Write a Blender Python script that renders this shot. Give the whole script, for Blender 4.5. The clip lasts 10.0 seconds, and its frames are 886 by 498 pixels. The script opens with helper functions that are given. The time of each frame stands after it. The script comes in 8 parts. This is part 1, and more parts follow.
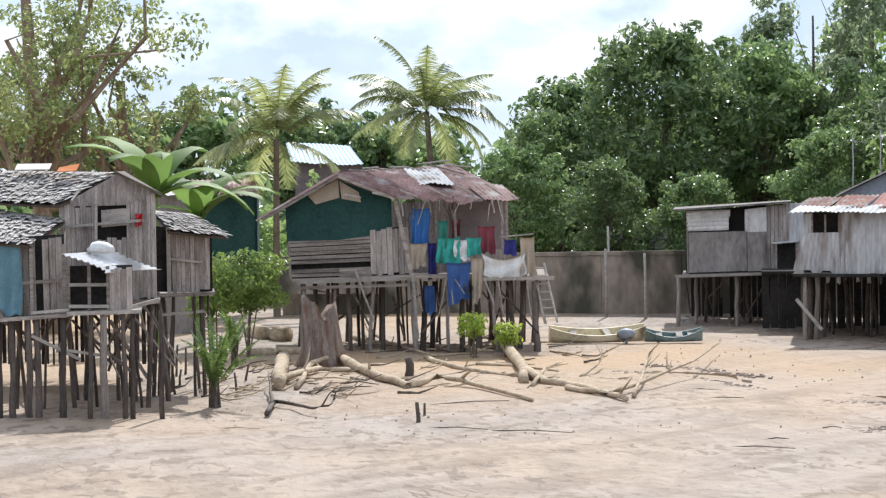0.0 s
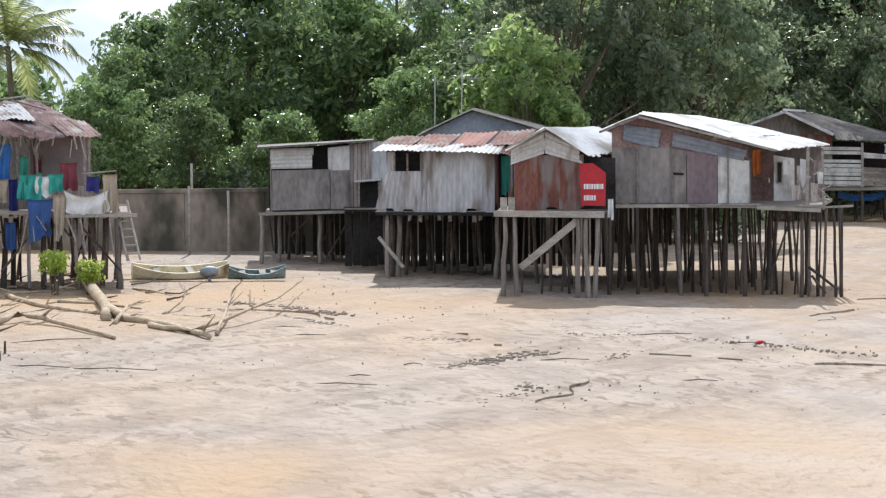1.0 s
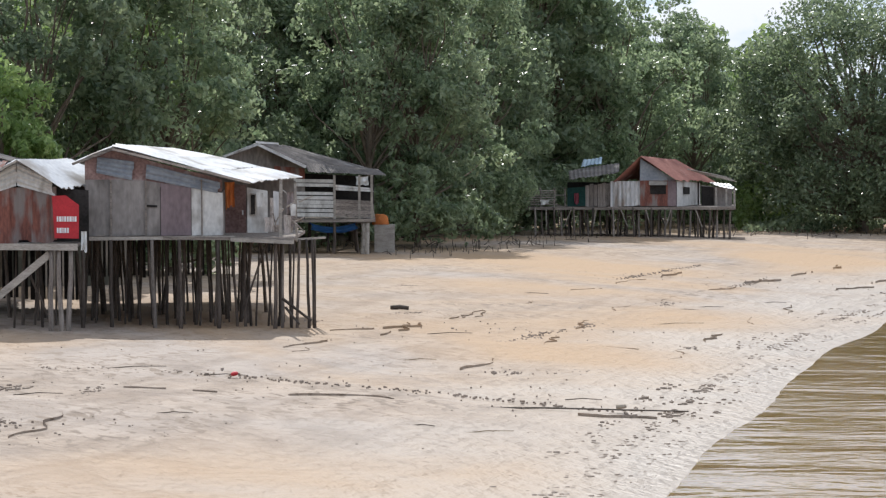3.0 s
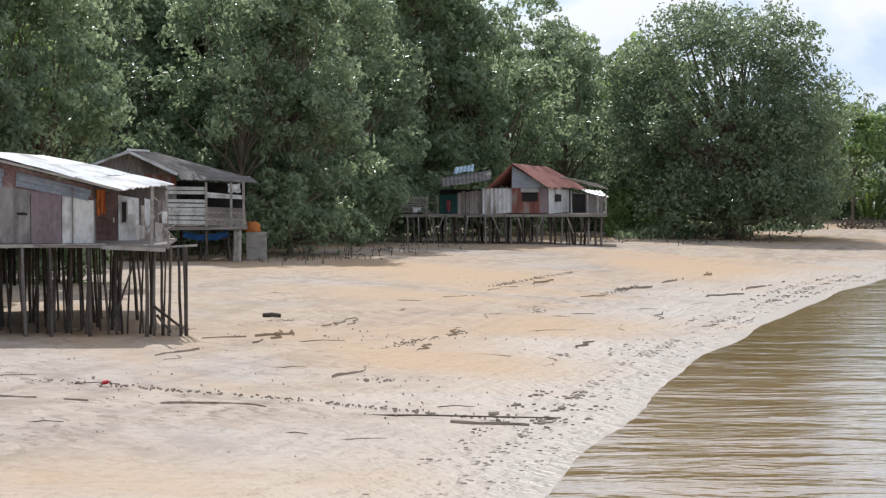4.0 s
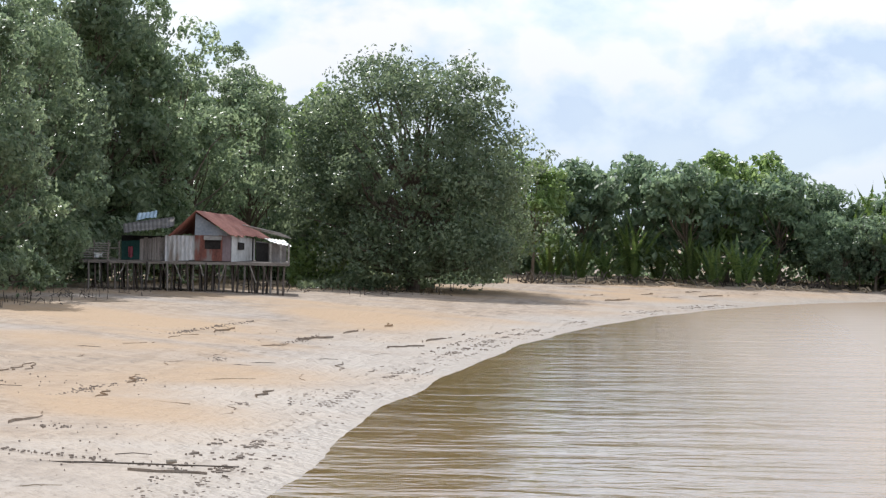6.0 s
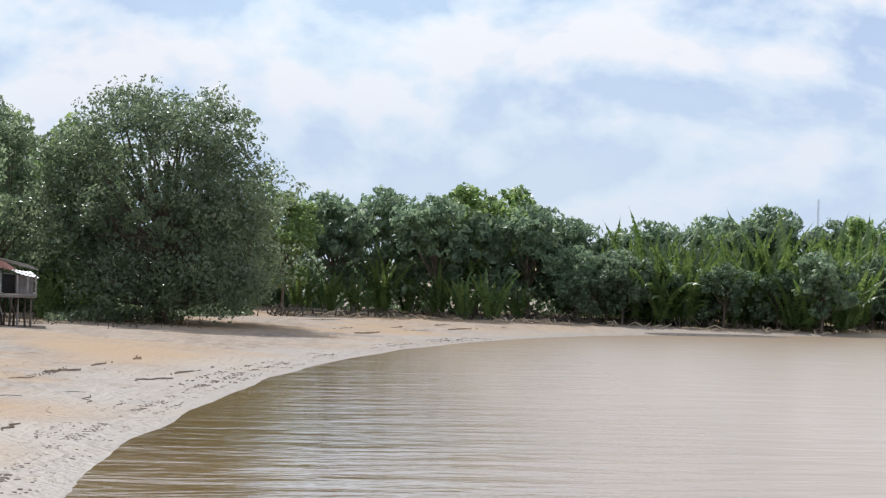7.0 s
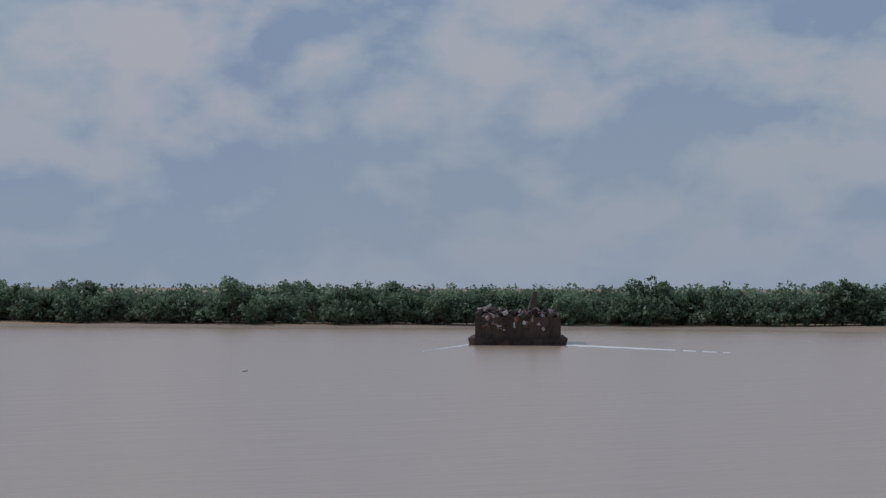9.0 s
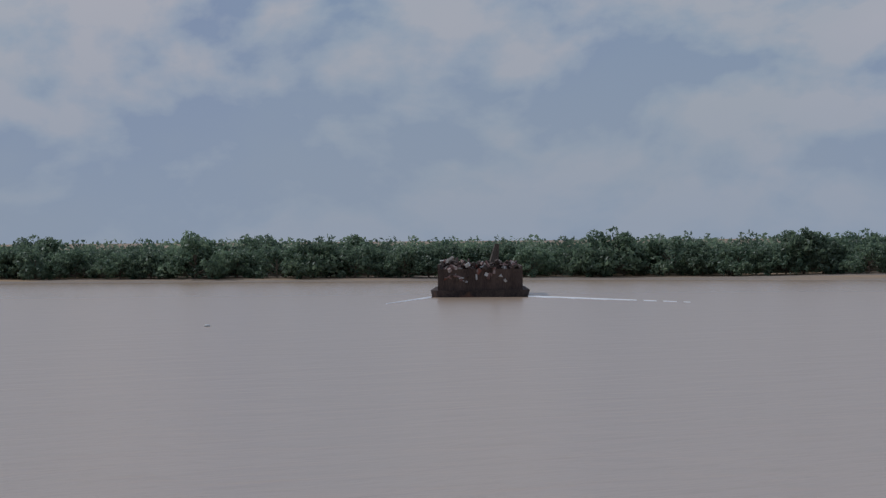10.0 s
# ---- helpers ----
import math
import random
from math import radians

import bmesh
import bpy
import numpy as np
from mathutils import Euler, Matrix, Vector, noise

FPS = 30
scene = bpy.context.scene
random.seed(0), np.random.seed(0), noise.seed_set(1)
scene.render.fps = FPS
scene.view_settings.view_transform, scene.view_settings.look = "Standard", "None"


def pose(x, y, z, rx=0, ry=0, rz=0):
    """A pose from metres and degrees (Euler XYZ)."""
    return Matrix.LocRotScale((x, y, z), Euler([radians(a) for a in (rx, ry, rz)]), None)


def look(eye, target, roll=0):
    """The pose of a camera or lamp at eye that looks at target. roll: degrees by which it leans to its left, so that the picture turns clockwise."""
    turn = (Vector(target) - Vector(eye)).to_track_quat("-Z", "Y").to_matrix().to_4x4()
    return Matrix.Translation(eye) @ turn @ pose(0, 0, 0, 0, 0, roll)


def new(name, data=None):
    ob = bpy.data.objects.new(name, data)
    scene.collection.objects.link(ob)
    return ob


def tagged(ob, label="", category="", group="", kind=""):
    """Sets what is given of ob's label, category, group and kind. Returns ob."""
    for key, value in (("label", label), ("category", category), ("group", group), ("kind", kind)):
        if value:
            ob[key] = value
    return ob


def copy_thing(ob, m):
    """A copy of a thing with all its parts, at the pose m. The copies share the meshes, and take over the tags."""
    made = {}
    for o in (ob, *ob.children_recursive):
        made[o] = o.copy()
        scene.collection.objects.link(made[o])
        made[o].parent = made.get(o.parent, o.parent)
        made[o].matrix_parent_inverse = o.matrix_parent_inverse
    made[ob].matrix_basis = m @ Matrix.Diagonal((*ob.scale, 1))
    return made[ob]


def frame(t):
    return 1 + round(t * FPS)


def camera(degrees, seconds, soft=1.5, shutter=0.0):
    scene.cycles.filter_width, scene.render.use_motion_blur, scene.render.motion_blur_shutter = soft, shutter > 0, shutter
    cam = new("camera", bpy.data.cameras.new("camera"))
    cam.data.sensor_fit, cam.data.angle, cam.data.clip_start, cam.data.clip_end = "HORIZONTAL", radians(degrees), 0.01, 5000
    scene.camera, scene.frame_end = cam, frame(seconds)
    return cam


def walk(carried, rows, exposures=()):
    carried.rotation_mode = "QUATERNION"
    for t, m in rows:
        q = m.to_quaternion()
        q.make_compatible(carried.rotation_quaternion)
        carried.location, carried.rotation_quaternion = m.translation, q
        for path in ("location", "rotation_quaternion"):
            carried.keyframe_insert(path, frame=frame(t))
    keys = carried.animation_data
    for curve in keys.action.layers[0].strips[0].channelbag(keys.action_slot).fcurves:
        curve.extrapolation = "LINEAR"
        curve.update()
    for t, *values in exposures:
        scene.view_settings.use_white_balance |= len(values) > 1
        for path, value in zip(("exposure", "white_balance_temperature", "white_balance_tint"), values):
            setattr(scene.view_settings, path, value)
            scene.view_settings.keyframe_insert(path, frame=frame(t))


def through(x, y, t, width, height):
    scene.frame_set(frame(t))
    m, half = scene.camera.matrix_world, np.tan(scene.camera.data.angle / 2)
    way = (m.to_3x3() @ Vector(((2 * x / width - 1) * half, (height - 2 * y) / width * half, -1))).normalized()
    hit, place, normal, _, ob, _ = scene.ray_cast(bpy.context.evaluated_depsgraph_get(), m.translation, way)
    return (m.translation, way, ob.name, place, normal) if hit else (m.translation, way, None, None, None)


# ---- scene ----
# ---- camera and its walk ----
EYE = (0.0, 0.0, 5.3)
cam = camera(18.0, 10.0, soft=1.3)
PATH = [  # seconds, turn to the right, pitch up, lean (degrees)
    (0.0, -0.000, -0.900, 0.930),
    (0.5, 3.635, -1.149, 0.845),
    (1.0, 8.504, -2.282, 0.467),
    (1.5, 12.998, -1.729, 0.245),
    (2.0, 16.184, -1.646, 0.621),
    (2.5, 18.058, -1.766, 0.568),
    (2.7, 18.587, -1.752, 0.480),
    (3.8, 21.207, -1.575, 0.359),
    (4.0, 21.875, -1.569, 0.400),
    (4.5, 23.118, -1.429, 0.455),
    (5.0, 24.885, -0.713, 0.025),
    (5.5, 27.362, -0.572, -0.452),
    (5.7, 27.956, -0.523, -0.731),
    (6.8, 30.928, -0.305, -1.246),
    (7.0, 33.474, 0.238, -1.209),
    (7.2, 36.511, 0.564, -1.191),
    (7.4, 41.455, 1.040, -0.830),
    (7.5, 45.058, 1.527, -1.133),
    (7.8, 52.885, 1.933, -1.132),
    (8.0, 57.908, 1.875, -0.942),
    (8.3, 61.536, 1.944, 0.376),
    (8.5, 64.285, 2.391, 0.148),
    (9.0, 66.254, 0.747, -0.117),
    (9.5, 66.513, 0.472, 0.301),
    (10.0, 67.035, -0.224, 0.486),
]
walk(cam, [(t, pose(*EYE, 90 + p, 0, -y) @ pose(0, 0, 0, 0, 0, -r)) for t, y, p, r in PATH],
     exposures=[(0.0, 0.15, 6350, 10), (1.5, 0.08, 6350, 10), (2.7, -0.04, 6350, 10), (5.5, -0.07, 6350, 10), (6.8, -0.15, 6300, 10), (7.2, -0.42, 6130, 10), (7.6, -0.8, 6050, 10), (8.2, -1.25, 6000, 11), (9.0, -1.5, 5900, 12), (10.0, -1.5, 5900, 12)])

# ---- sky and sun ----
SUN_AZ, SUN_EL = 10.0, 43.0      # the sun stands behind the huts and the trees
world = bpy.data.worlds.new("sky")
scene.world = world
world.use_nodes = True
wt = world.node_tree
wt.nodes.clear()
w_out, w_bg = wt.nodes.new("ShaderNodeOutputWorld"), wt.nodes.new("ShaderNodeBackground")
w_sky = wt.nodes.new("ShaderNodeTexSky")
w_sky.sky_type, w_sky.sun_disc = "NISHITA", False
w_sky.sun_elevation, w_sky.sun_rotation = radians(SUN_EL), radians(SUN_AZ)
w_sky.air_density, w_sky.dust_density, w_sky.ozone_density = 1.0, 0.4, 3.0
w_co = wt.nodes.new("ShaderNodeTexCoord")
w_map, w_low = wt.nodes.new("ShaderNodeMapping"), wt.nodes.new("ShaderNodeMapping")
CLOUD_AT = (0.31, 0.12, 0.05)
w_map.inputs["Scale"].default_value = w_low.inputs["Scale"].default_value = (1.0, 1.0, 1.7)
w_map.inputs["Location"].default_value = CLOUD_AT
w_low.inputs["Location"].default_value = (CLOUD_AT[0] - 0.008, CLOUD_AT[1] + 0.004, CLOUD_AT[2] + 0.022)


def cloud_noise(where, scale, detail, rough):
    n = wt.nodes.new("ShaderNodeTexNoise")
    n.inputs["Scale"].default_value, n.inputs["Detail"].default_value = scale, detail
    n.inputs["Roughness"].default_value, n.inputs["Distortion"].default_value = rough, 0.15
    wt.links.new(where.outputs["Vector"], n.inputs["Vector"])
    return n


# billows: how thick the cloud is here, and how much thinner a little higher up towards the light
w_n1, w_n2 = cloud_noise(w_map, 11.0, 12.0, 0.52), cloud_noise(w_low, 11.0, 12.0, 0.52)
w_r1 = wt.nodes.new("ShaderNodeValToRGB")
w_r1.color_ramp.elements[0].position, w_r1.color_ramp.elements[1].position = 0.40, 0.58
w_r1.color_ramp.elements[0].color = (0.80, 0.80, 0.80, 1)
w_lit = wt.nodes.new("ShaderNodeMath")
w_lit.operation = "SUBTRACT"
w_r2 = wt.nodes.new("ShaderNodeValToRGB")
w_r2.color_ramp.elements[0].position, w_r2.color_ramp.elements[1].position = 0.36, 0.72
w_r2.color_ramp.elements[0].color = (4.1, 5.0, 6.6, 1)
w_r2.color_ramp.elements[1].color = (7.3, 7.2, 7.4, 1)
w_e = w_r2.color_ramp.elements.new(0.52)
w_e.color = (5.6, 6.3, 7.2, 1)
w_gain = wt.nodes.new("ShaderNodeMath")
w_gain.operation = "MULTIPLY_ADD"
w_gain.inputs[1].default_value, w_gain.inputs[2].default_value = 2.7, 0.5
w_mix = wt.nodes.new("ShaderNodeMix")
w_mix.data_type = "RGBA"
w_bg.inputs["Strength"].default_value = 0.15
for _m in (w_map, w_low):
    wt.links.new(w_co.outputs["Generated"], _m.inputs["Vector"])
wt.links.new(w_n1.outputs["Fac"], w_r1.inputs["Fac"])
wt.links.new(w_n1.outputs["Fac"], w_lit.inputs[0])
wt.links.new(w_n2.outputs["Fac"], w_lit.inputs[1])
wt.links.new(w_lit.outputs["Value"], w_gain.inputs[0])
wt.links.new(w_gain.outputs["Value"], w_r2.inputs["Fac"])
wt.links.new(w_r1.outputs["Color"], w_mix.inputs["Factor"])
wt.links.new(w_sky.outputs["Color"], w_mix.inputs["A"])
wt.links.new(w_r2.outputs["Color"], w_mix.inputs["B"])
# near the horizon the clouds melt into an even pale haze
w_sep, w_el, w_haze = wt.nodes.new("ShaderNodeSeparateXYZ"), wt.nodes.new("ShaderNodeMapRange"), wt.nodes.new("ShaderNodeMix")
w_el.inputs["From Min"].default_value, w_el.inputs["From Max"].default_value = 0.005, 0.085
w_el.inputs["To Min"].default_value, w_el.inputs["To Max"].default_value = 0.25, 1.0
w_haze.data_type = "RGBA"
w_haze.inputs["A"].default_value = (5.0, 5.8, 6.7, 1)
wt.links.new(w_co.outputs["Generated"], w_sep.inputs["Vector"])
wt.links.new(w_sep.outputs["Z"], w_el.inputs["Value"])
wt.links.new(w_el.outputs["Result"], w_haze.inputs["Factor"])
wt.links.new(w_mix.outputs["Result"], w_haze.inputs["B"])
wt.links.new(w_haze.outputs["Result"], w_bg.inputs["Color"])
wt.links.new(w_bg.outputs["Background"], w_out.inputs["Surface"])

sun = new("sun", bpy.data.lights.new("sun", "SUN"))
sun.data.energy, sun.data.angle, sun.data.color = 4.4, radians(0.6), (1.0, 0.97, 0.92)
_sd = Vector((math.sin(radians(SUN_AZ)) * math.cos(radians(SUN_EL)), math.cos(radians(SUN_AZ)) * math.cos(radians(SUN_EL)), math.sin(radians(SUN_EL))))
sun.matrix_world = look(_sd * 100, (0, 0, 0))


# ---- materials ----
def surf(name, c1, c2, scale=1.5, rough=0.85, metal=0.0, bump=0.3, stretch=(1, 1, 1), fine=8.0, stain=None, stain_at=0.62, vary=0.0, spec=0.3, island=False):
    """Two scales of noise between two colours, stains of a third, relief from the fine noise; vary: brightness from piece to piece."""
    m = bpy.data.materials.new(name)
    m.use_nodes = True
    t = m.node_tree
    b = t.nodes["Principled BSDF"]
    co, mp = t.nodes.new("ShaderNodeTexCoord"), t.nodes.new("ShaderNodeMapping")
    mp.inputs["Scale"].default_value = stretch
    t.links.new(co.outputs["Object"], mp.inputs["Vector"])
    if vary and not island:
        info = t.nodes.new("ShaderNodeObjectInfo")
        add = t.nodes.new("ShaderNodeVectorMath")
        sc = t.nodes.new("ShaderNodeVectorMath")
        sc.operation = "SCALE"
        sc.inputs[0].default_value = (17, 31, 23)
        t.links.new(info.outputs["Random"], sc.inputs["Scale"])
        t.links.new(co.outputs["Object"], add.inputs[0])
        t.links.new(sc.outputs["Vector"], add.inputs[1])
        t.links.new(add.outputs["Vector"], mp.inputs["Vector"])
    n1, n2 = t.nodes.new("ShaderNodeTexNoise"), t.nodes.new("ShaderNodeTexNoise")
    n1.inputs["Scale"].default_value, n1.inputs["Detail"].default_value = scale, 4
    n2.inputs["Scale"].default_value, n2.inputs["Detail"].default_value = scale * fine, 5
    for n in (n1, n2):
        t.links.new(mp.outputs["Vector"], n.inputs["Vector"])
    mean = t.nodes.new("ShaderNodeMath")
    mean.operation = "MULTIPLY_ADD"
    mean.inputs[1].default_value = 0.55
    half = t.nodes.new("ShaderNodeMath")
    half.operation = "MULTIPLY"
    half.inputs[1].default_value = 0.45
    t.links.new(n2.outputs["Fac"], half.inputs[0])
    t.links.new(n1.outputs["Fac"], mean.inputs[0])
    t.links.new(half.outputs["Value"], mean.inputs[2])
    ramp = t.nodes.new("ShaderNodeValToRGB")
    ramp.color_ramp.elements[0].position, ramp.color_ramp.elements[1].position = 0.34, 0.64
    ramp.color_ramp.elements[0].color, ramp.color_ramp.elements[1].color = (*c1, 1), (*c2, 1)
    t.links.new(mean.outputs["Value"], ramp.inputs["Fac"])
    last = ramp.outputs["Color"]
    if stain:
        n3 = t.nodes.new("ShaderNodeTexNoise")
        n3.inputs["Scale"].default_value, n3.inputs["Detail"].default_value = scale * 0.8 + 0.2, 6
        off = t.nodes.new("ShaderNodeMapping")
        off.inputs["Location"].default_value = (3.7, 9.1, 5.2)
        t.links.new(mp.outputs["Vector"], off.inputs["Vector"])
        t.links.new(off.outputs["Vector"], n3.inputs["Vector"])
        r3 = t.nodes.new("ShaderNodeValToRGB")
        r3.color_ramp.elements[0].position, r3.color_ramp.elements[1].position = stain_at - 0.06, stain_at + 0.08
        mx = t.nodes.new("ShaderNodeMix")
        mx.data_type = "RGBA"
        mx.inputs["B"].default_value = (*stain, 1)
        t.links.new(n3.outputs["Fac"], r3.inputs["Fac"])
        t.links.new(r3.outputs["Color"], mx.inputs["Factor"])
        t.links.new(last, mx.inputs["A"])
        last = mx.outputs["Result"]
    if vary:
        src = t.nodes.new("ShaderNodeNewGeometry").outputs["Random Per Island"] if island else t.nodes.new("ShaderNodeObjectInfo").outputs["Random"]
        mr = t.nodes.new("ShaderNodeMapRange")
        mr.inputs["To Min"].default_value, mr.inputs["To Max"].default_value = 1 - vary, 1 + vary
        hs = t.nodes.new("ShaderNodeHueSaturation")
        t.links.new(src, mr.inputs["Value"])
        t.links.new(mr.outputs["Result"], hs.inputs["Value"])
        t.links.new(last, hs.inputs["Color"])
        last = hs.outputs["Color"]
    t.links.new(last, b.inputs["Base Color"])
    b.inputs["Roughness"].default_value, b.inputs["Metallic"].default_value = rough, metal
    b.inputs["Specular IOR Level"].default_value = spec
    if bump:
        bp = t.nodes.new("ShaderNodeBump")
        bp.inputs["Strength"].default_value, bp.inputs["Distance"].default_value = bump, 0.03
        t.links.new(n2.outputs["Fac"], bp.inputs["Height"])
        t.links.new(bp.outputs["Normal"], b.inputs["Normal"])
    return m


def leafy(name, c1, c2, rough=0.38, through=0.42):
    """Leaves: every leaf its own shade between two greens, some light passing through the blade."""
    m = bpy.data.materials.new(name)
    m.use_nodes = True
    t = m.node_tree
    b, out = t.nodes["Principled BSDF"], t.nodes["Material Output"]
    geo = t.nodes.new("ShaderNodeNewGeometry")
    info = t.nodes.new("ShaderNodeObjectInfo")
    co = t.nodes.new("ShaderNodeTexCoord")
    n = t.nodes.new("ShaderNodeTexNoise")
    n.inputs["Scale"].default_value, n.inputs["Detail"].default_value = 0.5, 3
    t.links.new(co.outputs["Object"], n.inputs["Vector"])
    a1, a2 = t.nodes.new("ShaderNodeMath"), t.nodes.new("ShaderNodeMath")
    a1.operation = a2.operation = "MULTIPLY_ADD"
    a1.inputs[1].default_value, a2.inputs[1].default_value, a2.inputs[2].default_value = 0.55, 1.1, -0.35
    t.links.new(geo.outputs["Random Per Island"], a1.inputs[0])
    t.links.new(n.outputs["Fac"], a2.inputs[0])
    t.links.new(a2.outputs["Value"], a1.inputs[2])
    r = t.nodes.new("ShaderNodeValToRGB")
    r.color_ramp.elements[0].position, r.color_ramp.elements[1].position = 0.1, 0.85
    r.color_ramp.elements[0].color, r.color_ramp.elements[1].color = (*c1, 1), (*c2, 1)
    t.links.new(a1.outputs["Value"], r.inputs["Fac"])
    hs = t.nodes.new("ShaderNodeHueSaturation")
    mr = t.nodes.new("ShaderNodeMapRange")
    mr.inputs["To Min"].default_value, mr.inputs["To Max"].default_value = 0.8, 1.2
    t.links.new(info.outputs["Random"], mr.inputs["Value"])
    t.links.new(mr.outputs["Result"], hs.inputs["Value"])
    t.links.new(r.outputs["Color"], hs.inputs["Color"])
    t.links.new(hs.outputs["Color"], b.inputs["Base Color"])
    b.inputs["Roughness"].default_value = rough
    tr, mx = t.nodes.new("ShaderNodeBsdfTranslucent"), t.nodes.new("ShaderNodeMixShader")
    mx.inputs["Fac"].default_value = through
    lit = t.nodes.new("ShaderNodeHueSaturation")
    lit.inputs["Value"].default_value, lit.inputs["Hue"].default_value = 1.75, 0.49
    t.links.new(hs.outputs["Color"], lit.inputs["Color"])
    t.links.new(lit.outputs["Color"], tr.inputs["Color"])
    t.links.new(b.outputs["BSDF"], mx.inputs[1])
    t.links.new(tr.outputs["BSDF"], mx.inputs[2])
    t.links.new(mx.outputs["Shader"], out.inputs["Surface"])
    return m


M_WOOD = surf("weathered_wood", (0.13, 0.11, 0.096), (0.41, 0.355, 0.31), 2.2, 0.9, bump=0.5, stretch=(0.5, 6, 6), vary=0.3)
M_PLANKV = surf("weathered_upright_boards", (0.19, 0.163, 0.145), (0.54, 0.475, 0.43), 2.0, 0.9, bump=0.5, stretch=(7, 7, 0.7), vary=0.22)
M_POST = surf("mud_stained_post", (0.045, 0.036, 0.03), (0.155, 0.125, 0.105), 1.6, 0.9, bump=0.5, stretch=(4, 4, 0.6), vary=0.4)
M_PALE = surf("pale_grey_timber", (0.24, 0.215, 0.19), (0.46, 0.42, 0.37), 2.0, 0.9, bump=0.4, stretch=(1, 1, 3), vary=0.15)
M_STAKE = surf("weathered_standing_post", (0.12, 0.10, 0.088), (0.34, 0.295, 0.26), 2.2, 0.9, bump=0.5, stretch=(5, 5, 0.5), vary=0.3)
M_PLY = surf("grey_plywood", (0.16, 0.145, 0.135), (0.33, 0.30, 0.28), 1.1, 0.85, bump=0.15, stretch=(1, 1, 0.4), stain=(0.10, 0.085, 0.075), vary=0.12)
M_ZINC = surf("grey_zinc_sheet", (0.38, 0.38, 0.385), (0.66, 0.655, 0.65), 1.1, 0.55, 0.12, bump=0.1, stretch=(1.5, 1.5, 0.35), stain=(0.22, 0.18, 0.15), stain_at=0.56, vary=0.12)
M_WHITE = surf("new_white_roof_sheet", (0.52, 0.52, 0.53), (0.72, 0.72, 0.71), 0.8, 0.5, 0.1, bump=0.15, stretch=(1, 0.4, 1), stain=(0.36, 0.33, 0.30), stain_at=0.58, vary=0.08)
M_RUST = surf("rusty_roof_sheet", (0.15, 0.088, 0.077), (0.36, 0.235, 0.215), 1.6, 0.8, 0.1, bump=0.3, stain=(0.45, 0.40, 0.38), stain_at=0.6, vary=0.2)
M_RUSTWALL = surf("rust_red_wall_sheet", (0.12, 0.05, 0.042), (0.27, 0.105, 0.075), 1.3, 0.75, 0.1, bump=0.2, stretch=(2, 2, 0.6), stain=(0.24, 0.205, 0.19), stain_at=0.53, vary=0.15)
M_DARKROOF = surf("dark_weathered_roof_sheet", (0.09, 0.08, 0.075), (0.21, 0.185, 0.17), 1.0, 0.8, 0.1, bump=0.3, stain=(0.32, 0.30, 0.28), stain_at=0.64)
M_REDROOF = surf("red_brown_roof_sheet", (0.22, 0.09, 0.07), (0.38, 0.17, 0.13), 0.8, 0.7, bump=0.2, stain=(0.5, 0.4, 0.36), stain_at=0.68)
M_THATCH = surf("dry_palm_thatch", (0.28, 0.26, 0.24), (0.68, 0.64, 0.60), 3.0, 0.95, bump=0.8, stretch=(1, 4, 1), vary=0.25, island=True)
M_CONC = surf("stained_concrete", (0.20, 0.165, 0.13), (0.37, 0.31, 0.25), 0.5, 0.9, bump=0.3, stretch=(1, 1, 0.5), stain=(0.085, 0.08, 0.06), stain_at=0.5)
M_BARK = surf("brown_bark", (0.09, 0.07, 0.05), (0.24, 0.19, 0.145), 1.5, 0.95, bump=0.7, stretch=(3, 3, 0.8))
M_LIMB = surf("pale_brown_limb_bark", (0.15, 0.105, 0.07), (0.33, 0.25, 0.17), 1.5, 0.95, bump=0.5, stretch=(3, 3, 0.8))
M_DRIFT = surf("sun_bleached_driftwood", (0.24, 0.175, 0.11), (0.60, 0.48, 0.34), 3.5, 0.9, bump=0.5)
# dark of wet wood; also stands for shade on the rear stilts
M_DARKWOOD = surf("wet_and_shade_dark_wood", (0.05, 0.04, 0.032), (0.15, 0.12, 0.095), 2.0, 0.8, bump=0.5)
M_NETGREEN = surf("dark_green_shade_net", (0.012, 0.045, 0.04), (0.03, 0.085, 0.075), 1.2, 0.9, bump=0.2)
M_MANGROVE = leafy("mangrove_leaves", (0.085, 0.13, 0.07), (0.28, 0.34, 0.20), 0.32, 0.5)
M_BROAD = leafy("broad_green_leaves", (0.06, 0.115, 0.045), (0.24, 0.33, 0.13), 0.34, 0.40)
M_LIGHTLEAF = leafy("light_green_leaves", (0.10, 0.17, 0.05), (0.28, 0.37, 0.14), 0.38, 0.5)
M_DRYLEAF = leafy("yellowing_leaves", (0.10, 0.135, 0.045), (0.26, 0.30, 0.12))
M_NIPA = leafy("nipa_fronds", (0.042, 0.085, 0.022), (0.155, 0.22, 0.06), 0.4, 0.34)
M_COCO = leafy("coconut_fronds", (0.13, 0.17, 0.06), (0.36, 0.39, 0.18), 0.4)
M_FRESH = leafy("fresh_yellow_green_leaves", (0.17, 0.25, 0.04), (0.44, 0.52, 0.11), 0.4, 0.5)
M_BANANA = leafy("banana_leaves", (0.06, 0.13, 0.03), (0.19, 0.30, 0.08), 0.65, 0.35)
M_SHRUB = leafy("bright_shrub_leaves", (0.09, 0.16, 0.035), (0.31, 0.41, 0.11), 0.4, 0.5)
# M_OPPOSITE and M_FARLEAF carry distance haze in their paler, bluer greens
M_OPPOSITE = leafy("hazed_opposite_leaves", (0.065, 0.11, 0.075), (0.19, 0.25, 0.155), 0.5, 0.42)
M_FARLEAF = leafy("hazed_bank_leaves", (0.085, 0.135, 0.085), (0.24, 0.31, 0.18), 0.45, 0.5)


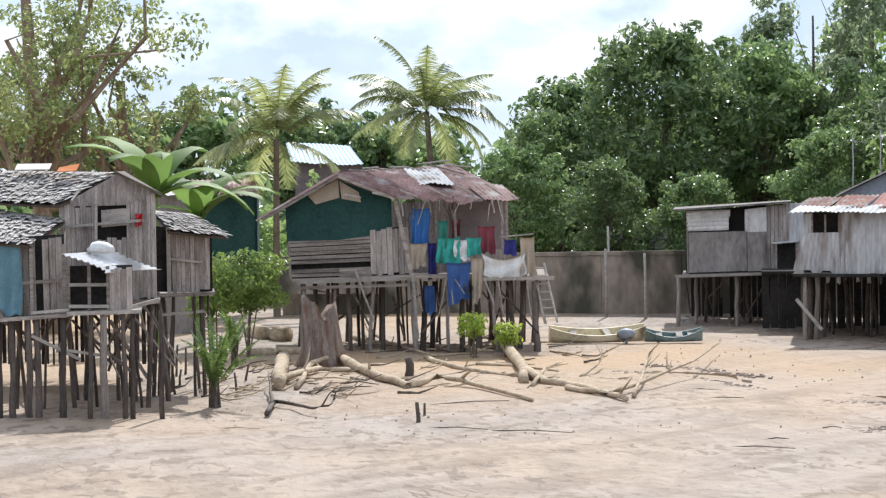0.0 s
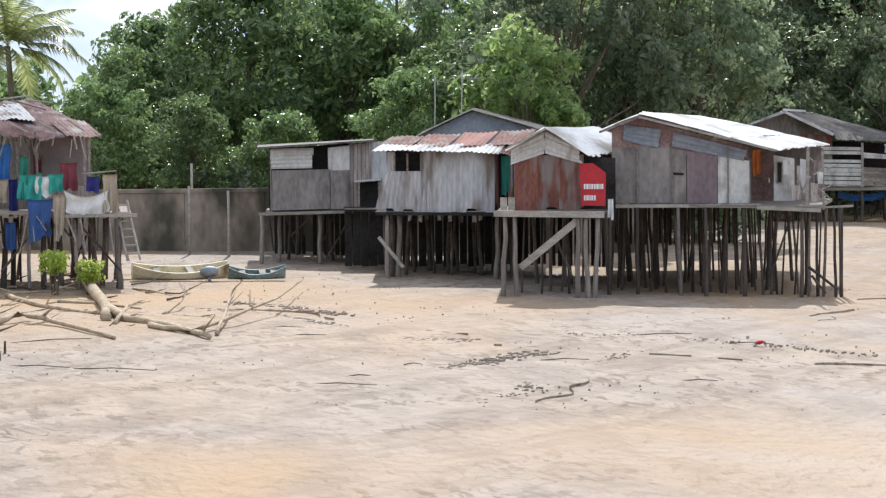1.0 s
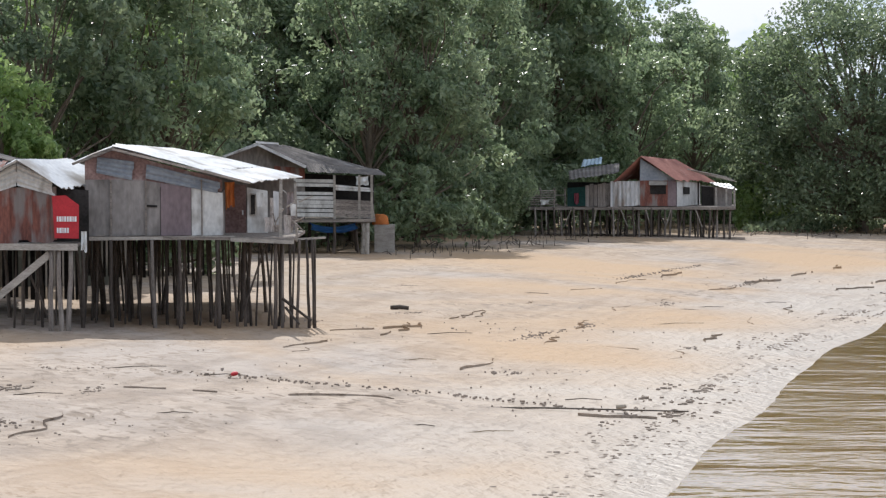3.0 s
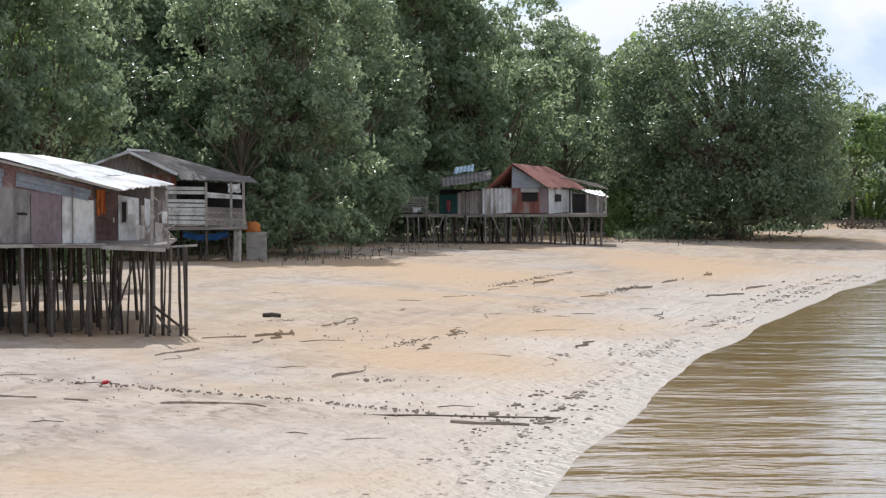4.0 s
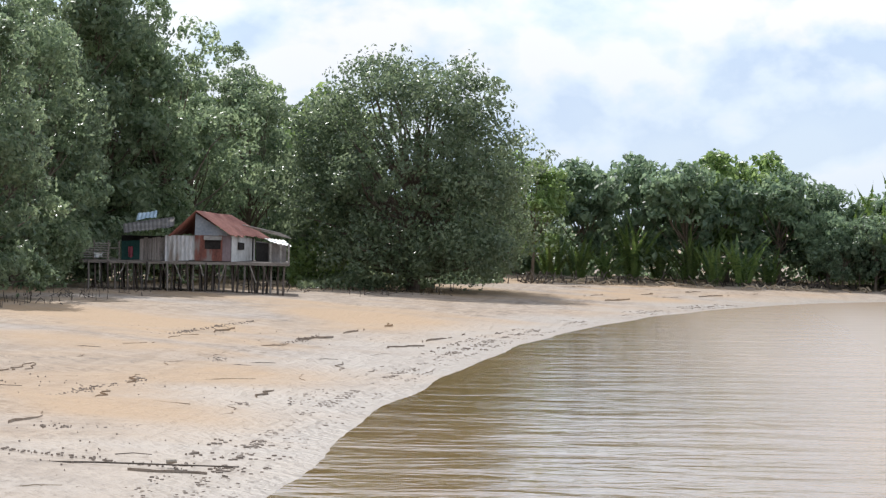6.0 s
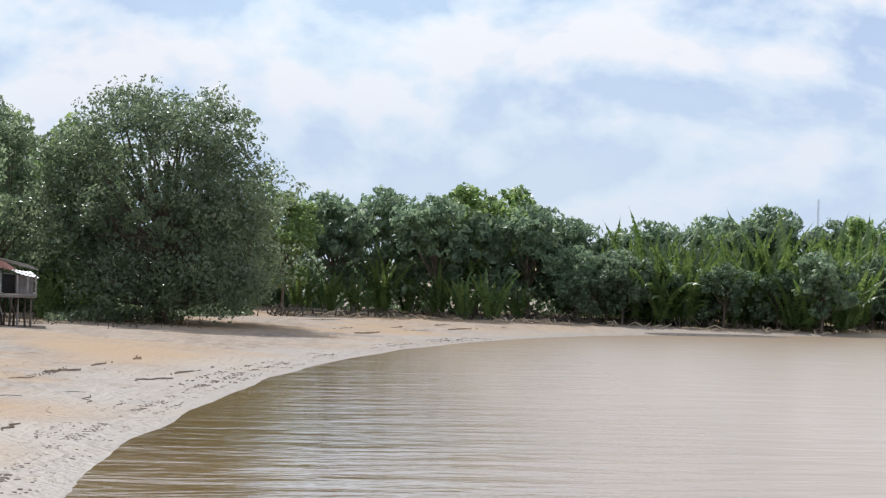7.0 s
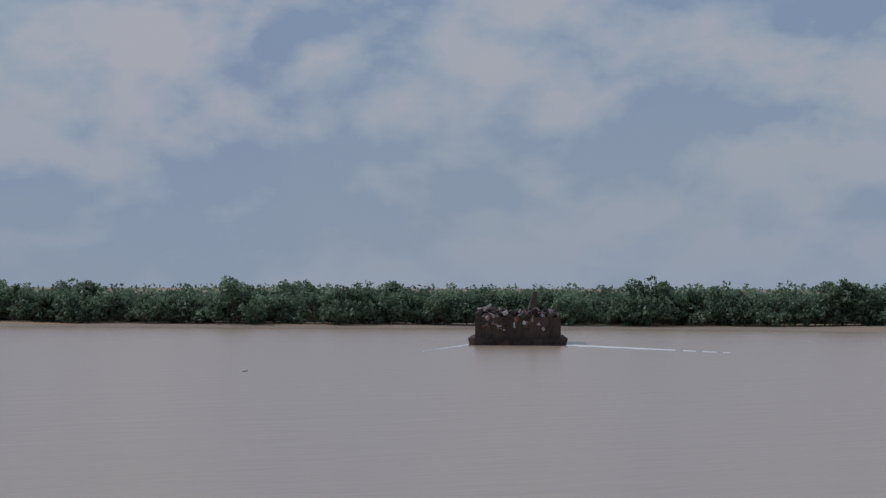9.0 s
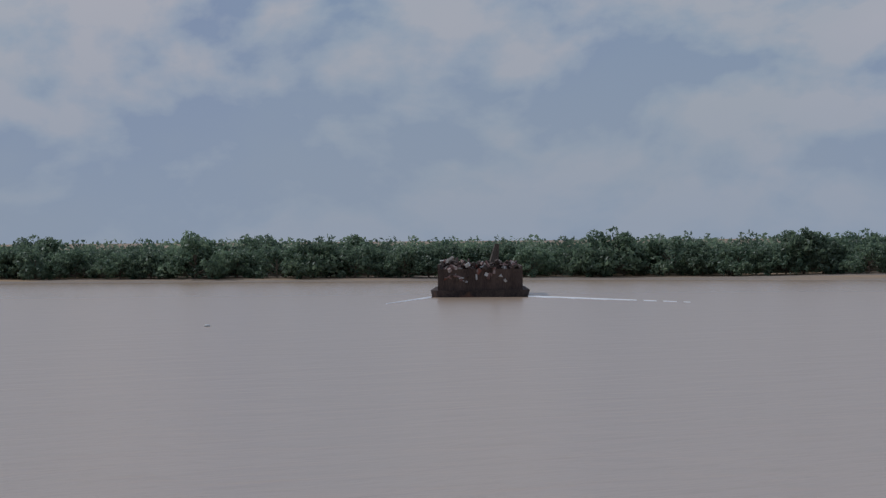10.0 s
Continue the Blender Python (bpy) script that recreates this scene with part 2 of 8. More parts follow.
def mud_material():
    m = bpy.data.materials.new("tidal_mud")
    m.use_nodes = True
    t = m.node_tree
    b = t.nodes["Principled BSDF"]
    g = t.nodes.new("ShaderNodeNewGeometry")
    sep = t.nodes.new("ShaderNodeSeparateXYZ")
    t.links.new(g.outputs["Position"], sep.inputs["Vector"])

    def noise_at(scale, detail, stretch=(1, 1, 1), turn=0.0, distort=0.0):
        mp, n = t.nodes.new("ShaderNodeMapping"), t.nodes.new("ShaderNodeTexNoise")
        mp.inputs["Scale"].default_value, mp.inputs["Rotation"].default_value = stretch, (0, 0, radians(turn))
        n.inputs["Scale"].default_value, n.inputs["Detail"].default_value, n.inputs["Distortion"].default_value = scale, detail, distort
        t.links.new(g.outputs["Position"], mp.inputs["Vector"])
        t.links.new(mp.outputs["Vector"], n.inputs["Vector"])
        return n.outputs["Fac"]

    def ramp(fac, p0, c0, p1, c1):
        r = t.nodes.new("ShaderNodeValToRGB")
        r.color_ramp.elements[0].position, r.color_ramp.elements[1].position = p0, p1
        r.color_ramp.elements[0].color, r.color_ramp.elements[1].color = (*c0, 1), (*c1, 1)
        t.links.new(fac, r.inputs["Fac"])
        return r.outputs["Color"]

    def mix(fac, a, bb, blend="MIX"):
        x = t.nodes.new("ShaderNodeMix")
        x.data_type, x.blend_type = "RGBA", blend
        t.links.new(fac, x.inputs["Factor"])
        for k, v in (("A", a), ("B", bb)):
            if isinstance(v, tuple):
                x.inputs[k].default_value = (*v, 1)
            else:
                t.links.new(v, x.inputs[k])
        return x.outputs["Result"]

    big = noise_at(0.09, 5, (1, 1, 1), 0, 0.6)
    col = ramp(big, 0.36, (0.36, 0.30, 0.253), 0.66, (0.395, 0.30, 0.218))
    mid = noise_at(0.9, 6, (1, 0.42, 1), 0, 0.5)
    shade = ramp(mid, 0.36, (0.78, 0.765, 0.75), 0.56, (1.0, 1.0, 1.0))
    one = t.nodes.new("ShaderNodeValue")
    one.outputs[0].default_value = 1.0
    col = mix(one.outputs[0], col, shade, "MULTIPLY")
    # thin dark drag lines and prints
    line = noise_at(0.30, 5, (1, 0.6, 1), 20, 0.8)
    band = t.nodes.new("ShaderNodeMath")
    band.operation = "COMPARE"
    band.inputs[1].default_value, band.inputs[2].default_value = 0.52, 0.0045
    t.links.new(line, band.inputs[0])
    gate = ramp(noise_at(0.35, 4), 0.50, (0, 0, 0), 0.62, (1, 1, 1))
    pr = t.nodes.new("ShaderNodeMath")
    pr.operation = "MULTIPLY"
    t.links.new(band.outputs["Value"], pr.inputs[0])
    t.links.new(gate, pr.inputs[1])
    col = mix(pr.outputs["Value"], col, (0.22, 0.165, 0.12))
    fleck = ramp(noise_at(3.0, 6, (1, 0.4, 1), 0, 0.6), 0.535, (0, 0, 0), 0.60, (1, 1, 1))
    zone = ramp(noise_at(0.22, 5, (0.8, 1, 1), 0, 0.5), 0.36, (0, 0, 0), 0.56, (1, 1, 1))
    pf = t.nodes.new("ShaderNodeMath")
    pf.operation = "MULTIPLY"
    t.links.new(fleck, pf.inputs[0])
    t.links.new(zone, pf.inputs[1])
    col = mix(pf.outputs["Value"], col, (0.23, 0.175, 0.13))
    # fine streaks that the falling tide has drawn along the shore
    smp, sn = t.nodes.new("ShaderNodeMapping"), t.nodes.new("ShaderNodeTexNoise")
    smp.vector_type = "TEXTURE"
    smp.inputs["Rotation"].default_value, smp.inputs["Scale"].default_value = (0, 0, radians(56)), (9, 1, 1)
    sn.inputs["Scale"].default_value, sn.inputs["Detail"].default_value, sn.inputs["Distortion"].default_value = 1.1, 5, 0.35
    t.links.new(g.outputs["Position"], smp.inputs["Vector"])
    t.links.new(smp.outputs["Vector"], sn.inputs["Vector"])
    streak = ramp(sn.outputs["Fac"], 0.36, (0.82, 0.80, 0.78), 0.50, (1.0, 1.0, 1.0))
    col = mix(one.outputs[0], col, streak, "MULTIPLY")
    warm = ramp(noise_at(0.07, 4, (1, 0.5, 1), -50, 0.8), 0.45, (0, 0, 0), 0.64, (1, 1, 1))
    col = mix(warm, col, (0.40, 0.27, 0.16))
    # wet towards the water
    wet = t.nodes.new("ShaderNodeMapRange")
    wet.inputs["From Min"].default_value, wet.inputs["From Max"].default_value = 0.03, 0.30
    wet.inputs["To Min"].default_value, wet.inputs["To Max"].default_value = 1.0, 0.0
    jitter = t.nodes.new("ShaderNodeMath")
    jitter.operation = "MULTIPLY_ADD"
    jitter.inputs[1].default_value = 0.45
    jz = t.nodes.new("ShaderNodeMath")
    jz.operation = "SUBTRACT"
    jz.inputs[1].default_value = 0.22
    t.links.new(big, jitter.inputs[0])
    t.links.new(sep.outputs["Z"], jz.inputs[0])
    t.links.new(jz.outputs["Value"], jitter.inputs[2])
    t.links.new(jitter.outputs["Value"], wet.inputs["Value"])
    col = mix(wet.outputs["Result"], col, (0.295, 0.24, 0.19))
    t.links.new(col, b.inputs["Base Color"])
    rr = t.nodes.new("ShaderNodeMapRange")
    rr.inputs["To Min"].default_value, rr.inputs["To Max"].default_value = 0.8, 0.46
    t.links.new(wet.outputs["Result"], rr.inputs["Value"])
    t.links.new(rr.outputs["Result"], b.inputs["Roughness"])
    b.inputs["Specular IOR Level"].default_value = 0.22
    fine = noise_at(4.0, 6, (1, 0.5, 1), 0)
    bp = t.nodes.new("ShaderNodeBump")
    bp.inputs["Strength"].default_value, bp.inputs["Distance"].default_value = 0.9, 0.15
    t.links.new(fine, bp.inputs["Height"])
    bp2 = t.nodes.new("ShaderNodeBump")
    bp2.inputs["Strength"].default_value, bp2.inputs["Distance"].default_value = 0.6, 0.25
    t.links.new(mid, bp2.inputs["Height"])
    bp3 = t.nodes.new("ShaderNodeBump")
    bp3.inputs["Strength"].default_value, bp3.inputs["Distance"].default_value = 0.5, 0.2
    t.links.new(sn.outputs["Fac"], bp3.inputs["Height"])
    t.links.new(bp3.outputs["Normal"], bp2.inputs["Normal"])
    t.links.new(bp2.outputs["Normal"], bp.inputs["Normal"])
    t.links.new(bp.outputs["Normal"], b.inputs["Normal"])
    return m


def water_material():
    m = bpy.data.materials.new("silty_river_water")
    m.use_nodes = True
    t = m.node_tree
    b = t.nodes["Principled BSDF"]
    g = t.nodes.new("ShaderNodeNewGeometry")
    heights = []
    for scale, stretch, turn, detail in ((0.9, (0.55, 1, 1), -30, 4), (2.4, (0.6, 1, 1), -34, 3), (0.05, (1, 1, 1), 0, 3), (0.36, (0.5, 1, 1), -26, 4)):
        mp, n = t.nodes.new("ShaderNodeMapping"), t.nodes.new("ShaderNodeTexNoise")
        mp.vector_type = "TEXTURE"
        mp.inputs["Rotation"].default_value = (0, 0, radians(turn))
        mp.inputs["Scale"].default_value = (1 / stretch[0], 1 / stretch[1], 1)
        n.inputs["Scale"].default_value, n.inputs["Detail"].default_value, n.inputs["Distortion"].default_value = scale, detail, 0.5
        t.links.new(g.outputs["Position"], mp.inputs["Vector"])
        t.links.new(mp.outputs["Vector"], n.inputs["Vector"])
        heights.append(n.outputs["Fac"])
    r = t.nodes.new("ShaderNodeValToRGB")
    r.color_ramp.elements[0].position, r.color_ramp.elements[1].position = 0.35, 0.65
    r.color_ramp.elements[0].color, r.color_ramp.elements[1].color = (0.27, 0.165, 0.055, 1), (0.33, 0.205, 0.085, 1)
    t.links.new(heights[2], r.inputs["Fac"])
    # own brown by the bank; sky glare and pale silt painted in over open water
    dot, silt_glare, mx = t.nodes.new("ShaderNodeVectorMath"), t.nodes.new("ShaderNodeMapRange"), t.nodes.new("ShaderNodeMix")
    dot.operation, mx.data_type = "DOT_PRODUCT", "RGBA"
    dot.inputs[1].default_value = (1, -0.6, 0)
    silt_glare.inputs["From Min"].default_value, silt_glare.inputs["From Max"].default_value = -1.0, 20.0
    t.links.new(g.outputs["Position"], dot.inputs[0])
    t.links.new(dot.outputs["Value"], silt_glare.inputs["Value"])
    t.links.new(silt_glare.outputs["Result"], mx.inputs["Factor"])
    t.links.new(r.outputs["Color"], mx.inputs["A"])
    mx.inputs["B"].default_value = (0.475, 0.352, 0.245, 1)
    t.links.new(mx.outputs["Result"], b.inputs["Base Color"])
    gloss = t.nodes.new("ShaderNodeMapRange")
    gloss.inputs["To Min"].default_value, gloss.inputs["To Max"].default_value = 0.06, 0.22
    gloss.inputs["From Min"].default_value, gloss.inputs["From Max"].default_value = 0.0, 9.0
    t.links.new(dot.outputs["Value"], gloss.inputs["Value"])
    t.links.new(gloss.outputs["Result"], b.inputs["Roughness"])
    b.inputs["IOR"].default_value = 1.37
    b1, b2 = t.nodes.new("ShaderNodeBump"), t.nodes.new("ShaderNodeBump")
    b1.inputs["Strength"].default_value, b1.inputs["Distance"].default_value = 0.42, 0.11
    b2.inputs["Strength"].default_value, b2.inputs["Distance"].default_value = 0.22, 0.03
    t.links.new(heights[0], b1.inputs["Height"])
    t.links.new(heights[1], b2.inputs["Height"])
    b3 = t.nodes.new("ShaderNodeBump")
    b3.inputs["Strength"].default_value, b3.inputs["Distance"].default_value = 0.5, 0.22
    t.links.new(heights[3], b3.inputs["Height"])
    t.links.new(b3.outputs["Normal"], b1.inputs["Normal"])
    t.links.new(b1.outputs["Normal"], b2.inputs["Normal"])
    t.links.new(b2.outputs["Normal"], b.inputs["Normal"])
    return m


M_MUD, M_WATER = mud_material(), water_material()

# ---- ground and water ----
SHORE = np.array([(-400, -160), (-120, -60), (-40, -22), (-12, -2), (2, 16), (10.5, 29), (18.7, 42), (26, 54), (35, 69), (52, 93.5), (66, 112.5),
                  (85, 135), (106, 155), (126, 168), (144, 166), (168, 163), (189, 152), (206, 146), (222, 150), (240, 172), (268, 198), (302, 199), (309, 165), (315, 140),
                  (324, 118), (322, 100), (314, 80), (300, 30), (270, -60), (200, -300)], float)


def smooth_line(p, times=2):
    for _ in range(times):
        a, b = p[:-1], p[1:]
        p = np.concatenate([p[:1], np.stack([a * 0.75 + b * 0.25, a * 0.25 + b * 0.75], 1).reshape(-1, 2), p[-1:]])
    return p


SHORE = smooth_line(SHORE)
SEG_A, SEG_D = SHORE[:-1], SHORE[1:] - SHORE[:-1]
SEG_L = (SEG_D ** 2).sum(1)


def shore_distance(x, y):
    """Metres from the waterline, positive on land (to the left of the shore's run)."""
    x, y = np.asarray(x, float), np.asarray(y, float)
    out = np.empty(x.size)
    fx, fy = x.ravel(), y.ravel()
    for i in range(0, x.size, 20000):
        px, py = fx[i:i + 20000, None] - SEG_A[:, 0], fy[i:i + 20000, None] - SEG_A[:, 1]
        u = np.clip((px * SEG_D[:, 0] + py * SEG_D[:, 1]) / SEG_L, 0, 1)
        d = np.hypot(px - u * SEG_D[:, 0], py - u * SEG_D[:, 1])
        k = d.argmin(1)
        j = np.arange(len(k))
        side = SEG_D[k, 0] * py[j, k] - SEG_D[k, 1] * px[j, k]
        out[i:i + 20000] = d[j, k] * np.where(side >= 0, 1.0, -1.0)
    out = out.reshape(x.shape)
    return out + 0.16 * np.sin(x * 0.31 + y * 0.22) * np.cos(y * 0.17 - x * 0.09) + 0.05 * np.sin(x * 0.9 - y * 0.55)


def mud_z(x, y):
    s = shore_distance(x, y)
    up = 1.75 * (1 - np.exp(-np.maximum(s, 0) * 0.030 / 1.0 * 0.75))
    return np.where(s > 0, up, np.maximum(0.05 * s, -2.5))


def ground_z(x, y):
    return float(mud_z(np.array([x]), np.array([y]))[0])


def spot(az, d, turn=0.0, sink=0.0):
    """A pose on the ground, d metres from the eye at an azimuth, its x to the right and y away from the eye, turned to the left by turn."""
    x, y = d * math.sin(radians(az)), d * math.cos(radians(az))
    return pose(x, y, ground_z(x, y) - sink, 0, 0, -az + turn)


def spread(a0, a1, b0, b1, fine, coarse):
    mid = np.arange(a0, a1 + fine, fine)
    lo = a0 - np.cumsum(fine * coarse ** np.arange(1, 60))
    hi = mid[-1] + np.cumsum(fine * coarse ** np.arange(1, 60))
    return np.concatenate([[b0], lo[lo > b0][::-1], mid, hi[hi < b1], [b1]])


def build_ground():
    gx, gy = spread(-26, 150, -3000, 3000, 0.8, 1.16), spread(38, 190, -3000, 3000, 0.8, 1.16)
    X, Y = np.meshgrid(gx, gy)
    Z = mud_z(X, Y)
    rough = np.zeros_like(X)
    for k, (f, a, th) in enumerate(((0.35, 0.035, 0.9), (0.9, 0.02, 2.2), (0.13, 0.05, 0.4), (1.7, 0.012, 1.2))):
        u, v = X * math.cos(th) + Y * math.sin(th), -X * math.sin(th) + Y * math.cos(th)
        rough += a * np.sin(f * u + 1.7 * k + 1.5 * np.sin(f * 0.6 * v + k)) * np.cos(f * 0.45 * v + 0.7 * k)
    Z = Z + rough * np.clip(shore_distance(X, Y) / 6, 0, 1)
    nx, ny = len(gx), len(gy)
    idx = np.arange(nx * ny).reshape(ny, nx)
    f = np.stack([idx[:-1, :-1], idx[:-1, 1:], idx[1:, 1:], idx[1:, :-1]], -1).reshape(-1, 4)
    me = bpy.data.meshes.new("ground")
    me.from_pydata(np.stack([X, Y, Z], -1).reshape(-1, 3).tolist(), [], f.tolist())
    me.polygons.foreach_set("use_smooth", np.ones(len(f), bool))
    me.materials.append(M_MUD)
    tagged(new("ground", me), "pale tan tidal mud flat sloping to the river", "mud", kind="structure")
    me = bpy.data.meshes.new("water")
    me.from_pydata([(-3000, -3000, 0), (3000, -3000, 0), (3000, 3000, 0), (-3000, 3000, 0)], [], [(0, 1, 2, 3)])
    me.materials.append(M_WATER)
    tagged(new("water", me), "silty brown river water with small ripples", "river", kind="structure")


build_ground()


# ---- building helpers ----
BASE = {}


def thing(name, m, label, category, group=""):
    ob = new(name)
    ob.matrix_world = m
    ob.empty_display_size = 0.3
    BASE[ob.name] = m.translation.z
    return tagged(ob, label, category, group)


def part(name, bm, material, parent, label="", smooth=False, kind=""):
    """One mesh under a thing or a part. Heights in the mesh are absolute; the thing's own base is taken off here."""
    me = bpy.data.meshes.new(name)
    bm.to_mesh(me)
    bm.free()
    me.materials.append(material)
    if smooth:
        me.polygons.foreach_set("use_smooth", [True] * len(me.polygons))
    ob = new(name, me)
    ob.parent = parent
    root = parent.parent or parent
    me.transform(Matrix.Translation((0, 0, -BASE.get(root.name, 0))))
    return tagged(ob, label, kind=kind)


def raw_part(name, verts, faces, material, parent, label="", smooth=False, kind=""):
    me = bpy.data.meshes.new(name)
    me.from_pydata(verts, [], faces)
    me.materials.append(material)
    if smooth:
        me.polygons.foreach_set("use_smooth", [True] * len(me.polygons))
    ob = new(name, me)
    ob.parent = parent
    return tagged(ob, label, kind=kind)


def box(bm, x0, x1, y0, y1, z0, z1, m=None):
    vs = [bm.verts.new(Vector(c) if m is None else m @ Vector(c)) for c in
          ((x0, y0, z0), (x1, y0, z0), (x1, y1, z0), (x0, y1, z0), (x0, y0, z1), (x1, y0, z1), (x1, y1, z1), (x0, y1, z1))]
    for f in ((0, 3, 2, 1), (4, 5, 6, 7), (0, 1, 5, 4), (1, 2, 6, 5), (2, 3, 7, 6), (3, 0, 4, 7)):
        bm.faces.new([vs[i] for i in f])


def pole(bm, pts, r0, r1, n=6):
    """A tapered stick along points."""
    pts = [Vector(p) for p in pts]
    rings = []
    for i, p in enumerate(pts):
        d = (pts[min(i + 1, len(pts) - 1)] - pts[max(i - 1, 0)]).normalized()
        a = d.orthogonal().normalized()
        b = d.cross(a)
        r = r0 + (r1 - r0) * i / (len(pts) - 1)
        rings.append([bm.verts.new(p + a * r * math.cos(2 * math.pi * k / n) + b * r * math.sin(2 * math.pi * k / n)) for k in range(n)])
    for q, w in zip(rings[:-1], rings[1:]):
        for k in range(n):
            bm.faces.new((q[k], q[(k + 1) % n], w[(k + 1) % n], w[k]))
    bm.faces.new(rings[0][::-1])
    bm.faces.new(rings[-1])


def wobbly(p, q, amount, rng, n=4):
    p, q = Vector(p), Vector(q)
    return [p.lerp(q, i / n) + (Vector((rng.uniform(-1, 1), rng.uniform(-1, 1), 0)) * amount if 0 < i < n else Vector()) for i in range(n + 1)]


def leaf_mesh(name, centers, outward, size, rng, aspect=0.5, droop=0.3):
    """Many folded leaves, each four corners and two faces."""
    n = len(centers)
    d = rng.normal(size=(n, 3))
    axis = d - (d * outward).sum(1, keepdims=True) * outward * 0.6
    axis[:, 2] -= droop
    axis /= np.linalg.norm(axis, axis=1, keepdims=True)
    up = outward + 0.7 * rng.normal(size=(n, 3))
    up[:, 2] += 0.35
    side = np.cross(axis, up)
    side /= np.maximum(np.linalg.norm(side, axis=1, keepdims=True), 1e-6)
    nrm = np.cross(side, axis)
    L = size * rng.uniform(0.65, 1.35, (n, 1))
    v = np.stack([centers - axis * L / 2, centers + side * L * aspect / 2 + nrm * L * 0.08, centers + axis * L / 2, centers - side * L * aspect / 2 + nrm * L * 0.08], 1).reshape(-1, 3)
    i = np.arange(n) * 4
    f = np.concatenate([np.stack([i, i + 1, i + 2], 1), np.stack([i, i + 2, i + 3], 1)])
    me = bpy.data.meshes.new(name)
    me.vertices.add(len(v))
    me.vertices.foreach_set("co", v.astype(np.float32).ravel())
    me.loops.add(f.size)
    me.loops.foreach_set("vertex_index", f.astype(np.int32).ravel())
    me.polygons.add(len(f))
    me.polygons.foreach_set("loop_start", np.arange(0, f.size, 3, dtype=np.int32))
    me.update(calc_edges=True)
    return me


def make_tree(name, label, height, radius, low, leaves, leaf, material, seed, lobes=26, trunk_r=0.25, tops=1.0, bark=None, category="tree", open_=0.0, aspect=0.5, stems=1, dome=False):
    """Trunk, limbs to each lobe of the crown, and a crown of separate leaves. Built at the origin."""
    rng, rnd = np.random.default_rng(seed), random.Random(seed)
    root = thing(name, Matrix.Identity(4), label, category)
    cz = (height + low) / 2
    hz = (height - low) / 2
    lobe = []
    while len(lobe) < lobes:
        if dome:
            # full skirts that hang almost to the ground under a rounded, uneven top
            k, turn = rnd.random(), rnd.uniform(0, 6.2832)
            r = radius * rnd.uniform(0.19, 0.34)
            wide = (radius - 0.6 * r) * math.sqrt(max(0.04, 1 - (0.96 * k) ** 2.3)) * math.sqrt(rnd.uniform(0.3, 1.0)) * (0.86 + 0.14 * min(1, k * 5))
            lobe.append((Vector((wide * math.cos(turn), wide * math.sin(turn), low + 0.5 * r + k * (height - low - 1.3 * r))), r))
            continue
        p = Vector((rnd.uniform(-1, 1), rnd.uniform(-1, 1), rnd.uniform(-1, 1)))
        if 0.35 < p.length < 0.95:
            w = 1.0 - 0.25 * max(p.z, 0)
            r = radius * rnd.uniform(0.24, 0.44) * (1 - 0.35 * open_)
            lobe.append((Vector((p.x * radius * 0.82 * w, p.y * radius * 0.82 * w, cz + p.z * (hz - r * 0.6))), r))
    bm = bmesh.new()
    for s in range(stems):
        bx, by = (0, 0) if stems == 1 else (rnd.uniform(-0.6, 0.6) * radius * 0.4, rnd.uniform(-0.6, 0.6) * radius * 0.4)
        tr = trunk_r * (1 if stems == 1 else 0.6)
        lean = Vector((rnd.uniform(-0.06, 0.06), rnd.uniform(-0.06, 0.06), 1))
        mid = Vector((bx, by, 0)) + lean * (low + 0.35 * (height - low))
        pole(bm, [Vector((bx, by, -0.4)), Vector((bx, by, 0)) + lean * low * 0.5 + Vector((0.1, 0.05, 0)), mid, mid + lean * 0.3 * (height - low)], tr, tr * 0.35, 8)
        for c, r in lobe[s::stems]:
            a = Vector((bx, by, 0)) + lean * (low * 0.7 + (c.z - low) * 0.45)
            bend = 0.1 + 0.2 * open_
            L = (c - a).length
            q1 = a.lerp(c, 0.33) + Vector((rnd.uniform(-bend, bend), rnd.uniform(-bend, bend), rnd.uniform(-bend, 0.3 * bend))) * L * 0.8
            q2 = a.lerp(c, 0.68) + Vector((rnd.uniform(-bend, bend), rnd.uniform(-bend, bend), rnd.uniform(-bend, bend))) * L * 0.7
            pole(bm, [a, q1, q2, c], tr * (0.32 + 0.12 * open_), tr * 0.06, 5)
    part("trunk", bm, bark or M_BARK, root)
    clumps = 13
    per = max(4, leaves // (len(lobe) * clumps))
    cs, ns = [], []
    for c, r in lobe:
        for _ in range(clumps):
            q = rng.normal(size=3)
            q[2] = q[2] * 0.9 + 0.25
            q /= np.linalg.norm(q)
            cc = np.array(c) + q * r * rng.uniform(0.45, 0.95) * np.array([1, 1, 0.85])
            cr = r * rng.uniform(0.28, 0.46)
            d = rng.normal(size=(per, 3))
            d[:, 2] += 0.25
            d /= np.linalg.norm(d, axis=1, keepdims=True)
            cs.append(cc + d * cr * (0.35 + 0.65 * rng.random((per, 1)) ** 0.5) * np.array([1, 1, 0.75]))
            ns.append(0.75 * d + 0.25 * q)
    me = leaf_mesh("crown", np.concatenate(cs), np.concatenate(ns), leaf, rng, aspect)
    me.materials.append(material)
    crown = new("crown", me)
    crown.parent = root
    return root


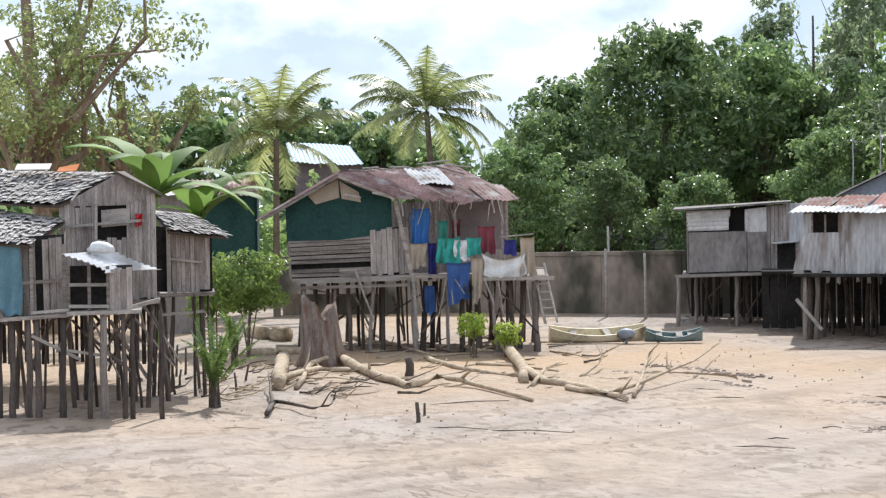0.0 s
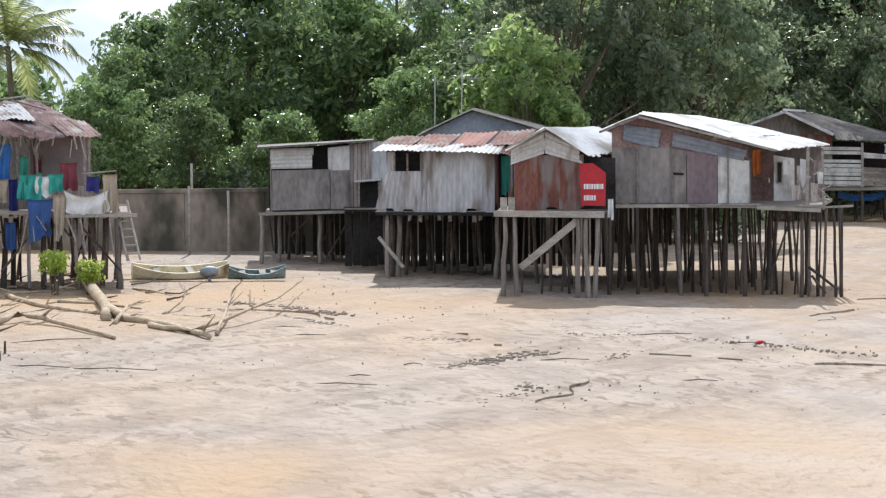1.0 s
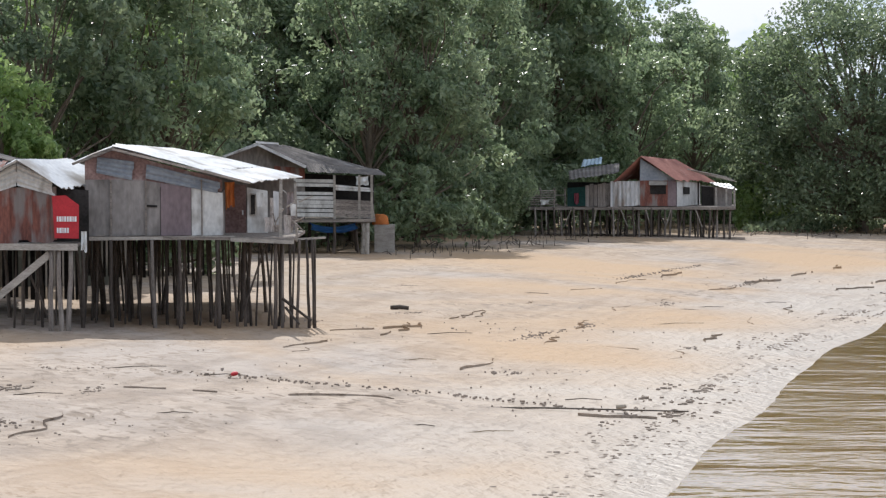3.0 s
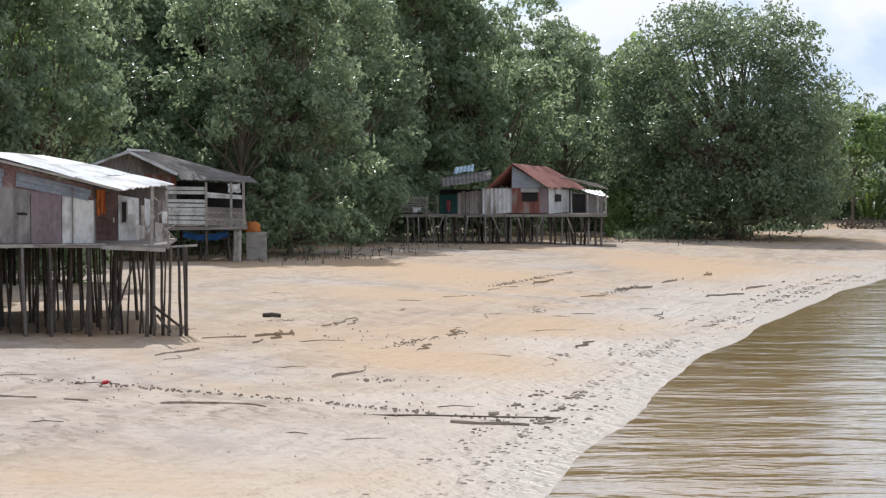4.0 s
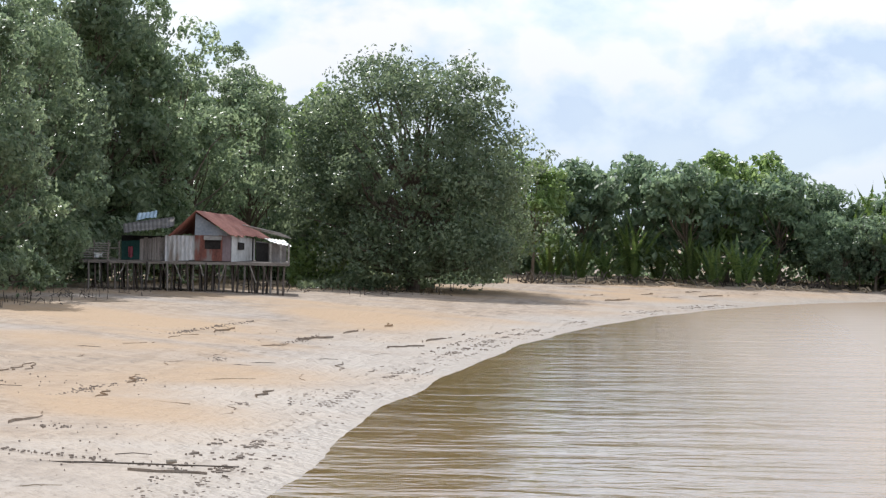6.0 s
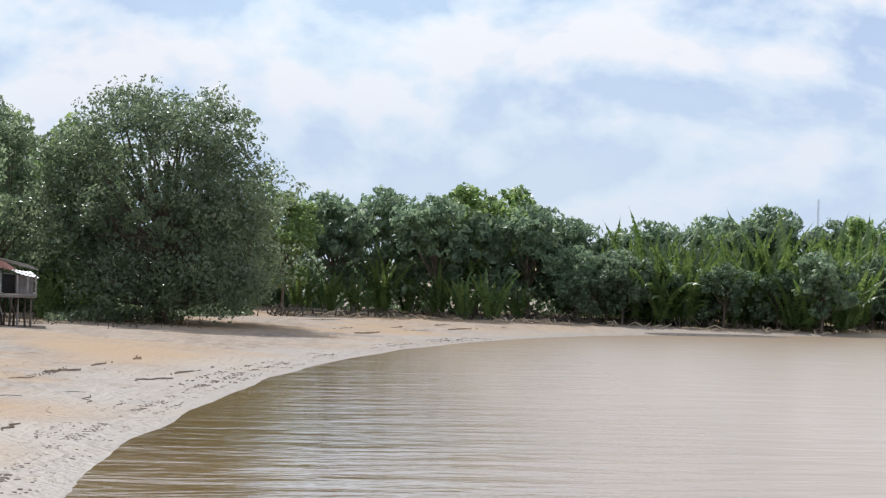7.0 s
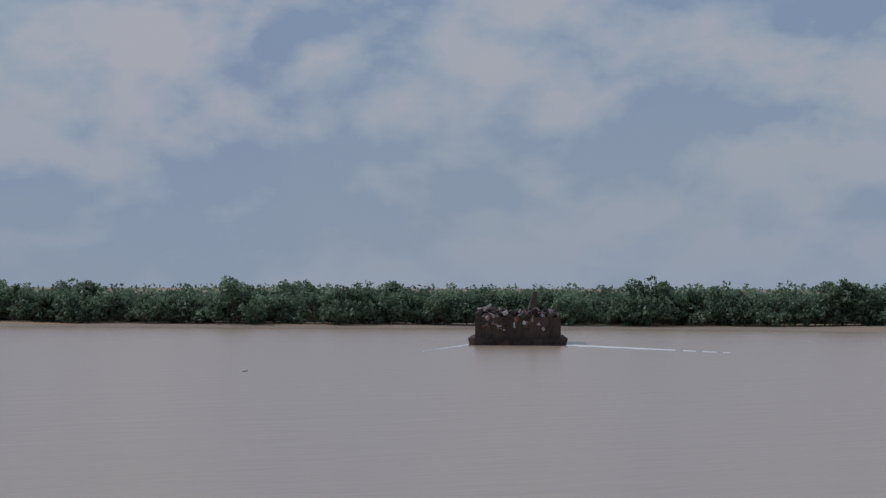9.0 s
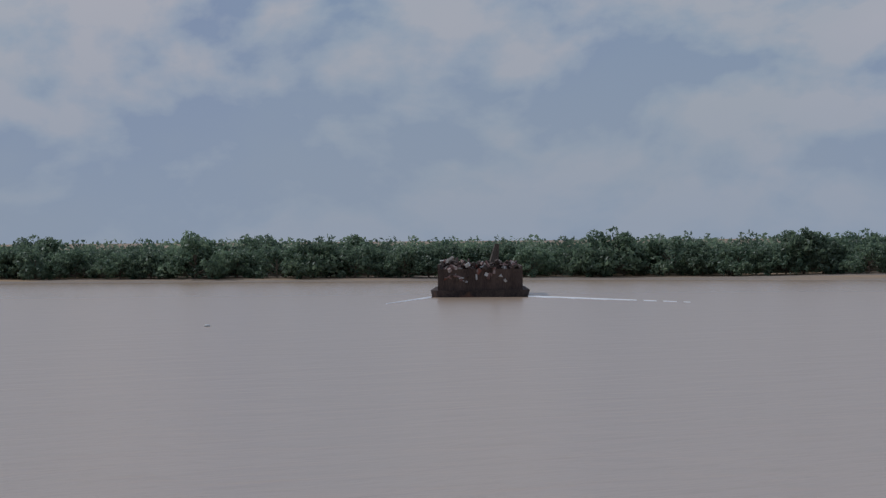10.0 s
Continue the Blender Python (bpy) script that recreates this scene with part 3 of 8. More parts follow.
def frond(verts, faces, base, az, rise, length, width, droop, n, rng, thin=0.5):
    """A feather frond: leaflets on both sides of an arching midrib."""
    pos, ang = Vector(base), rise
    step = length / n
    h = Vector((math.cos(az), math.sin(az), 0))
    sidev = Vector((-h.y, h.x, 0))
    for i in range(n):
        d = h * math.cos(ang) + Vector((0, 0, math.sin(ang)))
        nxt = pos + d * step
        k = i / n
        w = width * (math.sin(math.pi * min(0.12 + k * 0.95, 1.0)) ** 0.6)
        up = d.cross(sidev) * -1
        j = len(verts)
        rib = 0.02 * (1 - k) + 0.006
        verts.extend([pos - sidev * rib, pos + sidev * rib, nxt + sidev * rib * 0.8, nxt - sidev * rib * 0.8])
        faces.append((j, j + 1, j + 2, j + 3))
        if k > 0.12:
            for s in (-1, 1):
                tip = pos + sidev * s * w * 0.85 + d * w * 0.55 + Vector((0, 0, -w * (0.25 + 0.5 * rng.random()))) + up * 0.0
                j = len(verts)
                verts.extend([pos, pos + d * step * thin * 1.4, tip])
                faces.append((j, j + 1, j + 2))
        pos, ang = nxt, ang - droop / n * (0.5 + 1.2 * k)


def make_palm(name, label, height, fronds, length, material, seed, trunk_r=0.16, lean=0.3):
    rnd = random.Random(seed)
    root = thing(name, Matrix.Identity(4), label, "palm tree")
    bm = bmesh.new()
    top = Vector((lean, 0, height))
    pole(bm, [(0, 0, -0.4), (lean * 0.2, 0, height * 0.3), (lean * 0.55, 0.05, height * 0.65), top], trunk_r, trunk_r * 0.7, 8)
    part("trunk", bm, M_BARK, root)
    for i in range(fronds):
        v, f = [], []
        frond(v, f, top, 2.4 * i + rnd.uniform(-.25, .25), rnd.uniform(-0.2, 1.4), length * rnd.uniform(0.85, 1.15), length * 0.2, rnd.uniform(0.9, 1.7), 60, rnd, 1.0)
        raw_part("frond", v, f, material, root)
    return root


def make_nipa(seed, fronds=20, length=6.0):
    rnd = random.Random(seed)
    root = thing("nipa_palm", Matrix.Identity(4), "clump of green nipa palm fronds rooted in bank mud", "palm", "nipa palms along the bank")
    v, f = [], []
    for i in range(fronds):
        frond(v, f, (rnd.uniform(-.7, .7), rnd.uniform(-.7, .7), -0.2), 2.4 * i + rnd.uniform(-.3, .3), rnd.uniform(1.12, 1.56), length * rnd.uniform(0.7, 1.2), 0.5, rnd.uniform(0.1, 0.9) if i % 5 else 1.9, 24, rnd, 1.0)
    raw_part("crown", v, f, M_NIPA, root)
    return root


def plant(proto, places):
    """Stand copies of a thing at (azimuth, distance, scale, turn); the first place takes the thing itself."""
    for i, (az, d, s, turn) in enumerate(places):
        m = spot(az, d, turn) @ Matrix.Diagonal((s, s, s, 1))
        if i == 0:
            proto.matrix_world = m
        else:
            copy_thing(proto, m)


def woods(name, label, rows, z0, n, size, material, seed, deep=4.0):
    """Undergrowth and far woods: rows of (azimuth, distance, height), leaves heaped between them with an uneven top."""
    rng = np.random.default_rng(seed)
    rows = np.array(rows, float)
    az = rng.uniform(rows[0, 0], rows[-1, 0], n)
    d = np.interp(az, rows[:, 0], rows[:, 1]) + rng.uniform(0, deep, n)
    h = np.interp(az, rows[:, 0], rows[:, 2])
    wave = 0.72 + 0.16 * np.sin(az * 5.1 + seed) + 0.12 * np.sin(az * 13.7 + 2 * seed + d) + 0.10 * np.sin(az * 37.0 + d * 2)
    s = rng.random(n) ** 0.8
    a = np.radians(az)
    x, y = d * np.sin(a), d * np.cos(a)
    z = mud_z(x, y) + z0 + s * h * wave
    out = np.stack([-np.sin(a) * 0.7, -np.cos(a) * 0.7, 0.5 + 0 * a], 1) + 0.5 * rng.normal(size=(n, 3))
    out /= np.linalg.norm(out, axis=1, keepdims=True)
    me = leaf_mesh(name, np.stack([x, y, z], 1), out, size, rng)
    me.materials.append(material)
    tagged(new(name, me), label, "woods", kind="stuff")

# ---- trees ----
def trees():
    rnd = random.Random(5)
    G = "mangrove trees behind the huts"
    m1 = tagged(make_tree("mangrove_tree", "tall grey-green mangrove tree standing in bank mud", 17, 6.0, 0.2, 19500, 0.33, M_MANGROVE, 1, 50, 0.28, dome=True), group=G)
    m2 = tagged(make_tree("mangrove_tree", "tall grey-green mangrove tree standing in bank mud", 15.5, 5.7, 0.1, 18500, 0.33, M_MANGROVE, 2, 46, 0.25, dome=True), group=G)
    # azimuth, distance, scale, turn
    p1 = [(9.9, 116, 0.95, 10), (12.4, 117, 0.95, 80), (15.9, 162, 1.05, 150), (17.7, 151, 1.06, 200), (19.9, 176, 1.2, 250), (22.6, 192, 1.22, 300), (23.6, 208, 1.08, 30), (11.0, 145, 1.1, 70), (17.2, 168, 1.1, 110), (14.2, 150, 1.1, 20), (19.6, 170, 1.1, 20)]
    p2 = [(11.1, 113, 0.95, 40), (13.7, 118, 0.95, 130), (17.4, 160, 1.0, 220), (18.7, 152, 1.05, 310), (21.5, 188, 1.22, 60), (24.4, 204, 1.0, 140), (19.4, 178, 1.25, 100), (21.4, 195, 1.25, 190), (12.8, 142, 1.2, 200), (15.0, 160, 1.15, 80), (23.2, 196, 0.9, 10)]
    plant(m1, p1)
    plant(m2, p2)
    plant(m1, [(15.0, 170, 1.22, 200), (17.0, 172, 1.28, 30), (20.6, 188, 1.2, 120)])
    big = make_tree("mangrove_tree", "large spreading mangrove tree standing alone on the mud", 17.3, 10.5, 0.3, 64000, 0.34, M_MANGROVE, 7, 120, 0.6, dome=True)
    plant(big, [(27.75, 193, 0.97, 0)])
    b1 = tagged(make_tree("broadleaf_tree", "tall dense tree with broad shiny green leaves", 15, 5.4, 0.8, 14000, 0.42, M_BROAD, 11, 40, 0.25), group="broadleaf trees behind the wall")
    plant(b1, [(4.6, 122, 0.84, 0), (6.6, 126, 0.95, 90), (9.4, 124, 0.9, 200), (2.6, 126, 0.82, 250), (5.8, 135, 0.92, 45), (1.6, 114, 0.55, 20), (7.9, 113, 0.6, 160), (3.4, 111, 0.5, 100), (5.2, 112, 0.45, 190), (2.4, 120, 0.68, 40), (9.2, 118, 0.8, 300)])
    op = tagged(make_tree("open_tree", "tall open grey-green tree with sky between its leaves", 17, 4.6, 4.0, 8000, 0.34, M_MANGROVE, 13, 26, 0.13, open_=0.8), group="broadleaf trees behind the wall")
    plant(op, [(7.6, 128, 1.0, 0), (8.8, 132, 1.05, 120)])
    l1 = tagged(make_tree("light_tree", "light green feathery tree behind the mangroves", 15, 5.0, 2.0, 7000, 0.5, M_LIGHTLEAF, 21, 24, 0.22), group="light green trees")
    plant(l1, [(25.0, 222, 1.06, 0), (26.2, 226, 1.06, 90), (24.2, 228, 1.08, 170), (30.2, 226, 0.72, 60), (9.2, 155, 1.0, 10), (12.1, 124, 0.98, 40), (25.6, 214, 0.86, 220), (10.3, 106, 0.62, 100)])
    d1 = tagged(make_tree("dark_tree", "dark green tree beyond the village roofs", 9.5, 4.2, 1.0, 4500, 0.5, M_BROAD, 31, 20, 0.2), group="trees beyond the village")
    plant(d1, [(-4.9, 132, 1.0, 0), (-3.6, 138, 0.98, 60), (-2.4, 142, 0.96, 150), (-1.2, 140, 0.92, 220), (0.2, 138, 0.85, 280), (-6.2, 130, 0.9, 10), (-7.8, 128, 0.95, 330)])
    # bank of the bay and far shore
    f1 = tagged(make_tree("bank_tree", "green mangrove on the muddy river bank", 9.6, 4.2, 0.1, 4000, 0.55, M_FARLEAF, 41, 22, 0.2), group="trees on the river bank")
    f2 = tagged(make_tree("bank_tree", "bright green tree on the muddy river bank", 9.8, 3.8, 0.2, 3400, 0.55, M_LIGHTLEAF, 42, 18, 0.2), group="trees on the river bank")
    places1, places2 = [], []
    for az, d, s in ((31.2, 232, 1.16), (32.3, 236, 1.06), (33.3, 230, 1.0), (35.2, 232, 0.95), (36.2, 236, .85), (37.6, 240, .85), (40.0, 240, 1.0), (43.0, 250, .95), (44.6, 247, .95), (45.6, 252, 1.05), (46.6, 255, .95), (47.6, 256, 1.08), (48.7, 258, 0.92),
                     (49.8, 258, 0.9), (50.8, 258, 1.06), (51.6, 256, .85), (52.5, 276, .98), (53.4, 280, .92), (54.2, 282, .84), (54.9, 286, .66), (46.1, 250, .8), (48.2, 252, .85), (50.3, 252, .85), (51.7, 250, .8), (53.0, 274, .8), (45.0, 246, .75), (38.8, 250, 0.9), (41.4, 250, .9), (29.8, 238, 0.8), (28.6, 240, .9), (45.9, 251, 1.12), (47.9, 254, 1.15)):
        places1.append((az, d, s * (0.9 if az > 43 else 1.0), rnd.uniform(0, 360)))
    for az, d, s in ((34.2, 234, 1.2), (34.9, 240, 1.0), (33.8, 240, .98), (39.5, 246, .8), (42.1, 248, .85), (49.2, 262, .72)):
        places2.append((az, d, s, rnd.uniform(0, 360)))
    plant(f1, places1)
    plant(f2, places2)
    nips = [make_nipa(50 + k, 20, 6.6) for k in range(3)]
    spots = [[], [], []]
    front = [(36.2 + 0.34 * k + rnd.uniform(-.1, .1), 226 + (9 if k > 16 else 0) + (6 if k > 23 else 0) + rnd.uniform(0, 3), rnd.uniform(0.4, 0.66), rnd.uniform(0, 360)) for k in range(27)]
    for k, (az, d, sc, tn) in enumerate(front):
        if k % 3 == 0 or k < 4:
            copy_thing(f1, spot(az, d, tn) @ Matrix.Diagonal((sc, sc, sc, 1)))
        else:
            spots[k % 3].append((az, d + 1, sc + 0.35, tn))
    for k in range(54):
        az = 36.0 + 9.0 * k / 54 + rnd.uniform(-.1, .1)
        d = 228 + rnd.uniform(0, 12) + (10 if az > 42 else 0) + (az > 44) * 4
        spots[k % 3].append((az, d, rnd.uniform(0.95, 1.25), rnd.uniform(0, 360)))
    for k in range(14):
        spots[k % 3].append((45 + 6.6 * k / 14 + rnd.uniform(-.2, .2), 249 + rnd.uniform(0, 5), rnd.uniform(0.6, 0.9), rnd.uniform(0, 360)))
    for k in range(9):
        spots[k % 3].append((30.6 + 5.0 * k / 9, 226 + rnd.uniform(0, 5), rnd.uniform(0.5, 0.8), rnd.uniform(0, 360)))
    for n, sp in zip(nips, spots):
        plant(n, sp)
    fs = [tagged(make_tree("shore_tree", "dark green mangrove on the far river shore", 4.7, 4.3, -0.2, 2300, 0.5, M_OPPOSITE, 60 + k, 22, 0.18, dome=True), group="mangroves on the far shore") for k in range(3)]
    sp = [[], [], []]
    for k in range(120):
        az = 54.8 + 24.0 * (k // 2) / 60 + rnd.uniform(-.15, .15)
        far = np.interp(az, [55, 58, 61, 66, 70, 73, 80], [376, 370, 360, 352, 352, 347, 338])
        d = far + 2 + (k % 2) * 11 + rnd.uniform(0, 4)
        s = rnd.uniform(0.82, 1.05) + (0.36 if rnd.random() < 0.1 else 0)
        sp[k % 3].append((az, d, s, rnd.uniform(0, 360)))
    for n, q in zip(fs, sp):
        plant(n, q)
    old = make_tree("rain_tree", "tall open tree with bare brown limbs and yellowing leaves", 15.0, 5.6, 4.5, 9500, 0.2, M_DRYLEAF, 91, 26, 0.45, open_=0.9, bark=M_LIMB)
    plant(old, [(-8.0, 93, 1.0, 40)])
    old2 = make_tree("rain_tree", "open tree with slender limbs and light leaves", 11.5, 3.6, 3.0, 4200, 0.2, M_DRYLEAF, 93, 18, 0.3, open_=0.9, bark=M_LIMB)
    plant(old2, [(-6.4, 97, 1.0, 0)])
    woods("undergrowth", "dark green undergrowth beyond the village", [(-10, 108, 5.0), (-5, 112, 4.5), (0, 128, 5.5), (2, 128, 7)], 0.0, 9000, 0.5, M_BROAD, 1)
    woods("undergrowth", "dense green undergrowth behind the concrete wall", [(0.5, 130, 5.0), (2, 132, 9), (5, 134, 10.5), (9, 136, 12), (10.5, 138, 12)], 0.0, 18000, 0.5, M_BROAD, 2, 6)
    woods("far_woods", "dense dark mangrove woods behind the huts", [(8.5, 138, 9), (13, 148, 9), (15.5, 165, 9), (18, 168, 8), (21, 178, 9), (23, 202, 9), (26, 226, 9), (31, 240, 6)], 0.0, 26000, 0.6, M_MANGROVE, 3, 8)
    woods("bank_thicket", "dark tangled thicket on the river bank", [(27, 240, 3), (33, 236, 4.5), (37, 240, 4.5), (42, 250, 5), (46, 254, 5.5), (51.6, 258, 5.5), (52.4, 276, 5.5), (55.2, 284, 4)], -0.1, 15000, 0.7, M_FARLEAF, 4, 6)
    woods("far_woods", "dark green mangrove woods along the far shore", [(54.5, 382, 4.0), (60, 370, 4.9), (66, 361, 5.0), (72, 357, 5.0), (80, 346, 5.0)], -0.2, 44000, 0.55, M_OPPOSITE, 5, 6)
    woods("far_woods", "hazy dark woods beyond the far shore", [(54.5, 425, 3.6), (62, 415, 4.0), (70, 405, 4.0), (80, 395, 4.0)], 0.0, 20000, 0.7, M_OPPOSITE, 15, 30)
    woods("low_mangrove", "low mangrove shoots and roots under the big tree", [(25.4, 184, 0.7), (26.5, 186, 1.2), (27.4, 190, 0.8), (28.2, 196, 0.6)], 0.0, 1300, 0.35, M_MANGROVE, 6, 8)
    woods("undergrowth", "dark low scrub behind the big mangrove", [(24.0, 200, 2.6), (26.0, 203, 2.2), (28.6, 206, 1.8), (29.6, 214, 1.2)], -0.1, 5200, 0.35, M_MANGROVE, 9, 5)
    woods("light_shrubs", "light green shrubs beside the big tree", [(25.2, 190, 4.0), (25.9, 192, 6.0), (26.4, 194, 3.0)], 0.0, 1800, 0.4, M_LIGHTLEAF, 7, 6)
    woods("undergrowth", "green scrub round the village houses", [(-4.2, 112, 3.5), (-2.8, 114, 5.6), (-1.4, 114, 5.2), (-0.6, 112, 3.0)], 0.0, 2600, 0.4, M_LIGHTLEAF, 8, 3)
    pal = make_palm("coconut_palm", "coconut palm with arching fronds behind the hut", 8.0, 30, 3.9, M_COCO, 3, lean=-0.4)
    plant(pal, [(-0.1, 118, 1.0, 0)])
    pal2 = make_palm("coconut_palm", "coconut palm with drooping dry fronds", 7.6, 22, 4.4, M_COCO, 8, lean=0.1)
    plant(pal2, [(-3.42, 104, 0.87, 0)])


trees()

# ---- kit for the huts ----
FOCAL = 4950.0


class Elevation:
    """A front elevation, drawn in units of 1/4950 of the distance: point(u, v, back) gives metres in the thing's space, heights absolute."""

    def __init__(self, az, d, u0, level, lean):
        self.az, self.d, self.u0, self.level, self.lean = az, d, u0, level, math.tan(radians(lean))

    def point(self, u, v, back=0.0):
        k = (self.d + back) / FOCAL
        return Vector(((u - self.u0) * k, back, EYE[2] + (self.level - (u - 784) * self.lean - v) * k))

    def stand(self):
        return spot(self.az, self.d)


def slab(H, name, mat, pts, thick=0.04, push=(0, 1, 0), label=""):
    """A flat board of any outline with thickness along push."""
    bm = bmesh.new()
    off = Vector(push) * thick
    a = [bm.verts.new(p) for p in pts]
    b = [bm.verts.new(p + off) for p in pts]
    bm.faces.new(a)
    bm.faces.new(b[::-1])
    for i in range(len(a)):
        j = (i + 1) % len(a)
        bm.faces.new((a[j], a[i], b[i], b[j]))
    bmesh.ops.recalc_face_normals(bm, faces=bm.faces)
    return part(name, bm, mat, H, label)


def sheet(H, name, mat, a, b, c, d, pitch=0.16, amp=0.022, label="", sag=0.0, seed=0):
    """A corrugated sheet: ridges run from edge a-b down to edge d-c. Two skins, so that it has thickness."""
    rnd = random.Random(seed)
    w = max((b - a).length, (c - d).length)
    n = max(4, int(w / pitch * 2))
    nrm = (b - a).cross(d - a).normalized()
    if nrm.z < 0:
        nrm = -nrm
    rows = 4
    bm = bmesh.new()
    rag = [rnd.uniform(-0.09, 0.09) for _ in range(n + 1)]
    skins = []
    for off in (0.0, -0.012):
        g = []
        for r in range(rows + 1):
            s = r / rows
            line = []
            for i in range(n + 1):
                q = i / n
                p = a.lerp(b, q).lerp(d.lerp(c, q), s + (rag[i // 4 * 4] * 0.6 if r == rows else 0))
                p = p + nrm * (amp * (1 if i % 2 else -1) + off - sag * math.sin(math.pi * s) * 0.5 + 0.02 * math.sin(5 * q + 3 * s + seed))
                line.append(bm.verts.new(p))
            g.append(line)
        skins.append(g)
        for r in range(rows):
            for i in range(n):
                bm.faces.new((g[r][i], g[r][i + 1], g[r + 1][i + 1], g[r + 1][i]))
    t, u = skins
    for i in range(n):
        bm.faces.new((t[0][i], t[0][i + 1], u[0][i + 1], u[0][i]))
        bm.faces.new((t[rows][i], t[rows][i + 1], u[rows][i + 1], u[rows][i]))
    for r in range(rows):
        bm.faces.new((t[r][0], t[r + 1][0], u[r + 1][0], u[r][0]))
        bm.faces.new((t[r][n], t[r + 1][n], u[r + 1][n], u[r][n]))
    bmesh.ops.recalc_face_normals(bm, faces=bm.faces)
    return part(name, bm, mat, H, label)


def boards(H, mat, a, b, c, d, n, along="h", seed=0, gap=0.07, rough=0.03, name="plank", skip=()):
    """Separate boards that fill the four-sided field a (top left), b, c, d; along: h lying, v standing."""
    rnd = random.Random(seed)
    for i in range(n):
        if i in skip:
            continue
        s0, s1 = i / n, (i + 1 - gap * rnd.uniform(0.3, 1.5)) / n
        y = Vector((0, rnd.uniform(-rough, rough) * 0.6, 0))
        e0, e1 = rnd.uniform(-0.02, 0.02), rnd.uniform(-0.02, 0.02)
        if along == "h":
            pts = [a.lerp(d, s0), b.lerp(c, s0), b.lerp(c, s1), a.lerp(d, s1)]
            dx = (b - a).normalized()
        else:
            pts = [a.lerp(b, s0), a.lerp(b, s1), d.lerp(c, s1), d.lerp(c, s0)]
            dx = (d - a).normalized()
            e0, e1 = e0 * 2.5, e1 * 2.5
        ends = (0, 3, 1, 2) if along == "h" else (0, 1, 2, 3)
        pts[ends[0]] = pts[ends[0]] + dx * e0
        pts[ends[1]] = pts[ends[1]] + dx * e0
        pts[ends[2]] = pts[ends[2]] + dx * e1
        pts[ends[3]] = pts[ends[3]] + dx * e1
        slab(H, name, mat, [p + y for p in pts], 0.03)


def foot(H, x, y):
    w = H.matrix_basis @ Vector((x, y, 0))
    return ground_z(w.x, w.y)


def stilt(H, top, r=0.06, lean=0.0, mat=None, rnd=random, foot_back=0.0, name="stilt"):
    x = top.x + lean
    y = top.y + foot_back
    bm = bmesh.new()
    pole(bm, wobbly((x, y, foot(H, x, y) - 0.35), top, r * 0.45, rnd), r * 1.1, r * 0.85, 6)
    part(name, bm, (M_STAKE if mat == M_WOOD else mat) or M_POST, H, smooth=True)


def beam(H, p, q, r=0.045, mat=None, name="beam", square=True, label=""):
    bm = bmesh.new()
    if square:
        d = (q - p)
        m = Matrix.Translation(p) @ d.to_track_quat("X", "Z").to_matrix().to_4x4()
        box(bm, 0, d.length, -r, r, -r, r, m)
    else:
        pole(bm, wobbly(p, q, r * 0.5, random.Random(int(p.x * 100))), r, r * 0.8, 6)
    return part(name, bm, mat or M_WOOD, H, label)


def thatch(H, a, b, c, d, rows=14, cols=40, seed=0, mat=None):
    """Layers of palm-leaf strips laid from the eave d-c up to the ridge a-b, with ragged ends."""
    rnd = random.Random(seed)
    nrm = (b - a).cross(d - a).normalized()
    if nrm.z < 0:
        nrm = -nrm
    slab(H, "roof_bed", M_DARKWOOD, [p - nrm * 0.06 for p in (a, b, c, d)], 0.05, -nrm)
    v, f = [], []
    base = BASE[H.name]
    for r in range(rows):
        s0, s1 = r / rows, (r + 1.7) / rows
        for i in range(cols):
            q0, q1 = i / cols + rnd.uniform(-.01, .01), (i + 1.15) / cols + rnd.uniform(-.01, .01)
            e = rnd.uniform(-0.4, 0.5) / rows
            lift = nrm * rnd.uniform(0.02, 0.07)
            k = len(v)
            top = [a.lerp(b, q).lerp(d.lerp(c, q), s0) for q in (q0, q1)]
            low = [a.lerp(b, q).lerp(d.lerp(c, q), min(s1 + e, 1.12)) + lift for q in (q0, q1 + rnd.uniform(-.01, .01))]
            for p in (*top, low[1], low[0]):
                v.append(p - Vector((0, 0, base)))
            f.append((k, k + 1, k + 2, k + 3))
    return raw_part("thatch", v, f, mat or M_THATCH, H, "layered grey palm thatch")


def cloth_mesh(w, h, folds, seed, sag=0.0):
    rnd = random.Random(seed)
    nx, nz = 14, 10
    v, f = [], []
    ph = rnd.uniform(0, 6)
    for off in (0.0, 0.012):
        for j in range(nz + 1):
            for i in range(nx + 1):
                q, s = i / nx, j / nz
                y = 0.06 * (0.3 + s) * math.sin(folds * 9.5 * q + ph + 0.8 * s) + 0.03 * math.sin(9 * s + 5 * q + ph)
                v.append((w * ((q - 0.5) * (1 - 0.14 * s * math.sin(ph) + 0.05 * math.sin(6 * s + ph)) + 0.05 * math.sin(3.5 * s + 2 * ph) * s), y + off, -h * s * (1 + 0.09 * math.sin(4 * q + ph) + 0.04 * math.sin(15 * q + ph)) - (sag + 0.05 * w) * 4 * q * (1 - q)))
    m = (nx + 1) * (nz + 1)
    for k in (0, m):
        for j in range(nz):
            for i in range(nx):
                p = k + j * (nx + 1) + i
                f.append((p, p + 1, p + nx + 2, p + nx + 1))
    edge = [i for i in range(nx + 1)] + [j * (nx + 1) + nx for j in range(1, nz + 1)] + [nz * (nx + 1) + i for i in range(nx - 1, -1, -1)] + [j * (nx + 1) for j in range(nz - 1, 0, -1)]
    for p, q in zip(edge, edge[1:] + edge[:1]):
        f.append((p, q, q + m, p + m))
    return v, f


def fabric(name, c, rough=0.9):
    return surf(name, tuple(x * 0.72 for x in c), c, 2.5, rough, bump=0.3)


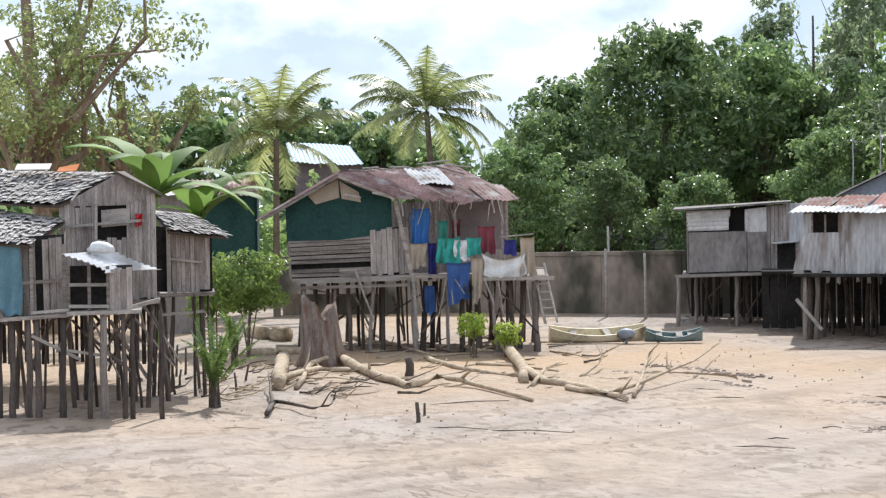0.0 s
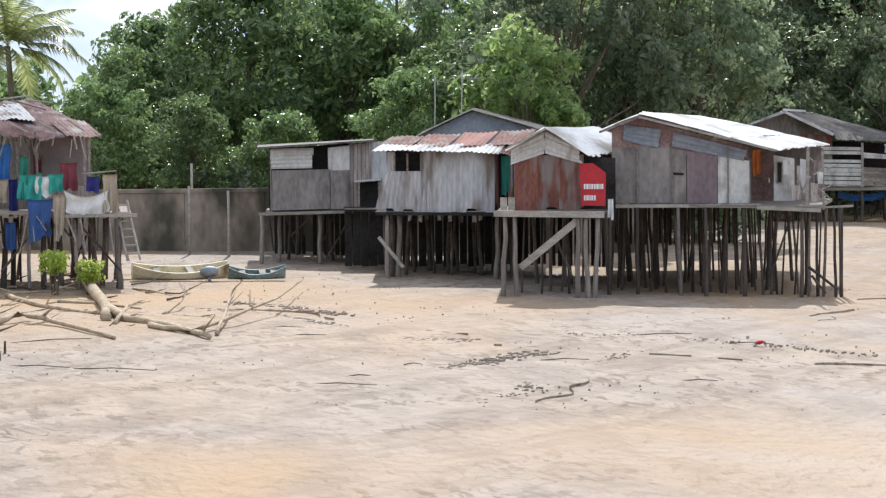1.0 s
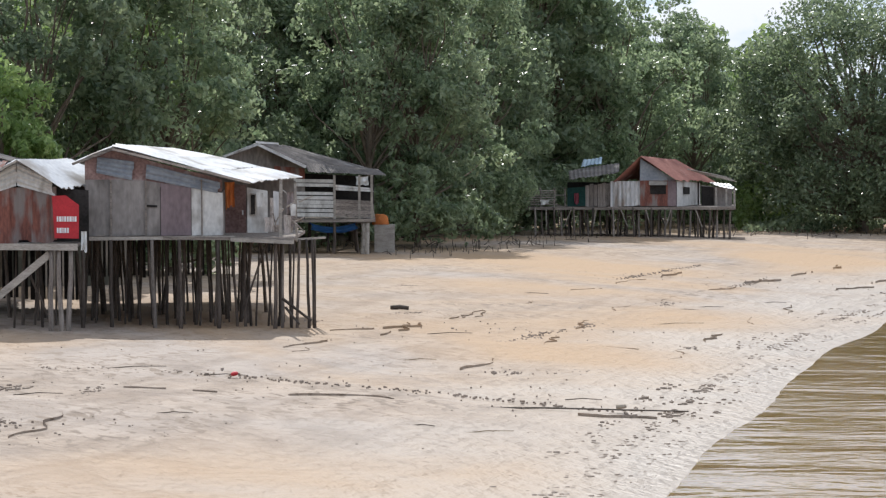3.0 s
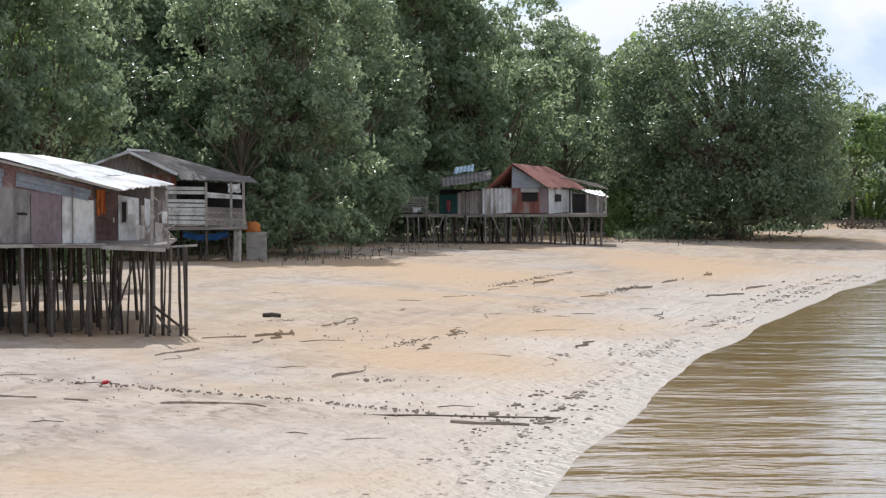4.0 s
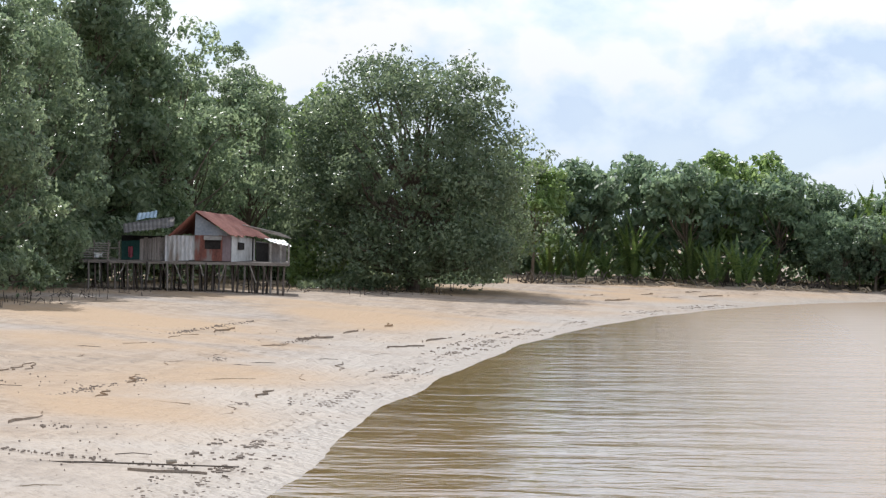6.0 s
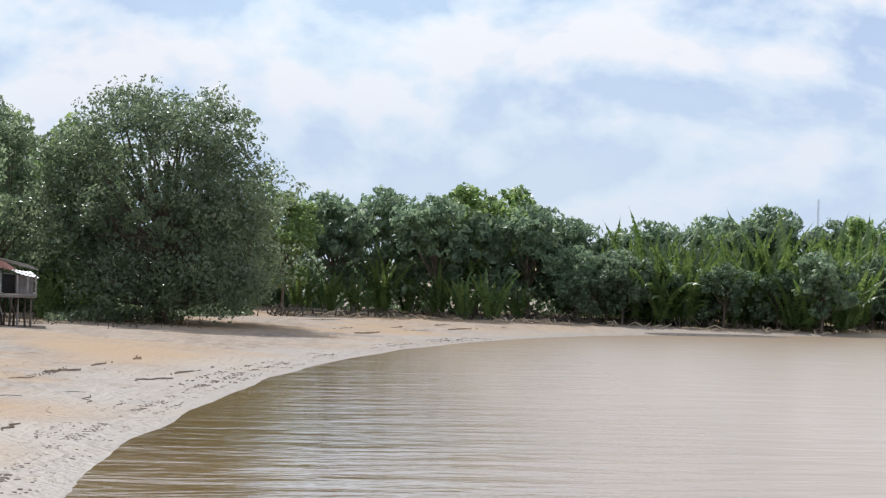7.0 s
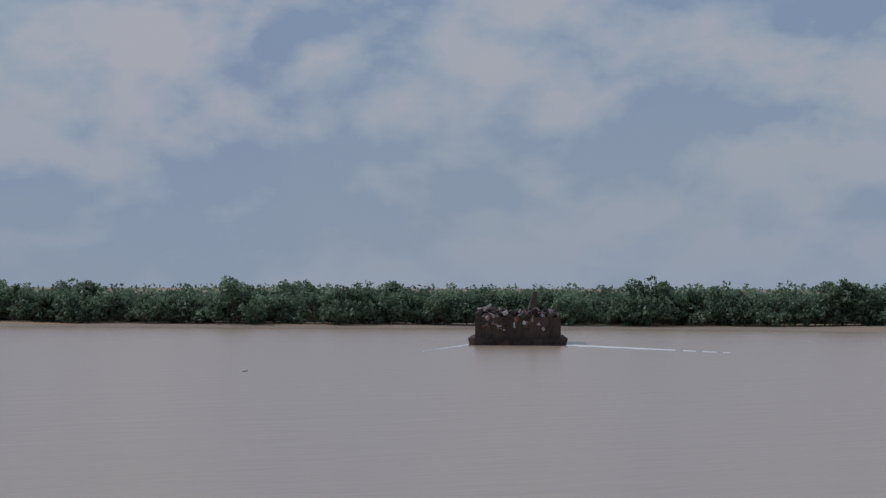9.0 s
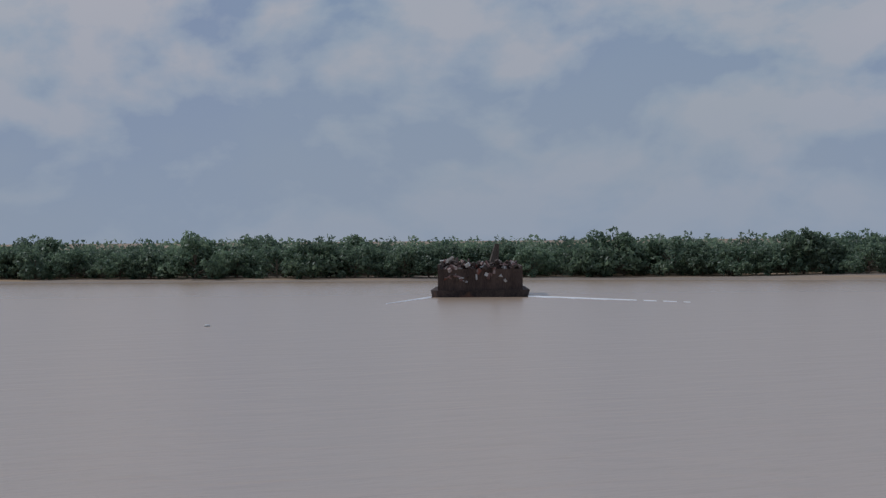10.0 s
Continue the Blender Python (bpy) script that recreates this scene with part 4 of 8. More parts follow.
def hang(H, el, name, label, mat, u0, v0, u1, v1, back, folds=2.0, seed=0, sag=0.0, category="laundry", group="laundry on the hut porch"):
    """A cloth hanging with its top edge from (u0, v0) to (u1, ..) down to v1: a thing of its own."""
    a, b, c = el.point(u0, v0, back), el.point(u1, v0, back), el.point(u0, v1, back)
    v, f = cloth_mesh(b.x - a.x, a.z - c.z, folds, seed, sag)
    me = bpy.data.meshes.new(name)
    me.from_pydata(v, [], f)
    me.polygons.foreach_set("use_smooth", [True] * len(f))
    me.materials.append(mat)
    ob = new(name, me)
    mid = (a + b) / 2
    w = H.matrix_basis @ Vector((mid.x, mid.y, mid.z - BASE[H.name]))
    ob.matrix_world = Matrix.Translation(w) @ H.matrix_basis.to_3x3().to_4x4()
    return tagged(ob, label, category, group)


C_BLUE = fabric("faded_blue_cloth", (0.06, 0.13, 0.34))
C_TARP = fabric("bright_blue_tarpaulin", (0.05, 0.19, 0.52), 0.6)
C_TEAL = fabric("teal_cloth", (0.06, 0.42, 0.36))
C_GREEN = fabric("green_cloth", (0.05, 0.26, 0.20))
C_WHITE = fabric("white_cloth", (0.78, 0.78, 0.76))
C_MAROON = fabric("maroon_cloth", (0.27, 0.07, 0.09))
C_NAVY = fabric("navy_cloth", (0.04, 0.045, 0.22))
C_BEIGE = fabric("beige_cloth", (0.50, 0.42, 0.33))
C_GREY = fabric("patterned_grey_cloth", (0.30, 0.25, 0.24))
C_ORANGE = fabric("orange_cloth", (0.60, 0.20, 0.06))
C_RED = fabric("red_plastic", (0.55, 0.035, 0.045), 0.5)
C_LIGHTBLUE = fabric("pale_blue_net", (0.16, 0.30, 0.36))
M_LETTER = surf("white_paint", (0.7, 0.7, 0.7), (0.85, 0.85, 0.85), 2, 0.6, bump=0)
M_BLUEROOF = surf("pale_blue_roof_sheet", (0.34, 0.46, 0.56), (0.52, 0.62, 0.70), 0.7, 0.5, 0.1, bump=0.1)
M_BOAT = surf("yellowed_boat_paint", (0.55, 0.48, 0.31), (0.76, 0.68, 0.49), 1.5, 0.6, bump=0.2, stain=(0.16, 0.13, 0.09))
M_BOATG = surf("grey_green_boat_paint", (0.10, 0.15, 0.15), (0.24, 0.31, 0.30), 1.5, 0.6, bump=0.2)
# near-black base colour stands for the shade inside and beneath the huts
M_SHADE = surf("shade_black_boards", (0.014, 0.013, 0.012), (0.045, 0.04, 0.037), 1.5, 0.95, bump=0.3)
M_PURPLE = surf("faded_purple_plywood", (0.17, 0.13, 0.135), (0.29, 0.225, 0.235), 1.2, 0.85, bump=0.1, stretch=(1, 1, 0.4))
M_WALLWHITE = surf("dirty_white_board", (0.48, 0.47, 0.45), (0.74, 0.73, 0.70), 1.3, 0.8, bump=0.15, stretch=(1, 1, 0.5), stain=(0.22, 0.19, 0.16))
M_SLATE = surf("blue_grey_sheet", (0.20, 0.23, 0.27), (0.36, 0.39, 0.43), 1.0, 0.6, 0.2, bump=0.15)
M_STEEL = surf("aerial_metal", (0.35, 0.35, 0.35), (0.5, 0.5, 0.5), 3, 0.4, 0.8, bump=0)
M_ROCK = surf("dark_bank_soil", (0.05, 0.042, 0.035), (0.15, 0.12, 0.095), 1.2, 0.95, bump=0.6)


def grove_of_stilts(H, el, us, v, backs, seed, r=0.05, mat=None):
    rnd = random.Random(seed)
    for b in backs:
        for u in us:
            if rnd.random() < 0.32:
                continue
            p = el.point(u + rnd.uniform(-8, 8), v, b + rnd.uniform(-0.3, 0.3))
            stilt(H, p, r * rnd.uniform(0.5, 1.05), rnd.uniform(-0.22, 0.22), mat, rnd, rnd.uniform(-.2, .2))


# ---- hut with palm thatch at the mud's edge (three roofs, three huts) ----
def huts_thatched():
    rnd = random.Random(3)
    E = Elevation(-7.34, 60.0, 150, 363, 0.93)
    P = E.point
    # front hut with the blue tarpaulin
    H = thing("stilt_hut", E.stand(), "small weathered plank hut on stilts with ragged thatch and blue net", "hut", "stilt huts on the mud")
    thatch(H, P(-70, 362, 2.6), P(122, 386, 2.6), P(62, 430, -0.2), P(-70, 420, -0.2), 9, 34, 1)
    boards(H, M_PLANKV, P(-60, 428, 0), P(114, 420, 0), P(116, 553, 0), P(-60, 566, 0), 15, "v", 2, skip=(11,))
    # backing in shade black paints the unlit room behind the plank gaps
    slab(H, "wall", M_SHADE, [P(-60, 424, 0.12), P(118, 414, 0.12), P(118, 555, 0.12), P(-60, 566, 0.12)], 0.05)
    boards(H, M_PLANKV, P(114, 420, 0.05), P(124, 405, 2.6), P(124, 548, 2.6), P(115, 553, 0.05), 6, "v", 12)
    slab(H, "floor", M_WOOD, [P(-70, 566, -0.3), P(128, 553, -0.3), P(130, 540, 2.8), P(-70, 552, 2.8)], 0.08, (0, 0, -1))
    beam(H, P(44, 500, -0.12), P(116, 494, -0.12), 0.035, M_WOOD, "rail")
    beam(H, P(58, 552, -0.32), P(124, 547, -0.32), 0.03, M_PALE, "rail")
    for u in (60, 117):
        beam(H, P(u, 432, -0.12), P(u, 556, -0.12), 0.04, M_WOOD, "post")
    for u, w in ((2, 565), (22, 565), (52, 560), (113, 553), (66, 560)):
        stilt(H, P(u, w, -0.15), 0.075, rnd.uniform(-.05, .05), None, rnd)
    grove_of_stilts(H, E, (-30, 5, 40, 80, 112), 556, (1.3, 2.5), 4, 0.06)
    beam(H, P(58, 592, -0.2), P(142, 634, -0.1), 0.035, M_PALE, "brace")
    beam(H, P(120, 618, -0.1), P(186, 628, -0.1), 0.03, M_PALE, "brace")
    hang(H, E, "tarpaulin", "torn pale blue net hanging on the hut wall", C_LIGHTBLUE, -30, 426, 42, 548, -0.12, 2.5, 5, category="tarpaulin", group="")
    # tall hut with the gable
    E2 = Elevation(-7.0, 62.5, 180, 363, 0.93)
    P = E2.point
    H = thing("stilt_hut", E2.stand(), "tall weathered plank hut on stilts with a thatched gable roof", "hut", "stilt huts on the mud")
    thatch(H, P(-60, 302, 2.4), P(212, 305, 1.5), P(112, 360, -0.3), P(-60, 352, -0.3), 11, 44, 7)
    slab(H, "roof", M_DARKWOOD, [P(212, 304, -0.3), P(290, 342, -0.1), P(283, 338, 3.6), P(225, 303, 3.6)], 0.06, (0, 0, -1))
    for i in range(7):
        u = 10 + i * 27
        beam(H, P(u, 300 + rnd.uniform(0, 6), 1.9), P(u - 40, 356, -0.3), 0.03, M_PALE, "roof_pole", False)
    slab(H, "roof_patch", C_ORANGE, [P(112, 297, 1.3), P(148, 290, 1.3), P(142, 302, 0.9), P(108, 304, 0.9)], 0.02, (0, 0, -1), "orange plastic scrap")
    slab(H, "roof_patch", M_WHITE, [P(40, 291, 1.7), P(100, 290, 1.7), P(95, 300, 1.3), P(35, 301, 1.3)], 0.02, (0, 0, -1), "white sheet scrap")
    slab(H, "gable", M_PLANKV, [P(212, 309, 0.05), P(277, 342, 0.05), P(276, 362, 0.05), P(110, 366, 0.05)], 0.05)
    boards(H, M_PLANKV, P(110, 366, 0), P(176, 364, 0), P(176, 530, 0), P(116, 530, 0), 7, "v", 13)
    boards(H, M_PLANKV, P(228, 362, 0), P(278, 345, 0), P(276, 528, 0), P(228, 528, 0), 7, "v", 14)
    boards(H, M_PLANKV, P(176, 422, 0), P(228, 422, 0), P(228, 528, 0), P(176, 528, 0), 6, "v", 15)
    # near-black sheet gives the open window its interior shade
    slab(H, "wall", M_SHADE, [P(112, 368, 0.25), P(278, 352, 0.25), P(277, 528, 0.25), P(115, 528, 0.25)], 0.06)
    slab(H, "shutter", M_PALE, [P(184, 372, -0.05), P(234, 368, -0.05), P(234, 398, -0.05), P(184, 402, -0.05)], 0.03)
    slab(H, "side_wall", M_PLANKV, [P(278, 345, 0.05), P(279, 340, 3.6), P(279, 520, 3.6), P(278, 528, 0.05)], 0.05, (-1, 0, 0))
    beam(H, P(108, 402, -0.1), P(258, 390, -0.1), 0.03, M_PALE, "rail")
    beam(H, P(176, 330, -0.12), P(174, 438, -0.12), 0.03, M_PALE, "post")
    slab(H, "floor", M_WOOD, [P(108, 532, -0.2), P(284, 530, -0.2), P(284, 520, 3.7), P(108, 520, 3.7)], 0.09, (0, 0, -1))
    grove_of_stilts(H, E2, (128, 160, 200, 238, 274), 530, (0.1, 1.7, 3.3), 21, 0.06)
    # floor and near-black boards added behind to darken the gaps between stilts
    slab(H, "shade_floor", M_SHADE, [P(-60, 520, 3.8), P(284, 518, 3.8), P(284, 506, 9.0), P(-60, 508, 9.0)], 0.1, (0, 0, -1))
    boards(H, M_SHADE, P(-60, 512, 8.5), P(270, 508, 8.5), P(270, 640, 8.5), P(-60, 640, 8.5), 34, "v", 95, 0.6, 0.3, "shade_board", skip=(5, 6, 12, 18, 19, 24, 29, 31))
    for i in range(9):
        a = P(-40 + 34 * i, 545 + rnd.uniform(0, 20), rnd.uniform(0.5, 3.0))
        beam(H, a, a + Vector((rnd.uniform(-1.4, 1.4), 0.2, rnd.uniform(-1.4, -0.4))), rnd.uniform(0.03, 0.05), M_POST, "brace", False)
    beam(H, P(196, 566, 0), P(268, 680, 0.3), 0.035, M_WOOD, "brace")
    beam(H, P(150, 585, 0.6), P(250, 672, 0.8), 0.035, M_WOOD, "brace")
    hang(H, E2, "red_cloth", "small red cloth hanging by the hut window", C_RED, 243, 378, 256, 400, -0.1, 1, 8, group="")
    # porch box with the white sheet
    H2 = thing("hut_porch", E.stand(), "plank porch on stilts under a bright white roof sheet", "porch")
    P = E.point
    sheet(H2, "roof_sheet", M_WHITE, P(196, 441, 1.8), P(286, 478, 1.8), P(198, 482, -0.5), P(116, 446, -0.5), 0.14, 0.02, "bright white corrugated sheet", seed=2)
    boards(H2, M_PLANKV, P(194, 478, -0.3), P(236, 472, -0.3), P(236, 548, -0.3), P(194, 550, -0.3), 4, "v", 31)
    # the porch opening's shade is coloured into this backing
    slab(H2, "wall", M_SHADE, [P(122, 470, 0.2), P(236, 468, 0.2), P(236, 548, 0.2), P(122, 550, 0.2)], 0.05)
    beam(H2, P(124, 503, -0.3), P(194, 503, -0.3), 0.035, M_PALE, "rail")
    beam(H2, P(124, 541, -0.3), P(194, 541, -0.3), 0.035, M_PALE, "rail")
    for u in (124, 160, 193):
        beam(H2, P(u, 470, -0.28), P(u, 552, -0.28), 0.035, M_WOOD, "post")
    slab(H2, "floor", M_PALE, [P(120, 551, -0.5), P(250, 547, -0.5), P(252, 538, 2.0), P(122, 542, 2.0)], 0.08, (0, 0, -1))
    for u in (164, 184, 218, 236, 284):
        stilt(H2, P(u, 548, -0.35), 0.085 if u == 184 else 0.055, rnd.uniform(-.08, .08), M_POST if u != 184 else M_WOOD, rnd)
    beam(H2, P(184, 556, -0.4), P(280, 530, 0.4), 0.04, M_PALE, "rail")
    bundle = thing("bundle", E.stand(), "white knotted bundle lying on the porch roof", "bundle")
    bm = bmesh.new()
    bmesh.ops.create_icosphere(bm, subdivisions=2, radius=0.2)
    for q in bm.verts:
        q.co = Vector((q.co.x * 1.5, q.co.y, q.co.z * 0.62 + 0.5 * max(0, q.co.z) ** 2)) * (1 + 0.22 * math.sin(13 * q.co.x + 9 * q.co.z) + 0.12 * math.sin(23 * q.co.y + 11 * q.co.x)) + P(178, 440, 0.6)
    part("cloth", bm, C_WHITE, bundle, smooth=True)
    P = E2.point
    for i in range(16):
        a = P(rnd.uniform(0, 200), rnd.uniform(298, 350), 0.6)
        a.y = 1.9 - (a.z < 5.6) * 1.2
        beam(H, a, a + Vector((rnd.uniform(-1.0, .3), rnd.uniform(-.6, -.2), rnd.uniform(-0.45, -0.1))), 0.025, M_PALE, "roof_pole", False)
    for i in range(12):
        a = P(rnd.uniform(120, 285), rnd.uniform(540, 560), rnd.uniform(-0.4, 0.6))
        beam(H, a, a + Vector((rnd.uniform(-1.1, 1.1), rnd.uniform(-.3, .3), rnd.uniform(-1.6, -0.5))), 0.028, (M_WOOD, M_POST, M_PALE)[i % 3], "brace", False)
    # small hut behind
    E3 = Elevation(-5.0, 66.0, 350, 363, 0.93)
    P = E3.point
    H = thing("stilt_hut", E3.stand(), "small grey plank hut on stilts with low thatched roof", "hut", "stilt huts on the mud")
    thatch(H, P(268, 372, 2.2), P(338, 378, 2.2), P(404, 416, -0.4), P(300, 406, -0.4), 8, 26, 17)
    boards(H, M_PLANKV, P(302, 410, 0), P(352, 410, 0), P(352, 518, 0), P(304, 518, 0), 6, "v", 41)
    boards(H, M_PLANKV, P(352, 414, 0), P(371, 418, 0), P(370, 512, 0), P(352, 512, 0), 2, "v", 43)
    # shade-black backing for the doorway and plank gaps
    slab(H, "wall", M_SHADE, [P(276, 400, 0.2), P(374, 410, 0.2), P(374, 516, 0.2), P(276, 516, 0.2)], 0.06)
    beam(H, P(298, 402, -0.05), P(298, 522, -0.05), 0.05, M_PALE, "post")
    beam(H, P(302, 458, -0.05), P(356, 464, -0.05), 0.025, M_PALE, "rail")
    slab(H, "floor", M_WOOD, [P(272, 521, -0.3), P(378, 516, -0.3), P(376, 510, 2.4), P(272, 514, 2.4)], 0.08, (0, 0, -1))
    beam(H, P(286, 556, -0.1), P(358, 550, -0.1), 0.035, M_PALE, "rail")
    grove_of_stilts(H, E3, (284, 306, 334, 360), 520, (0.0, 1.2, 2.3), 44, 0.05)


# ---- hut with the rusty roof, green net and washing ----
def hut_rusty():
    rnd = random.Random(9)
    E = Elevation(-0.97, 82.0, 700, 363, 0.93)
    P = E.point
    H = thing("stilt_hut", E.stand(), "tumbledown plank hut on many stilts with a rusty iron roof", "hut", "stilt huts on the mud")
    tops = [P(598, 307, -0.4), P(648, 303, 0.8), P(698, 300, 2.0), P(748, 296, 3.2), P(800, 292, 4.4)]
    lows = [P(700, 349, -0.6), P(756, 354, -0.5), P(812, 358, -0.3), P(868, 353, 0.4), P(921, 349, 1.2)]
    for i in range(4):
        sheet(H, "roof_sheet", M_RUST, tops[i] + Vector((0, 0, 0.03 * (i % 2))), tops[i + 1] + Vector((0, 0, 0.03 * (i % 2))), lows[i + 1], lows[i], 0.15, 0.022, seed=i)
    for i, (u, v, b) in enumerate(((716, 302, 2.2), (775, 318, 2.4), (830, 330, 1.4))):
        sheet(H, "roof_patch", M_ZINC if i == 0 else M_RUST, P(u, v - 4, b), P(u + 62, v - 3, b + 0.6), P(u + 92, v + 24, b - 1.2), P(u + 30, v + 24, b - 1.5), 0.15, 0.02, "pale patched roof sheet" if i == 0 else "", seed=i + 9)
    # unseen rear roof, added to shade the ground below
    sheet(H, "roof_sheet", M_RUST, P(610, 306, 3.0), P(800, 294, 4.6), P(900, 340, 6.5), P(510, 360, 6.5), 0.2, 0.02, seed=44)
    sheet(H, "roof_sheet", M_RUST, P(598, 306, -0.4), P(606, 303, 3.4), P(470, 380, 3.4), P(460, 388, -0.5), 0.15, 0.02, seed=30)
    for q in range(6):
        beam(H, P(610 + 50 * q, 345 - 4 * q, -0.55), P(640 + 50 * q, 350 - q, -0.5), 0.03, M_PALE, "rafter", False)
    beam(H, P(600, 312, -0.42), P(464, 390, -0.5), 0.04, M_WOOD, "bargeboard")
    beam(H, P(600, 312, -0.42), P(700, 352, -0.55), 0.04, M_WOOD, "bargeboard")
    slab(H, "gable_net", M_NETGREEN, [P(506, 362, 0.0), P(556, 336, 0.0), P(600, 318, 0.0), P(694, 352, 0.0), P(694, 412, 0.0), P(600, 425, 0.0), P(508, 427, 0.0)], 0.02, label="dark green shade net")
    for i, pts in enumerate((((545, 345), (600, 318), (602, 350), (560, 362)), ((602, 320), (636, 340), (640, 358), (606, 352)))):
        slab(H, "gable_patch", C_BEIGE, [P(u, v, -0.06) for u, v in pts], 0.02)
    # interior shade coloured onto a sheet behind the boards
    slab(H, "wall", M_SHADE, [P(508, 420, 0.2), P(724, 400, 0.2), P(724, 486, 0.2), P(514, 494, 0.2)], 0.06)
    boards(H, M_WOOD, P(512, 424, 0), P(655, 416, 0), P(656, 488, 0), P(515, 493, 0), 9, "h", 3, 0.2, 0.05, skip=(6,))
    boards(H, M_PLANKV, P(655, 408, 0), P(724, 400, 0), P(726, 482, 0), P(656, 488, 0), 7, "v", 4)
    boards(H, M_WOOD, P(600, 476, -0.06), P(656, 472, -0.06), P(656, 490, -0.06), P(600, 492, -0.06), 3, "h", 6)
    slab(H, "back_wall", M_PLANKV, [P(508, 372, 3.8), P(900, 348, 3.8), P(900, 480, 3.8), P(512, 486, 3.8)], 0.05)
    slab(H, "side_wall", M_PLANKV, [P(506, 372, 0.05), P(507, 376, 3.8), P(511, 486, 3.8), P(513, 494, 0.05)], 0.05, (1, 0, 0))
    beam(H, P(700, 350, -0.2), P(728, 488, -0.2), 0.06, M_WOOD, "post")
    for u in (770, 806, 888, 896):
        beam(H, P(u, 356, 0.3), P(u + 3, 495, 0.3), 0.045, M_WOOD, "post", False)
    slab(H, "porch_wall", C_GREY, [P(794, 362, 1.4), P(896, 352, 1.4), P(904, 440, 1.4), P(796, 445, 1.4)], 0.03, label="patterned grey sheeting")
    slab(H, "floor", M_WOOD, [P(516, 494, -0.2), P(735, 486, -0.3), P(970, 488, -0.1), P(965, 476, 6.0), P(516, 482, 6.0)], 0.09, (0, 0, -1))
    beam(H, P(524, 500, -0.25), P(718, 493, -0.3), 0.05, M_PALE, "beam")
    beam(H, P(524, 510, -0.2), P(720, 504, -0.25), 0.045, M_WOOD, "beam")
    beam(H, P(854, 494, -0.3), P(980, 492, -0.3), 0.05, M_PALE, "beam")
    beam(H, P(884, 420, -0.2), P(945, 414, -0.2), 0.025, M_PALE, "rail", False)
    us = (536, 556, 580, 592, 614, 640, 660, 676, 702, 728, 752, 768, 790, 818, 846, 870, 900, 924, 944, 952)
    for i, u in enumerate(us):
        stilt(H, P(u, 498, -0.1 + 0.5 * (i % 3)), rnd.uniform(0.05, 0.1), rnd.uniform(-.15, .15), M_POST if i % 3 else M_WOOD, rnd)
    grove_of_stilts(H, E, (540, 580, 625, 670, 715, 770, 830, 890), 496, (2.0, 3.5), 22, 0.06)
    # rear stilts added in dark wood that stands for the shade below
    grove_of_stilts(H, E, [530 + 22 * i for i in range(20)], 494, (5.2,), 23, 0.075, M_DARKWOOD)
    for i in range(10):
        a = P(540 + 40 * i + rnd.uniform(-12, 12), rnd.uniform(505, 530), rnd.uniform(0.2, 3.0))
        beam(H, a, a + Vector((rnd.uniform(-1.3, 1.3), rnd.uniform(-.4, .4), rnd.uniform(-1.3, -0.2))), rnd.uniform(0.025, 0.05), M_POST if i % 2 else M_WOOD, "brace", False)
    beam(H, P(628, 478, -0.35), P(660, 570, -0.5), 0.035, M_PALE, "brace", False)
    beam(H, P(728, 486, -0.4), P(738, 600, -0.6), 0.045, M_PALE, "brace", False)
    beam(H, P(742, 592, 0), P(800, 520, 0.3), 0.04, M_POST, "brace", False)
    beam(H, P(880, 510, -0.2), P(950, 590, -0.2), 0.035, M_POST, "brace", False)
    # loose sheets, sticks and rags on the roof and round the porch
    for i in range(9):
        u, q = rnd.uniform(640, 880), rnd.uniform(0.15, 0.85)
        top, low = 302 - (u - 600) * 0.055, 352
        v, b = top + (low - top) * q, 3.6 * (1 - q) - 0.3 + (u - 640) * 0.004
        w = rnd.uniform(22, 48)
        sheet(H, "roof_patch", (M_RUST, M_ZINC, M_DARKROOF, M_RUST)[i % 4], P(u, v - 6, b + 0.5), P(u + w, v - 7, b + 0.6), P(u + w + 16, v + 9, b - 0.6), P(u + 12, v + 10, b - 0.6), 0.15, 0.02, seed=60 + i)
    for i in range(26):
        u = rnd.uniform(690, 915)
        a = P(u, rnd.uniform(345, 362), rnd.uniform(-0.5, 0.2))
        beam(H, a, a + Vector((rnd.uniform(-.25, .25), rnd.uniform(-.1, .1), rnd.uniform(-0.75, -0.15))), rnd.uniform(0.012, 0.03), (M_PALE, M_WOOD, M_POST)[i % 3], "stick", False)
    for i in range(14):
        u = rnd.uniform(720, 960)
        a = P(u, rnd.uniform(488, 500), -0.3)
        beam(H, a, a + Vector((rnd.uniform(-.35, .35), rnd.uniform(-.2, .2), rnd.uniform(-1.4, -0.4))), rnd.uniform(0.015, 0.035), (M_PALE, M_WOOD, M_POST)[i % 3], "stick", False)
    for i in range(8):
        a = P(620 + i * 24, 300 - i * 1.5 + rnd.uniform(-3, 3), 0.4 + i * 0.5)
        beam(H, a, a + Vector((rnd.uniform(.4, 1.2), rnd.uniform(-.8, .2), rnd.uniform(-0.3, 0.12))), 0.03, M_PALE if i % 2 else M_WOOD, "roof_pole", False)
    hang(H, E, "tarpaulin", "bright blue tarpaulin hung in the hut doorway", C_TARP, 727, 368, 762, 436, 0.1, 1.5, 1, category="tarpaulin", group="")
    hang(H, E, "blue_cloth", "deep blue cloth hanging under the porch", C_BLUE, 750, 505, 768, 552, 0.1, 1, 2)
    hang(H, E, "dark_cloth", "navy cloth hanging in the hut doorway", C_NAVY, 757, 430, 772, 490, 0.15, 1, 21)
    hang(H, E, "beige_cloth", "torn beige cloth hanging at the porch corner", C_BEIGE, 722, 430, 756, 474, -0.05, 2, 3)
